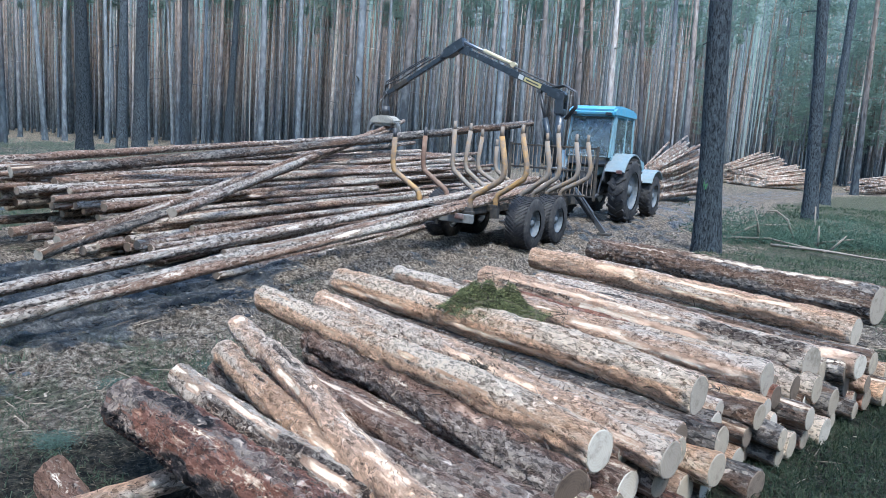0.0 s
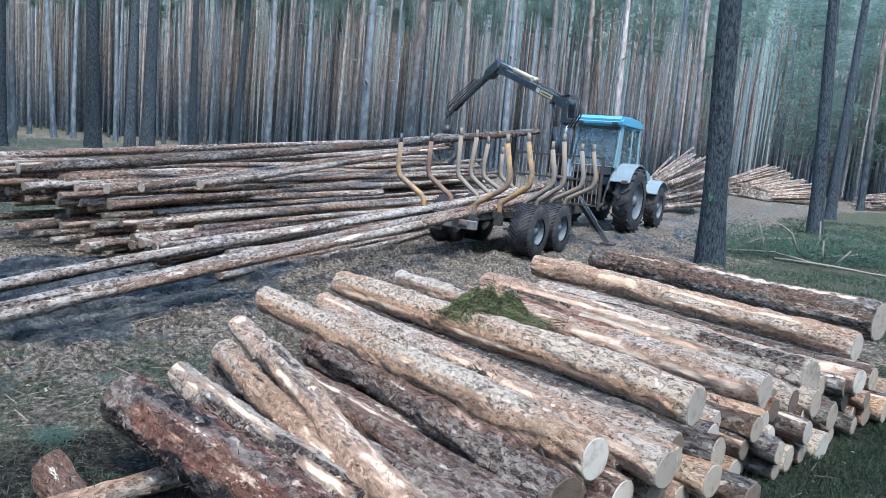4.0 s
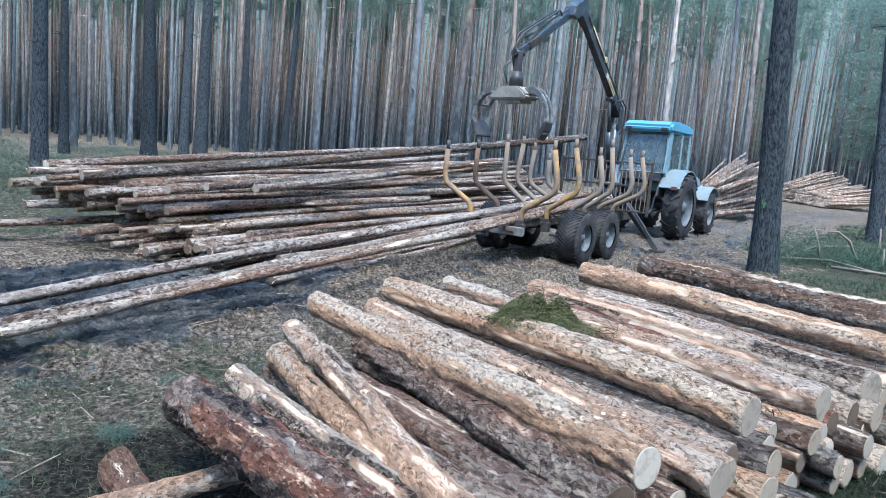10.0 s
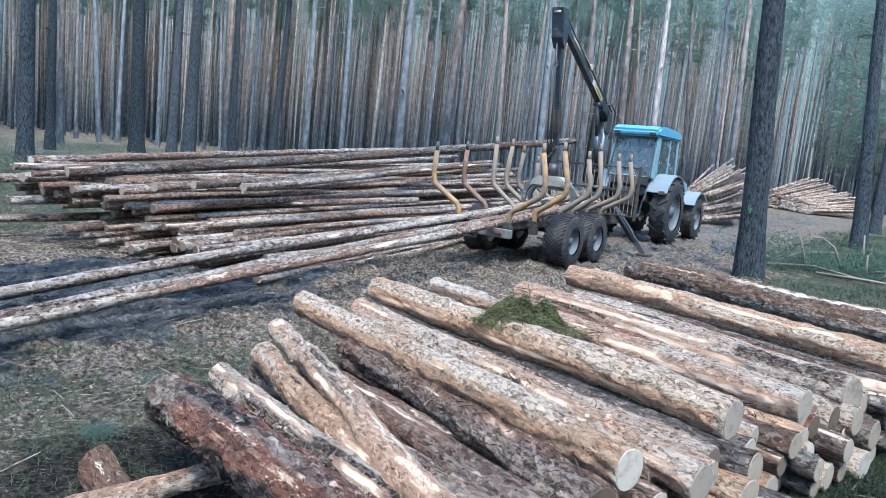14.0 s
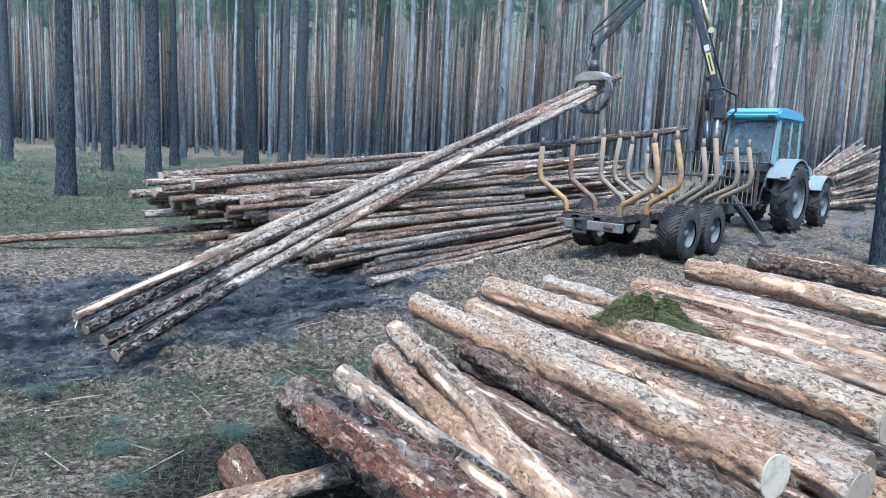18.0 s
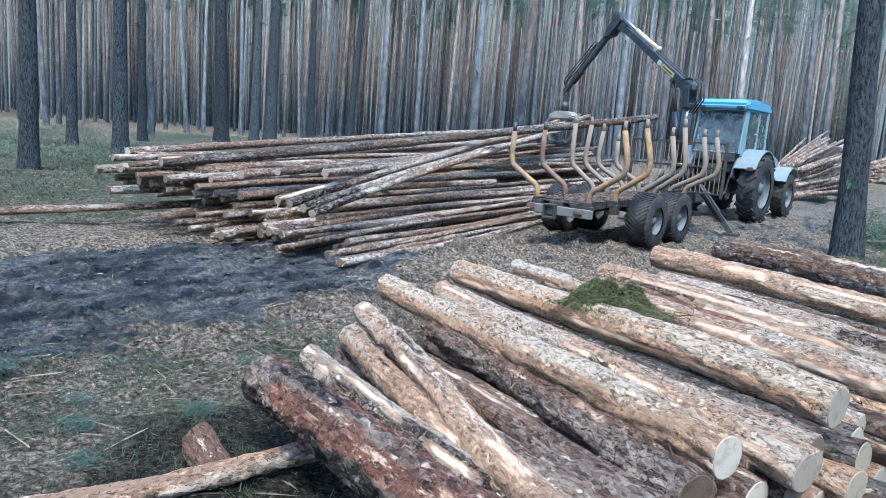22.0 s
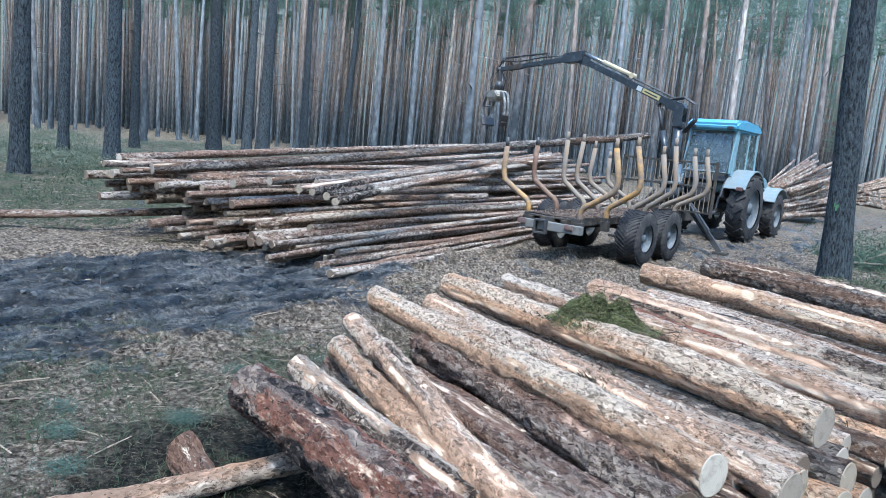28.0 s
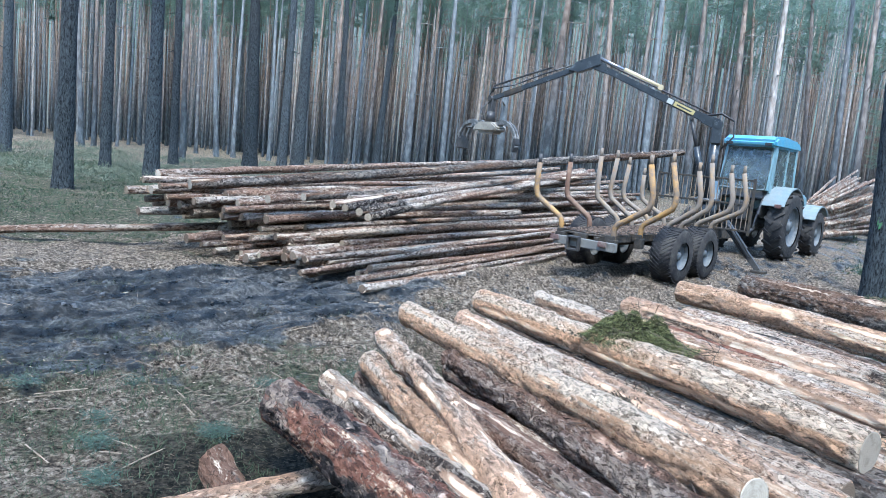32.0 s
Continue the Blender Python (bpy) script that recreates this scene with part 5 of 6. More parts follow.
near_log((-0.05, 2.3, 0.33), (-1.2, 3.88, 0.37), 0.075, 0.075, TAN_BARK, "short tan log with splintered bark", 11, thin=[(90, 30, 0.4, 1)], torn=[(50, 18, 0.2, 0.4), (70, 12, 0.6, 0.75)], crust=[(20, 16, 0.65, 0.75)])
near_log((0.1, 2.15, 0.27), (-1.32, 3.51, 0.34), 0.085, 0.08, PINK_BARK, "pinkish log with flaking bark and dark patches", 12, torn=[(20, 16, 0.5, 0.85), (50, 16, 0.8, 0.93), (40, 14, 0.2, 0.4)], crust=[(80, 40, 0.3, 0.8), (30, 26, 0.1, 0.5)])
near_log((0.12, 1.8, 0.36), (-1.42, 3.1, 0.37), 0.125, 0.115, RED_BARK, "thick dark reddish log with scaly bark at the edge", 13, CUT_OLD, 2200, rough=0.014, plates=0.005, torn=[(48, 10, 0.38, 0.52), (35, 9, 0.2, 0.3), (62, 9, 0.62, 0.72), (58, 8, 0.8, 0.86)], thin=[(60, 34, 0.1, 0.85)], crust=[(0, 22, 0.62, 0.9), (115, 34, 0.2, 1.0)])
near_log((-2.12, 2.0, 0.055), (-1.03, 3.05, 0.075), 0.054, 0.054, PINK_BARK, "brownish log lying on the ground across the stack's foot", 14, CUT_OLD, 500, thin=[(60, 60, 0.3, 1.0)])
near_log((-1.42, 2.73, 0.01), (-1.66, 2.9, 0.075), 0.078, 0.08, SHAGGY_BARK, "short brown stub of a log in the litter", 17, CUT_OLD, 60, thin=[(0, 175, -1, 2)], bend=0.01, rings=40)


def lower_logs():
    """The logs below the top layer, their sawn ends in uneven rows along the face."""
    rnd = random.Random(21)
    seed = 100
    for layer, (z, n0, n1) in enumerate(((0.07, 0, 25), (0.2, 0, 24), (0.32, 5, 23))):
        k = n0
        while k < n1:
            s = -0.55 + k * 0.172 + rnd.uniform(-0.03, 0.03) + 0.1 * (layer % 2)
            r = rnd.uniform(0.06, 0.095)
            base = PILE_FACE + PILE_ALONG * s
            p = base - PILE_AWAY * (rnd.uniform(-0.12, 0.12) + 0.14 - 0.05 * layer) + Vector((0, 0, z + rnd.uniform(-0.015, 0.015)))
            turn = rnd.uniform(-0.06, 0.06)
            d = PILE_AWAY + PILE_ALONG * turn
            q = p + d.normalized() * rnd.uniform(2.8, 3.0) * (0.78 if s < 0.5 else 1.0)
            q.z = z + rnd.uniform(-0.01, 0.05)
            bark = rnd.choice((TAN_BARK, PINK_BARK, DARK_BARK, RED_BARK, DARK_BARK)) if s > 0.45 else SHAGGY_BARK
            near_log(p, q, r, r * rnd.uniform(0.85, 1.0), bark, "barked pine log in the lower rows of the stack", seed, rnd.choice((CUT, CUT_MID, CUT_MID, CUT_OLD)), 160, sides=28, rings=40)
            seed += 1
            k += 1


lower_logs()


def stack_debris():
    """Bark strips and twigs caught between the logs of the near stack."""
    rnd = random.Random(44)
    vs, fs = [], []
    for _ in range(9000):
        a, b = rnd.uniform(-0.1, 3.4), rnd.uniform(0.15, 2.75)
        if b > 1.6 + a * 1.2:
            continue
        c = PILE_FACE + PILE_ALONG * a + PILE_AWAY * b + Vector((0, 0, 0.34 + 0.09 * rnd.random() * rnd.random()))
        d = PILE_AWAY * rnd.uniform(-1, 1) + PILE_ALONG * rnd.uniform(-1, 1) + Vector((0, 0, rnd.gauss(0, 0.3)))
        wedge(vs, fs, c, d, rnd.uniform(0.02, 0.1), rnd.uniform(0.003, 0.01), 0.008, Vector((rnd.gauss(0, 0.5), rnd.gauss(0, 0.5), 1)).normalized())
    nv, nf = [], []
    for _ in range(900):
        c = Vector((0.33 + rnd.gauss(0, 0.07), 3.82 + rnd.gauss(0, 0.06), 0.36 + 0.08 * rnd.random()))
        wedge(nv, nf, c, Vector((rnd.gauss(0, 1), rnd.gauss(0, 1), rnd.gauss(0.2, 0.6))), rnd.uniform(0.03, 0.13), rnd.uniform(0.003, 0.008), 0.006, Vector((rnd.gauss(0, 0.5), rnd.gauss(0, 0.5), 1)).normalized())
    stuff("twig_nest", nv, nf, LITTER, "tangle of dark twigs and bark caught between two logs", "twigs")
    stuff("bark_debris", vs, fs, SHREDS, "bark strips and twigs caught between the logs", "bark debris")


stack_debris()


def moss_clump():
    """A torn sod: dark earthy core, shaggy green strands over it, a few twigs sticking out."""
    rnd = random.Random(4)
    a = radians(-28)

    def at(u, v, z):
        return Vector((0.375 + u * math.cos(a) - v * math.sin(a), 4.6 + u * math.sin(a) + v * math.cos(a), 0.575 + z))

    def height(u, v):
        h = 0.23 * math.exp(-((u + 0.03) / 0.26) ** 4 - (v / 0.16) ** 2)
        return h * (0.75 + 0.5 * noise.noise(Vector((u * 11, v * 11, 2))))

    vs, fs = [], []
    for _ in range(14000):
        u, v = rnd.uniform(-0.34, 0.36), rnd.gauss(0, 0.1)
        if abs(u) > 0.26 + 0.06 * noise.noise(Vector((v * 20, 3, u))) and rnd.random() < 0.75:
            continue
        c = at(u, v, height(u, v) * rnd.random() ** 0.4 - 0.02)
        d = Vector((rnd.gauss(0, 1), rnd.gauss(0, 1), rnd.gauss(0.35, 0.6)))
        wedge(vs, fs, c, d, rnd.uniform(0.015, 0.05), rnd.uniform(0.002, 0.005), 0.004, Vector((rnd.gauss(0, 0.4), rnd.gauss(0, 0.4), 1)).normalized())
    me = bpy.data.meshes.new("moss_clump")
    me.from_pydata([tuple(v) for v in vs], [], fs)
    me.materials.append(MOSS)
    moss = tagged(new("moss_clump", me), "torn clump of green-brown moss lying on the logs", "moss", kind="stuff")
    vs, fs = [], []
    for _ in range(2200):
        u, v = rnd.gauss(-0.16, 0.1), rnd.gauss(-0.05, 0.05)
        c = at(u, v, height(u, v) * rnd.random() * 0.8 - 0.03)
        wedge(vs, fs, c, Vector((rnd.gauss(0, 1), rnd.gauss(0, 1), rnd.gauss(0, 0.6))), rnd.uniform(0.02, 0.05), rnd.uniform(0.006, 0.016), 0.012, Vector((rnd.gauss(0, 0.4), rnd.gauss(0, 0.4), 1)).normalized())
    for _ in range(60):
        u, v = rnd.uniform(-0.3, 0.5), rnd.gauss(0, 0.08)
        c = at(u, v, height(u, v) + rnd.uniform(-0.02, 0.04))
        wedge(vs, fs, c, Vector((rnd.gauss(0, 1), rnd.gauss(0, 1), rnd.gauss(0.2, 0.4))), rnd.uniform(0.1, 0.26), 0.004, 0.004, Vector((0, 0, 1)))
    me = bpy.data.meshes.new("earth_core")
    me.from_pydata([tuple(v) for v in vs], [], fs)
    me.materials.append(LITTER)
    core = new("earth_core", me)
    core.parent = moss
    core["label"] = "dark earth and rootlets"


moss_clump()

# ---- long stack of tree-length logs beside the trailer ----
LONG = "logs of the long stack"


def long_log(p, q, r0, r1, seed, bark=None, cut=None, label="tree-length pine log in the long stack", **kw):
    kw = {**dict(sides=12, rings=26, rough=0.014, bend=0.06, knots=14), **kw}
    ob = log_thing(p, q, r0, r1, bark or LONG_BARK, cut or CUT, label, LONG, seed, **kw)
    loose_flakes(ob, 130, seed, 2.3, FLAKES, 0.9)
    return ob


def long_stack():
    rnd = random.Random(33)
    seed = 300
    # (width share from the low edge, layer): the stack steps up from its edge to its back
    for layer, (w0, w1, n) in enumerate(((0.0, 0.62, 15), (0.1, 0.64, 13), (0.2, 0.68, 12), (0.3, 0.74, 11), (0.38, 0.92, 13), (0.44, 0.95, 12), (0.5, 0.95, 11), (0.56, 0.94, 9), (0.62, 0.92, 7), (0.68, 0.9, 5))):
        for k in range(n):
            w = w0 + (w1 - w0) * (k + 0.5 * (layer % 2) * 0.6) / max(1, n - 1) if n > 1 else w0
            base = Vector((-2.35, 7.75, 0)).lerp(Vector((-6.3, 9.1, 0)), w)
            r = rnd.uniform(0.036, 0.062)
            head = radians(19 + 10 * w + rnd.uniform(-2.4, 2.4))
            ln = rnd.uniform(9.6, 11.2) + (rnd.uniform(1.2, 2.8) if layer > 2 else 0.0)
            d = Vector((math.sin(head), math.cos(head), 0))
            off = rnd.uniform(-0.6, 0.6) - 0.07 * layer + (0.9 if layer in (3, 4) else 0.4 * w if layer < 3 else 0.2)
            zn = 0.06 + 0.098 * layer + (0.03 if layer > 4 else 0) + rnd.uniform(-0.01, 0.01)
            zf = 0.06 + 0.098 * layer * 1.4 + (0.06 if layer > 4 else 0) + rnd.uniform(0.0, 0.06)
            p = base + d * off + Vector((0, 0, zn))
            q = base + d * (off + ln) + Vector((0, 0, zf))
            long_log(p, q, r, r * (0.72 if layer < 3 else 0.95), seed, cut=rnd.choice((CUT_MID, CUT_OLD, CUT_OLD)))
            seed += 1
    long_log((-7.95, 8.0, 0.06), (-1.2, 12.1, 0.82), 0.058, 0.05, 400, label="thin log sticking out of the long stack to the ground")
    long_log((-5.2, 8.3, 0.98), (1.95, 17.2, 2.28), 0.075, 0.08, 401, DARK_BARK, label="dark log whose thin end rises over the trailer")
    long_log((-5.95, 8.7, 1.0), (-1.6, 18.4, 1.72), 0.065, 0.05, 402)
    long_log((-5.7, 8.2, 0.9), (-0.9, 18.2, 1.6), 0.065, 0.05, 403)


long_stack()


# ---- log stacks farther down the road ----
def far_stack(a, b, heading, ln, ha, hb, count, seed, label):
    """A slumped heap: butts along the front from a to b, the logs rising over one another to the back."""
    rnd = random.Random(seed)
    a, b = Vector((*a, 0)), Vector((*b, 0))
    vs, fs, mats = [], [], []
    for k in range(count):
        u, v = rnd.random(), (k + 0.5) / count
        r = rnd.uniform(0.045, 0.09)
        tall = ha + (hb - ha) * u
        ang = radians(heading + rnd.gauss(0, 6))
        d = Vector((math.cos(ang), math.sin(ang), 0))
        p = a.lerp(b, u) + d * v * 1.1 + Vector((0, 0, 0.08 + v * 0.5 * tall))
        q = p + d * ln * rnd.uniform(0.9, 1.05)
        q.z = 0.1 + (0.1 + 0.9 * v) * tall + rnd.gauss(0, 0.05)
        m = aim(p, q)
        h = (q - p).length
        n = len(vs)
        for zz, kk in ((0, 1.0), (h, 0.8)):
            for e in range(8):
                t = e * math.pi / 4
                vs.append(m @ Vector((r * kk * math.cos(t), r * kk * math.sin(t), zz)))
        for e in range(8):
            e2 = (e + 1) % 8
            fs.append((n + e, n + e2, n + 8 + e2, n + 8 + e))
            mats.append(0)
        fs += [tuple(range(n + 7, n - 1, -1)), tuple(range(n + 8, n + 16))]
        mats += [1, 1]
    ob = stuff("log_stack", vs, fs, LONG_BARK, label, "log stack")
    ob.data.materials.append(CUT)
    ob.data.polygons.foreach_set("material_index", mats)
    ob.data.polygons.foreach_set("use_smooth", [k == 0 for k in mats])


far_stack((6.7, 25.6), (8.5, 27.2), 50, 3.3, 2.5, 1.6, 150, 51, "slumped heap of pale pine logs beside the road")
far_stack((21.9, 59.0), (21.8, 49.0), 22, 4.3, 2.9, 1.0, 230, 52, "slumped heap of pale pine logs farther along the road")
far_stack((30.3, 54.5), (31.0, 51.0), 10, 6.0, 1.7, 1.4, 40, 53, "reddish pine logs heaped far beside the road")


def parked_trailer():
    """A low flat trailer left behind the first heap, mostly hidden by the thick pine."""
    t = thing("flatbed_trailer", "small grey flatbed trailer with a reddish frame behind the log heap", "trailer", pose(10.65, 32.8, 0, 0, 0, 25))
    part("bed", boxed(0.0, -0.8, 1.18, 1.7, 0.8, 1.34, 0.02), FENDER_GREY, t, "pale grey flat bed")
    part("beam", boxed(0.2, -0.3, 0.7, 1.6, 0.3, 1.16, 0.02), DARK_STEEL, t)
    part("engine_box", boxed(0.65, -0.4, 1.34, 1.3, 0.4, 1.72, 0.05), RUST, t, "reddish brown box")
    part("hoop", piped([(0.35, -0.5, 1.34), (0.5, -0.5, 1.75), (0.8, -0.5, 1.98), (1.4, -0.5, 2.05)], 0.03, 8), RUST, t, "bent rusty hoop")
    for x in (0.9,):
        for side in (-1, 1):
            wheel("wheel", t, 0, 0, 0.45, 0.26, 0.24, 20, side).matrix_basis = pose(x, side * 0.62, 0.44, 0, 0, 90)


parked_trailer()

# ---- trees ----
def trunk_mesh(seed, h, r, lean, sides=10, stubs=10, bark=None):
    rnd = random.Random(seed)
    bm = bmesh.new()
    n = 22
    pts, rad = [], []
    ph = rnd.uniform(0, 6.28)
    for i in range(n):
        t = (i / (n - 1)) ** 1.3
        z = t * h - 0.15
        sway = 0.12 * math.sin(3 * t + ph)
        pts.append((lean * z * math.cos(ph) * 0.3 + sway * math.cos(ph), sway * math.sin(ph), z))
        flare = 0.22 * math.exp(-max(0, z) / 0.25) + 0.12 * math.exp(-max(0, z) / 1.2)
        rad.append(r * (1 + flare) * (1 - 0.72 * t))
    rings = tube(bm, pts, rad, sides, caps=False)
    for ring in rings:
        for v in ring:
            v.co += Vector((noise.noise(v.co * 3 + Vector((seed, 0, 0))), noise.noise(v.co * 3 + Vector((0, seed, 0))), 0)) * r * 0.12
    for _ in range(stubs):
        t = rnd.uniform(0.22, 0.62)
        i = min(n - 2, int(t ** (1 / 1.3) * (n - 1)))
        p = Vector(pts[i])
        a = rnd.uniform(0, 6.28)
        ln = rnd.uniform(0.25, 1.3)
        d = Vector((math.cos(a), math.sin(a), rnd.uniform(-0.2, 0.35)))
        tube(bm, [p, p + d * ln * 0.6, p + d * ln + Vector((0, 0, -0.05))], [0.022, 0.015, 0.006], 5)
    me = bpy.data.meshes.new("trunk")
    bm.to_mesh(me)
    bm.free()
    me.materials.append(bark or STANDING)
    return me, pts


def crown_mesh(seed, pts, z0, z1, spread, boughs, size):
    """Needle tufts along boughs that reach out from the trunk."""
    rnd = random.Random(seed)
    vs, fs = [], []
    for _ in range(boughs):
        t = rnd.random() ** 0.8
        z = z0 + (z1 - z0) * t
        i = min(range(len(pts)), key=lambda j: abs(pts[j][2] - z))
        reach = spread * (0.35 + 0.65 * math.sin(math.pi * min(1, 0.25 + 0.75 * (1 - t)))) * rnd.uniform(0.5, 1.1)
        a = rnd.uniform(0, 6.28)
        out = Vector((math.cos(a), math.sin(a), rnd.uniform(-0.15, 0.4)))
        root = Vector((pts[i][0], pts[i][1], z))
        # the bare wood of the bough
        s = out.cross(Vector((0, 0, 1))).normalized() * 0.018
        b = len(vs)
        vs += [root - s, root + s, root + out * reach]
        fs.append((b, b + 1, b + 2))
        for _ in range(9):
            c = root + out * reach * rnd.uniform(0.35, 1.05) + Vector((rnd.gauss(0, 0.16), rnd.gauss(0, 0.16), rnd.gauss(0.03, 0.08)))
            for _ in range(16):
                o = Vector((rnd.gauss(0, 1), rnd.gauss(0, 1), rnd.gauss(0.1, 0.6))) * size * 0.42
                d = Vector((rnd.gauss(0, 1), rnd.gauss(0, 1), rnd.gauss(0.3, 0.6))).normalized() * rnd.uniform(0.08, 0.18)
                e = d.cross(Vector((rnd.gauss(0, 1), rnd.gauss(0, 1), 1))).normalized() * rnd.uniform(0.014, 0.03)
                b = len(vs)
                vs += [c + o - e, c + o + e, c + o + d]
                fs.append((b, b + 1, b + 2))
    me = bpy.data.meshes.new("crown")
    me.from_pydata([tuple(v) for v in vs], [], fs)
    me.materials.append(NEEDLES)
    return me


KINDS = []
for i, (h, r, z0, z1, sp) in enumerate(((22, 0.15, 14.5, 22, 2.0), (21, 0.13, 13.5, 21, 1.8), (23, 0.17, 15.5, 23, 2.2), (20, 0.115, 12.5, 20, 1.6), (22, 0.14, 14.5, 22, 1.9))):
    me, pts = trunk_mesh(60 + i, h, r, 0.02)
    KINDS.append((me, crown_mesh(80 + i, pts, z0, z1, sp, 58, 0.3)))
YOUNG = []
for i, (h, r, z0, z1, sp) in enumerate(((15, 0.1, 4.0, 15, 2.3), (13, 0.09, 3.2, 13, 2.0))):
    me, pts = trunk_mesh(70 + i, h, r, 0.02)
    YOUNG.append((me, crown_mesh(90 + i, pts, z0, z1, sp, 80, 0.32)))


def tree(x, y, kind, scale=1.0, turn=0.0, leanx=0.0, leany=0.0, label="tall bare-trunked pine tree", crown=1.0):
    tm, cm = kind
    t = thing("pine_tree", label, "tree", pose(x, y, 0, leany, leanx, turn), "pines of the forest")
    a = new("trunk", tm)
    a.parent = t
    a.scale = (scale, scale, min(1.15, 0.6 + 0.4 * scale))
    if crown:
        b = new("crown", cm)
        b.parent = t
        b.scale = (crown, crown, 1.0)
    return t


def near_tree(x, y, r, seed, lean, label, bark=None, stubs=6):
    me, pts = trunk_mesh(seed, 20, r, 0.0, sides=28, stubs=stubs, bark=bark or THICK_BARK)
    t = thing("pine_tree", label, "tree", pose(x, y, 0, 0, lean, 0), "pines of the forest")
    a = new("trunk", me)
    a.parent = t
    b = new("crown", KINDS[seed % 5][1])
    b.parent = t
    return t


nt0 = near_tree(4.91, 12.84, 0.222, 11, -4.6, "thick grey-barked pine with a green paint mark beside the stack")
bm = bmesh.new()
for k, (a0, z0, w, h) in enumerate(((224, 1.2, 0.014, 0.1), (231, 1.14, 0.018, 0.12), (237, 1.2, 0.012, 0.07), (227, 1.31, 0.01, 0.04))):
    a = radians(a0)
    c = Vector((math.cos(a), math.sin(a), 0)) * 0.243
    s = Vector((-math.sin(a), math.cos(a), 0)) * w
    vv = [bm.verts.new(c - s + Vector((0, 0, z0))), bm.verts.new(c + s * 0.8 + Vector((0, 0, z0 + 0.03))), bm.verts.new(c + s + Vector((0, 0, z0 + h))), bm.verts.new(c - s * 0.7 + Vector((0, 0, z0 + h * 0.9)))]
    bm.faces.new(vv)
PAINT_GREEN = painted("green_spray_paint", (0.05, 0.19, 0.07), (0.08, 0.12, 0.07), 0.8, amount=0.5, dustiness=0.2)
part("paint_mark", bm, PAINT_GREEN, nt0, "sprayed green mark")
near_tree(11.82, 22.65, 0.22, 12, -5.5, "grey pine beside the forest road")
near_tree(17.68, 32.69, 0.23, 13, -0.5, "grey pine with dead side branches beside the forest road")
near_tree(27.96, 48.25, 0.23, 24, -1.9, "orange-brown pine with dead branches beside the forest road", STANDING, 16)
near_tree(-12.95, 15.0, 0.21, 14, 0.6, "grey pine in the grass behind the long stack")
near_tree(-14.3, 20.7, 0.24, 15, -0.5, "grey pine in the grass behind the long stack")
near_tree(-18.7, 24.1, 0.2, 16, 0.8, "grey pine in the grass behind the long stack")
near_tree(-27.0, 27.9, 0.24, 17, 0.3, "grey pine in the grass behind the long stack")
near_tree(-21.0, 32.0, 0.22, 18, 0.0, "grey pine in the grass behind the long stack")
near_tree(-17.8, 34.0, 0.36, 19, -1.0, "thick grey pine behind the long stack")
near_tree(-16.9, 36.2, 0.26, 20, 0.5, "grey pine of a close pair behind the long stack")
near_tree(-16.3, 36.6, 0.36, 21, 1.2, "thick pine of a close pair behind the long stack")
near_tree(-18.9, 50.0, 0.3, 22, -1.0, "grey pine at the edge of the dense forest")
near_tree(-18.4, 58.0, 0.34, 23, 2.5, "leaning grey pine at the edge of the dense forest")


# the larger trunks at the wood's edge: place, radius and lean
EDGE_PINES = [
    (-18.8, 48.5, 0.21, 1.1), (-19.6, 52.5, 0.25, 1.0), (-19.8, 56.6, 0.19, -0.8), (-18.3, 55.0, 0.21, 1.4),
    (-12.5, 46.3, 0.28, -0.5), (-14.4, 58.3, 0.21, 1.1), (-11.4, 52.8, 0.27, -1.5), (-9.6, 59.2, 0.21, -2.0),
    (-8.5, 56.3, 0.23, -1.8), (-6.2, 46.6, 0.36, -2.0), (-5.6, 49.7, 0.16, 0.8), (-5.4, 57.7, 0.21, -0.9),
    (-3.3, 45.9, 0.37, -2.9), (-3.0, 59.9, 0.24, -2.8), (-1.6, 57.0, 0.2, -1.5), (0.4, 50.0, 0.27, -3.2),
    (2.8, 57.9, 0.23, -4.0), (3.5, 49.9, 0.31, -2.3), (5.7, 59.7, 0.21, -2.6), (6.6, 51.6, 0.28, -3.2),
]
ROAD_PINES = [
    (8.4, 47.3, 0.3, -3.5), (11.8, 58.9, 0.21, -5.0), (10.7, 48.8, 0.29, -0.3), (15.2, 56.1, 0.23, -5.0),
    (15.9, 51.6, 0.27, -3.6), (16.4, 49.4, 0.28, -2.0), (-24.2, 37.9, 0.22, -1.1), (-29.0, 50.2, 0.23, 2.9),
    (-28.9, 52.6, 0.21, -1.3), (-34.9, 42.5, 0.22, 2.3), (-37.4, 47.0, 0.21, -0.6), (-32.4, 52.9, 0.19, -0.5), (-26.5, 53.9, 0.21, -0.8),
]


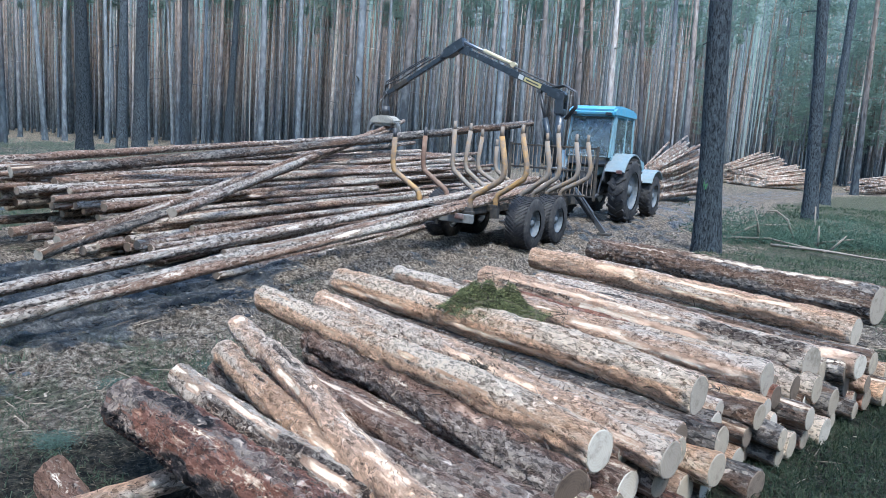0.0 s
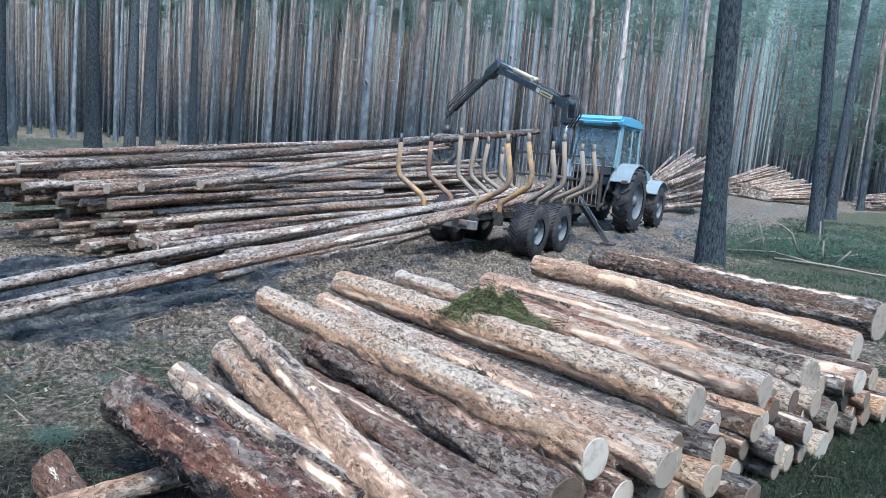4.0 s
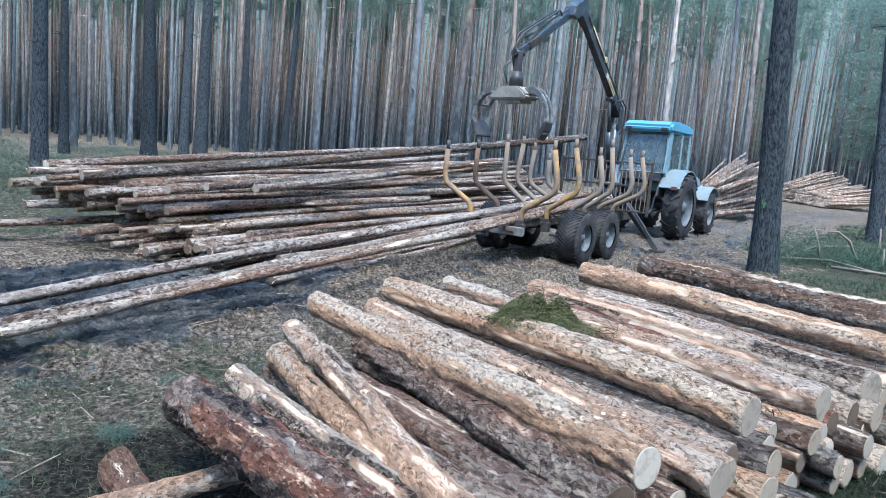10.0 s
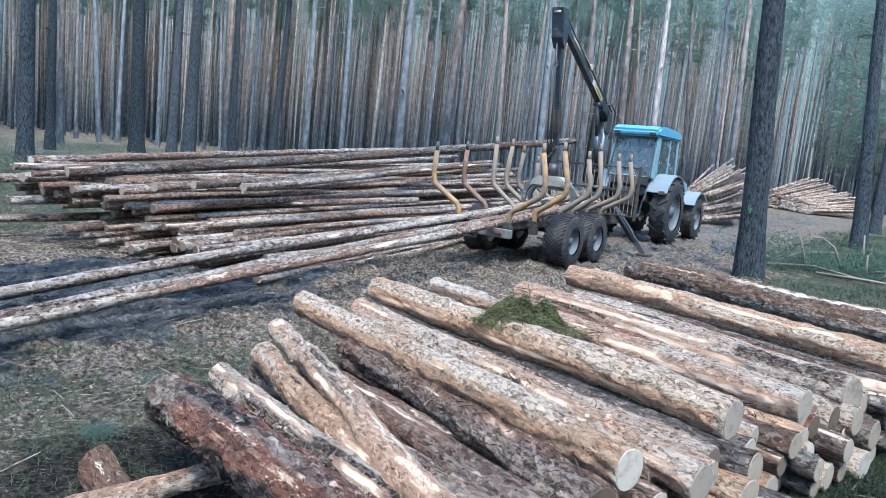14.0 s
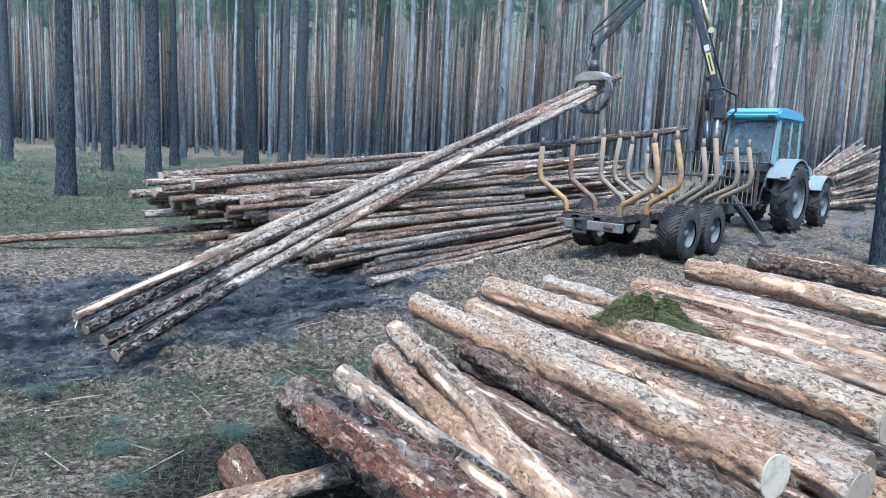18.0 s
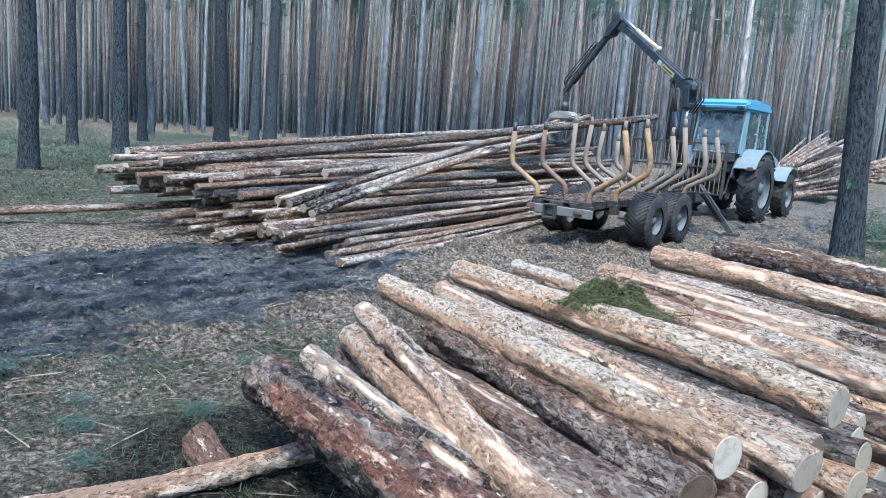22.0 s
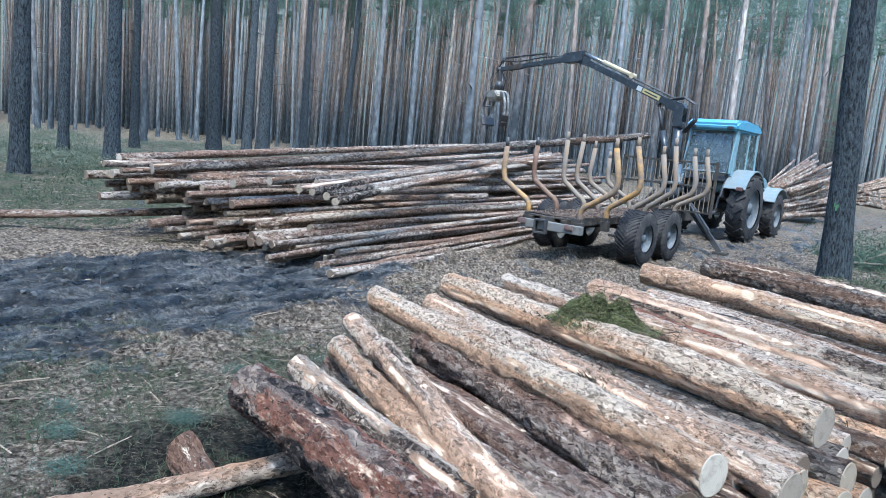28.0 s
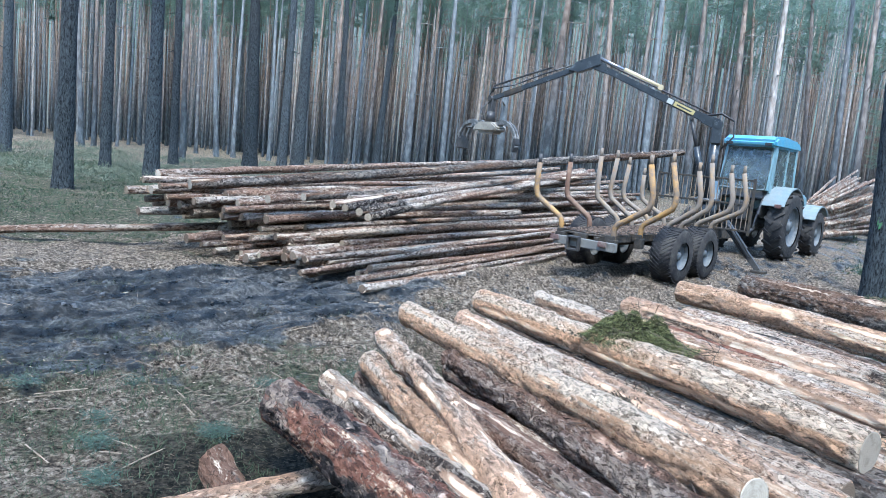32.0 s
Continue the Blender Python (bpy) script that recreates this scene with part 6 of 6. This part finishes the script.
def forest():
    rnd = random.Random(77)
    for x, y, r, lean in EDGE_PINES + ROAD_PINES:
        kind = rnd.randrange(5)
        base = (0.15, 0.13, 0.17, 0.115, 0.14)[kind]
        tree(x, y, KINDS[kind], 0.84 * r / base, rnd.uniform(0, 360), lean, 0, "tall pine with pinkish-brown upper bark at the wood's edge")
    placed = [(x, y) for x, y, _, _ in EDGE_PINES + ROAD_PINES]
    tries = 0
    while len(placed) < 300 and tries < 20000:
        tries += 1
        y = 44 + 40 * rnd.random() ** 0.7
        x = rnd.uniform(-1.15, 0.95) * y
        gap, side = road_gap(x, y)
        if gap < 4.5 + (2.0 if side > 0 else 0) or (13 < x < 38 and 44 < y < 68):
            continue
        if y < 58 and -0.75 * y < x < 0.36 * y:
            continue
        if y < 60 and side > 0 and rnd.random() < 0.6:
            continue
        if any((x - a) ** 2 + (y - b) ** 2 < 1.4 for a, b in placed):
            continue
        placed.append((x, y))
        if x > 0.32 * y and rnd.random() < 0.22:
            tree(x, y, rnd.choice(YOUNG), rnd.uniform(0.8, 1.3), rnd.uniform(0, 360), label="young pine with low green branches")
        else:
            tree(x, y, rnd.choice(KINDS), rnd.uniform(0.65, 1.15), rnd.uniform(0, 360), rnd.gauss(-0.6, 1.1), rnd.gauss(0, 0.8))
    # young pines with low boughs behind the farther heap
    for k in range(9):
        a, d = radians(56.5 + 10.5 * k / 9 + rnd.uniform(-0.4, 0.4)), rnd.uniform(72, 98)
        x, y = d * math.cos(a), d * math.sin(a)
        if road_gap(x, y)[0] < 4.5 or (20 < x < 31 and 46 < y < 63):
            continue
        tree(x, y, YOUNG[k % 2], rnd.uniform(1.0, 1.4), rnd.uniform(0, 360), 0, 0, "young pine with low green boughs behind the log heap", rnd.uniform(1.0, 1.3))
    # the woods beyond, too dense to count
    vs, fs = [], []
    for _ in range(3300):
        y = rnd.uniform(74, 148)
        x = rnd.uniform(-1.15, 1.0) * y
        if road_gap(x, y)[0] < 4 or (x > 0.38 * y and rnd.random() < 0.5):
            continue
        r = rnd.uniform(0.09, 0.2)
        lx, h = rnd.gauss(0.01, 0.015), 24
        b = len(vs)
        for z, k in ((0, 1.15), (12, 0.75), (h, 0.3)):
            for j in range(6):
                a = j * math.pi / 3
                vs.append((x + lx * z + r * k * math.cos(a), y + r * k * math.sin(a), z - 0.2))
        for q in (0, 6):
            for j in range(6):
                fs.append((b + q + j, b + q + (j + 1) % 6, b + q + 6 + (j + 1) % 6, b + q + 6 + j))
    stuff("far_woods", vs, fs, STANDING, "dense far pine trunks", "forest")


forest()


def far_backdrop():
    # the wall's own glow, tinted by height, stands in for forest haze
    m, nt, b = nodes_of("glowing_forest_haze", 1.0)
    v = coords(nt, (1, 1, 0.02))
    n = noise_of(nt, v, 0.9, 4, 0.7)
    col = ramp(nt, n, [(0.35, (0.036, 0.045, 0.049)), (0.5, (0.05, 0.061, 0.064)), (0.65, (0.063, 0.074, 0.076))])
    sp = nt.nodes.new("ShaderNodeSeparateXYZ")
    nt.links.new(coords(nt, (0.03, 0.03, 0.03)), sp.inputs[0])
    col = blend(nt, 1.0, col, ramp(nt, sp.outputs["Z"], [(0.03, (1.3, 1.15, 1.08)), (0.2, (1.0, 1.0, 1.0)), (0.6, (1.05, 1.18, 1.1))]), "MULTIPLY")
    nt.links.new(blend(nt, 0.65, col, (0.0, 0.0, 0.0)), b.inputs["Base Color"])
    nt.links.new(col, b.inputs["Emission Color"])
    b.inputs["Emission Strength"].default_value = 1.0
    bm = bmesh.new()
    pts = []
    # unseen rear half of the ring is added to hold back low sky light
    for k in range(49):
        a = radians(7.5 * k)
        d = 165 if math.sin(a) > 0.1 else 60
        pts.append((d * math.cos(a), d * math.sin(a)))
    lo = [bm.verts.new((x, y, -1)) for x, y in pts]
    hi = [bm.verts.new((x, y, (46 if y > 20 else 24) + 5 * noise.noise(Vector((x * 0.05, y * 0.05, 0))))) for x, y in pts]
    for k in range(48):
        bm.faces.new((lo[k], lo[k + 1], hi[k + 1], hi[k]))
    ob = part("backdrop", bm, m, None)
    tagged(ob, "backdrop of the far forest with haze painted in as glow", "forest", kind="structure")
    vs, fs = [], []
    rnd = random.Random(13)
    def tuft(c, n, wide, flat):
        for _ in range(n):
            o = Vector((rnd.gauss(0, wide), rnd.gauss(0, wide), rnd.gauss(0, wide * flat)))
            dd = Vector((rnd.gauss(0, 1), rnd.gauss(0, 1), rnd.gauss(0, 0.4))).normalized() * rnd.uniform(0.16, 0.32)
            s = dd.cross(Vector((rnd.gauss(0, 1), rnd.gauss(0, 1), 1))).normalized() * 0.05
            k = len(vs)
            vs.extend([c + o - s, c + o + s, c + o + dd])
            fs.append((k, k + 1, k + 2))

    for _ in range(21000):
        a = radians(rnd.uniform(40, 142))
        d = rnd.uniform(66, 158)
        c = Vector((d * math.cos(a), d * math.sin(a), rnd.uniform(10.5, 25) + 0.02 * (d - 66)))
        if noise.noise(c * 0.16) > -0.06:
            tuft(c, 17, 0.5, 0.4)
    # lower boughs in the open wood by the road
    for _ in range(5200):
        a = radians(rnd.uniform(44, 66))
        d = rnd.uniform(62, 120)
        c = Vector((d * math.cos(a), d * math.sin(a), rnd.uniform(5, 20)))
        if road_gap(c.x, c.y)[0] < 5 or noise.noise(Vector((c.x * 0.16, c.y * 0.16, c.z * 0.32))) < 0.08:
            continue
        tuft(c, 52, 0.8, 0.17)
    stuff("far_crowns", vs, fs, FAR_NEEDLES, "green crowns of the far pines", "foliage")


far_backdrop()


def brushwood():
    """Dead branches lying in the grass by the thick pine."""
    rnd = random.Random(8)
    t = thing("fallen_branch", "dead pine branches with green needles lying in the grass", "branch", pose(0, 0, 0))
    segs = [((6.82, 14.99, 0), (6.75, 15.0, 0.35), (6.6, 14.99, 0.74)), ((7.71, 15.24, 0), (7.47, 15.24, 0.5), (7.21, 15.24, 0.67), (7.0, 15.22, 0.66)),
            ((8.19, 15.64, 0), (8.28, 15.6, 0.4), (8.26, 15.64, 0.8)), ((7.79, 14.44, 0), (7.76, 14.44, 0.47)), ((7.86, 14.08, 0.02), (8.14, 14.08, 0.33)),
            ((5.98, 14.86, 0.06), (7.02, 15.01, 0.08), (7.36, 13.34, 0.06)), ((6.6, 14.0, 0.06), (7.36, 13.4, 0.08), (7.89, 12.88, 0.06), (8.9, 12.2, 0.05)), ((8.0, 15.0, 0.04), (8.6, 14.6, 0.22)), ((6.3, 15.3, 0.05), (6.9, 15.5, 0.3), (7.9, 15.9, 0.35))]
    for sgm in segs:
        part("branch", piped(sgm, [0.03 - 0.016 * k / (len(sgm) - 1) for k in range(len(sgm))], 7), STICKS, t)
    vs, fs = [], []
    for _ in range(9000):
        k = rnd.random()
        c = Vector((5.6 + 4.6 * k, 15.4 - 0.5 * k + rnd.gauss(0, 0.6), 0.02 + 0.5 * rnd.random() ** 1.8 * (0.3 + abs(math.sin(7 * k)))))
        d = Vector((rnd.gauss(0, 1), rnd.gauss(0, 1), rnd.gauss(0.2, 0.6)))
        wedge(vs, fs, c, d, rnd.uniform(0.06, 0.18), rnd.uniform(0.006, 0.014), 0.006, Vector((rnd.gauss(0, 0.4), rnd.gauss(0, 0.4), 1)).normalized())
    me = bpy.data.meshes.new("needles")
    me.from_pydata([tuple(v) for v in vs], [], fs)
    me.materials.append(BRUSH)
    ob = new("needles", me)
    ob.parent = t


brushwood()


def sprigs():
    """Bluish green pine sprigs dropped near the stack's foot."""
    rnd = random.Random(18)
    vs, fs = [], []
    for x, y, n in ((-1.9, 3.35, 90), (-2.35, 2.95, 60), (-1.75, 3.75, 70), (-2.6, 3.3, 50), (-2.1, 2.65, 60), (-2.9, 4.0, 40), (-1.5, 4.6, 50), (-3.3, 3.5, 40), (-2.0, 4.2, 50)):
        for _ in range(n * 6):
            c = Vector((x + rnd.gauss(0, 0.055), y + rnd.gauss(0, 0.045), ground_z(x, y) + 0.01 + 0.06 * rnd.random()))
            d = Vector((rnd.gauss(0, 1), rnd.gauss(0, 1), rnd.gauss(0.3, 0.4)))
            wedge(vs, fs, c, d, rnd.uniform(0.015, 0.04), rnd.uniform(0.0015, 0.003), 0.003, Vector((0, 0, 1)))
    stuff("pine_sprigs", vs, fs, SPRIG, "bluish green pine sprigs dropped on the ground", "pine sprigs")


sprigs()

# ---- the logs that the crane moves ----
LIFTED = "logs lifted by the crane"
FIRST = [log_thing((0, 0, 0), (0, 0, 11.5), 0.058, 0.046, LONG_BARK if k != 2 else DARK_BARK, CUT, "tree-length pine log held by the grapple and laid on the stack", LIFTED, 500 + k, sides=14, rings=34, knots=16, bend=0.05) for k in range(3)]
SECOND = [log_thing((0, 0, 0), (0, 0, 12.4), 0.048, 0.064, LONG_BARK, CUT_MID, "tree-length pine log lifted from the trailer bed to the stack", LIFTED, 520 + k, sides=14, rings=36, knots=18, bend=0.06) for k in range(4)]

for ob in SECOND:
    paint_wear(ob, 12.4, ((), (), [(0, 200, -1, 0.11)]), 5)
for k, ob in enumerate(FIRST + SECOND):
    loose_flakes(ob, 200, 540 + k, 2.0, FLAKES, 0.9)


def smooth_at(t, keys):
    """A value between keyed ones, eased with a cubic through its neighbours."""
    ts = [k[0] for k in keys]
    if t <= ts[0]:
        return np.array(keys[0][1:], float)
    if t >= ts[-1]:
        return np.array(keys[-1][1:], float)
    i = max(j for j in range(len(ts)) if ts[j] <= t)
    p = [np.array(keys[max(0, min(len(ts) - 1, j))][1:], float) for j in (i - 1, i, i + 1, i + 2)]
    q = [ts[max(0, min(len(ts) - 1, j))] for j in (i - 1, i, i + 1, i + 2)]
    h = q[2] - q[1]
    u = (t - q[1]) / h
    m1 = (p[2] - p[0]) / max(1e-6, q[2] - q[0]) * h
    m2 = (p[3] - p[1]) / max(1e-6, q[3] - q[1]) * h
    return (2 * u ** 3 - 3 * u ** 2 + 1) * p[1] + (u ** 3 - 2 * u ** 2 + u) * m1 + (-2 * u ** 3 + 3 * u ** 2) * p[2] + (u ** 3 - u ** 2) * m2


def motions():
    # seconds, slew, boom and jib angles in degrees
    swing = [
        (0, -87.5, 21.6, -28.2),
        (0.5, -84.8, 21.6, -26.5),
        (1, -81.5, 21.8, -26.5),
        (1.5, -75.5, 21.4, -26.6),
        (2, -68.9, 21.7, -26.3),
        (2.5, -65.8, 20.9, -25.7),
        (4.5, -62.8, 17.6, -29.2),
        (5, -62.5, 19.5, -26.3),
        (5.5, -66.3, 22.3, -23.8),
        (6, -77.8, 24.7, -21.1),
        (6.5, -92.9, 26.6, -19.2),
        (7, -109.0, 30.0, -19.5),
        (7.5, -134.0, 28.8, -17.5),
        (8, -156.0, 30.0, -18.0),
        (8.5, -170.5, 30.0, -16.5),
        (9, -181.4, 28.7, -17.1),
        (9.5, -181.5, 32.7, -19.4),
        (10, -180.7, 33.6, -28.7),
        (10.5, -179.3, 36.9, -40.6),
        (11, -179.3, 38.5, -52.9),
        (11.5, -177.6, 38.4, -67.7),
        (12, -178.2, 36.7, -77.1),
        (12.5, -178.2, 36.6, -84.5),
        (13, -178.3, 35.6, -92.5),
        (13.5, -180.0, 31.5, -95.8),
        (14, -178.2, 30.1, -100.1),
        (14.5, -178.9, 30.6, -98.3),
        (16.5, -166.6, 56.8, -83.0),
        (17, -157.0, 65.0, -70.0),
        (17.5, -140.0, 72.4, -58.4),
        (18, -117.0, 71.0, -47.2),
        (18.5, -99.0, 63.0, -30.5),
        (19, -95.5, 54.7, -25.2),
        (19.5, -92.4, 45.1, -33.6),
        (20, -92.7, 41.9, -41.9),
        (20.5, -86.5, 39.3, -39.7),
        (21, -81.4, 37.3, -42.9),
        (21.5, -75.1, 36.4, -43.7),
        (22, -66.9, 32.3, -40.1),
        (22.5, -64.3, 29.6, -32.1),
        (23, -67.4, 26.6, -28.4),
        (23.5, -68.9, 23.0, -21.2),
        (24, -67.3, 20.2, -15.9),
        (24.5, -65.4, 16.1, -17.7),
        (26.5, -64.7, 19.2, -10.7),
        (27, -64.9, 21.2, -9.2),
        (27.5, -70.0, 21.8, -7.6),
        (28, -85.2, 21.8, -6.2),
        (28.5, -98.0, 21.9, -6.7),
        (29, -109.2, 22.1, -9.2),
        (29.5, -112.5, 23.3, -8.1),
        (30, -112.6, 24.1, -8.2),
        (30.5, -112.4, 24.4, -11.8),
        (31, -112.8, 24.7, -15.8),
        (31.5, -112.0, 25.1, -18.6),
        (32, -111.9, 22.8, -22.1),
    ]
    # seconds, opening of the claws, turn of the grapple
    grip = [(0, -52, 88), (4.5, -52, 84), (5.2, 20, 82), (6, 40, 80), (7.5, 44, 60), (8, 42, 61), (8.6, 30, 68), (9, 26, 72), (10, 28, 76), (10.6, 36, 80), (12, 38, 84), (13, 30, 90), (14, -30, 90), (16, -48, 92), (19, -48, 80), (21, -48, 82), (24.5, -48, 84), (25.6, -12, 86), (26.5, -2, 88), (27.0, 6, 84), (27.5, 12, 74), (28, 14, 56), (28.8, 22, 52), (29.3, 40, 66), (30.0, 66, 92), (30.6, 56, 84), (31.2, 58, 84), (32, 54, 84)]
    times = [round(0.25 * k, 2) for k in range(129)]
    parts = {o.name.split(".")[0]: o for o in CRANE.children}
    claws = [o for o in parts["grapple"].children if o.name.startswith("claw")]
    rows = {k: [] for k in ("slewing_column", "boom", "jib", "grapple", "jib_cylinder_barrel", "jib_cylinder_rod", "boom_cylinder_barrel", "boom_cylinder_rod")}
    open_rows = ([], [])
    tips = {}
    for t in times:
        psi, a, b = smooth_at(t, swing)
        op, turn = smooth_at(t, grip)
        yaw = pose(0, 0, 0, 0, 0, -psi)
        rows["slewing_column"].append((t, yaw))
        mb = yaw @ pose(0, 0, PIVOT_Z, a, 0, 0)
        rows["boom"].append((t, mb))
        elbow = mb @ Vector((0, L_BOOM, 0))
        mj = Matrix.Translation(elbow) @ yaw @ pose(0, 0, 0, b, 0, 0)
        rows["jib"].append((t, mj))
        tip = mj @ Vector((0, L_JIB, 0))
        rows["grapple"].append((t, Matrix.Translation(tip) @ pose(0, 0, 0, 0, 0, turn)))
        tips[t] = CRANE_AT @ tip
        for s, lst in zip((-1, 1), open_rows):
            lst.append((t, pose(0, 0.22 * s, -0.64, s * op * 0.75, 0, 0)))
        for key, base, end in (("jib_cylinder", mb @ Vector((0, 1.32, 0.16)), mj @ Vector((0, -0.12, 0.1))), ("boom_cylinder", yaw @ Vector((0, 0.13, 1.62)), mb @ Vector((0, 0.5, -0.1)))):
            rows[key + "_barrel"].append((t, aim(base, end)))
            rows[key + "_rod"].append((t, aim(end, base)))
    for k, v in rows.items():
        walk(parts[k], v)
    for cl, lst in zip(claws, open_rows):
        walk(cl, lst)
    # the first load: butts (seconds, x, y, z), the thin ends carried by the grapple until it lets go
    first = ([(0, -2.77, 7.06, 0.8), (2.5, -2.95, 7.9, 0.92), (4.5, -3.1, 8.7, 1.0)],
             [(0, -4.23, 7.5, 0.35), (2.5, -4.2, 8.1, 0.62), (4.5, -4.2, 8.5, 0.9)],
             [(0, -3.82, 6.5, 0.35), (2.5, -3.8, 7.7, 0.62), (4.5, -3.8, 8.8, 0.93)])
    for k, (ob, keys) in enumerate(zip(FIRST, first)):
        lst = []
        for t in [q for q in times if q <= 5.5] + [32.0]:
            tt = min(t, 5.5)
            butt = Vector(smooth_at(tt, keys))
            sink = max(0.0, min(1.0, (tt - 4.75) / 0.75))
            g = tips[min(tt, 4.75)] + Vector((0, 0, -0.25 * sink * sink * (3 - 2 * sink))) + Vector(((k - 1) * 0.15, 0, -0.86 + 0.07 * (k == 1)))
            lst.append((t, aim(butt, g)))
        walk(ob, lst)
    # the second load: on the trailer bed, lifted, dragged by its butts and laid on the stack
    rest = [((-3.85, 3.2, 0.07), (2.2, 14.0, 1.02)), ((-4.42, 3.96, 0.07), (1.75, 14.35, 1.02)), ((-3.95, 3.34, 0.06), (2.05, 14.25, 1.0)), ((-4.5, 4.1, 0.06), (1.58, 14.6, 1.0))]
    drag = [(14.5, -3.95, 3.5, 0.08), (16.5, -3.8, 3.95, 0.08), (17.5, -3.62, 4.22, 0.08), (18, -3.58, 4.3, 0.08), (18.5, -3.57, 4.6, 0.08), (19, -3.52, 5.1, 0.08), (19.5, -3.46, 5.65, 0.08), (20, -3.2, 5.8, 0.09), (20.5, -3.2, 6.6, 0.12), (21, -3.1, 7.25, 0.2), (21.5, -3.1, 7.5, 0.4), (22, -3.05, 7.6, 0.6), (23, -2.85, 7.65, 0.78), (24.5, -2.72, 7.7, 0.88)]
    side = [(0.34, -0.14), (0.1, 0.03), (-0.14, 0.16), (-0.5, 0.46)]
    for k, (ob, (p0, q0)) in enumerate(zip(SECOND, rest)):
        lst = []
        for t in [0.0] + [q for q in times if 14.0 <= q <= 25.75] + [32.0]:
            tt = min(t, 25.75)
            still = aim(p0, q0)
            if tt <= 14.75:
                lst.append((t, still))
                continue
            u = min(1.0, (tt - 14.75) / 1.5)
            u = u * u * (3 - 2 * u)
            spread = 1.0 if tt < 21 else 0.75
            butt = Vector(smooth_at(tt, drag)) + Vector((side[k][0] * spread, side[k][1] * spread, 0.02 * k))
            held = min(tt, 24.75)
            sink = max(0.0, min(1.0, (tt - 24.75) / 0.75))
            g = tips[held] + Vector((0, 0, -0.55 * sink * sink * (3 - 2 * sink))) + Vector(((k % 2) * 0.2 - 0.1, (k - 1.5) * 0.05, -0.92 + 0.15 * (k // 2)))
            butt, g = Vector(p0).lerp(butt, u), Vector(q0).lerp(g, u)
            lst.append((t, aim(butt, g)))
        walk(ob, lst)


motions()
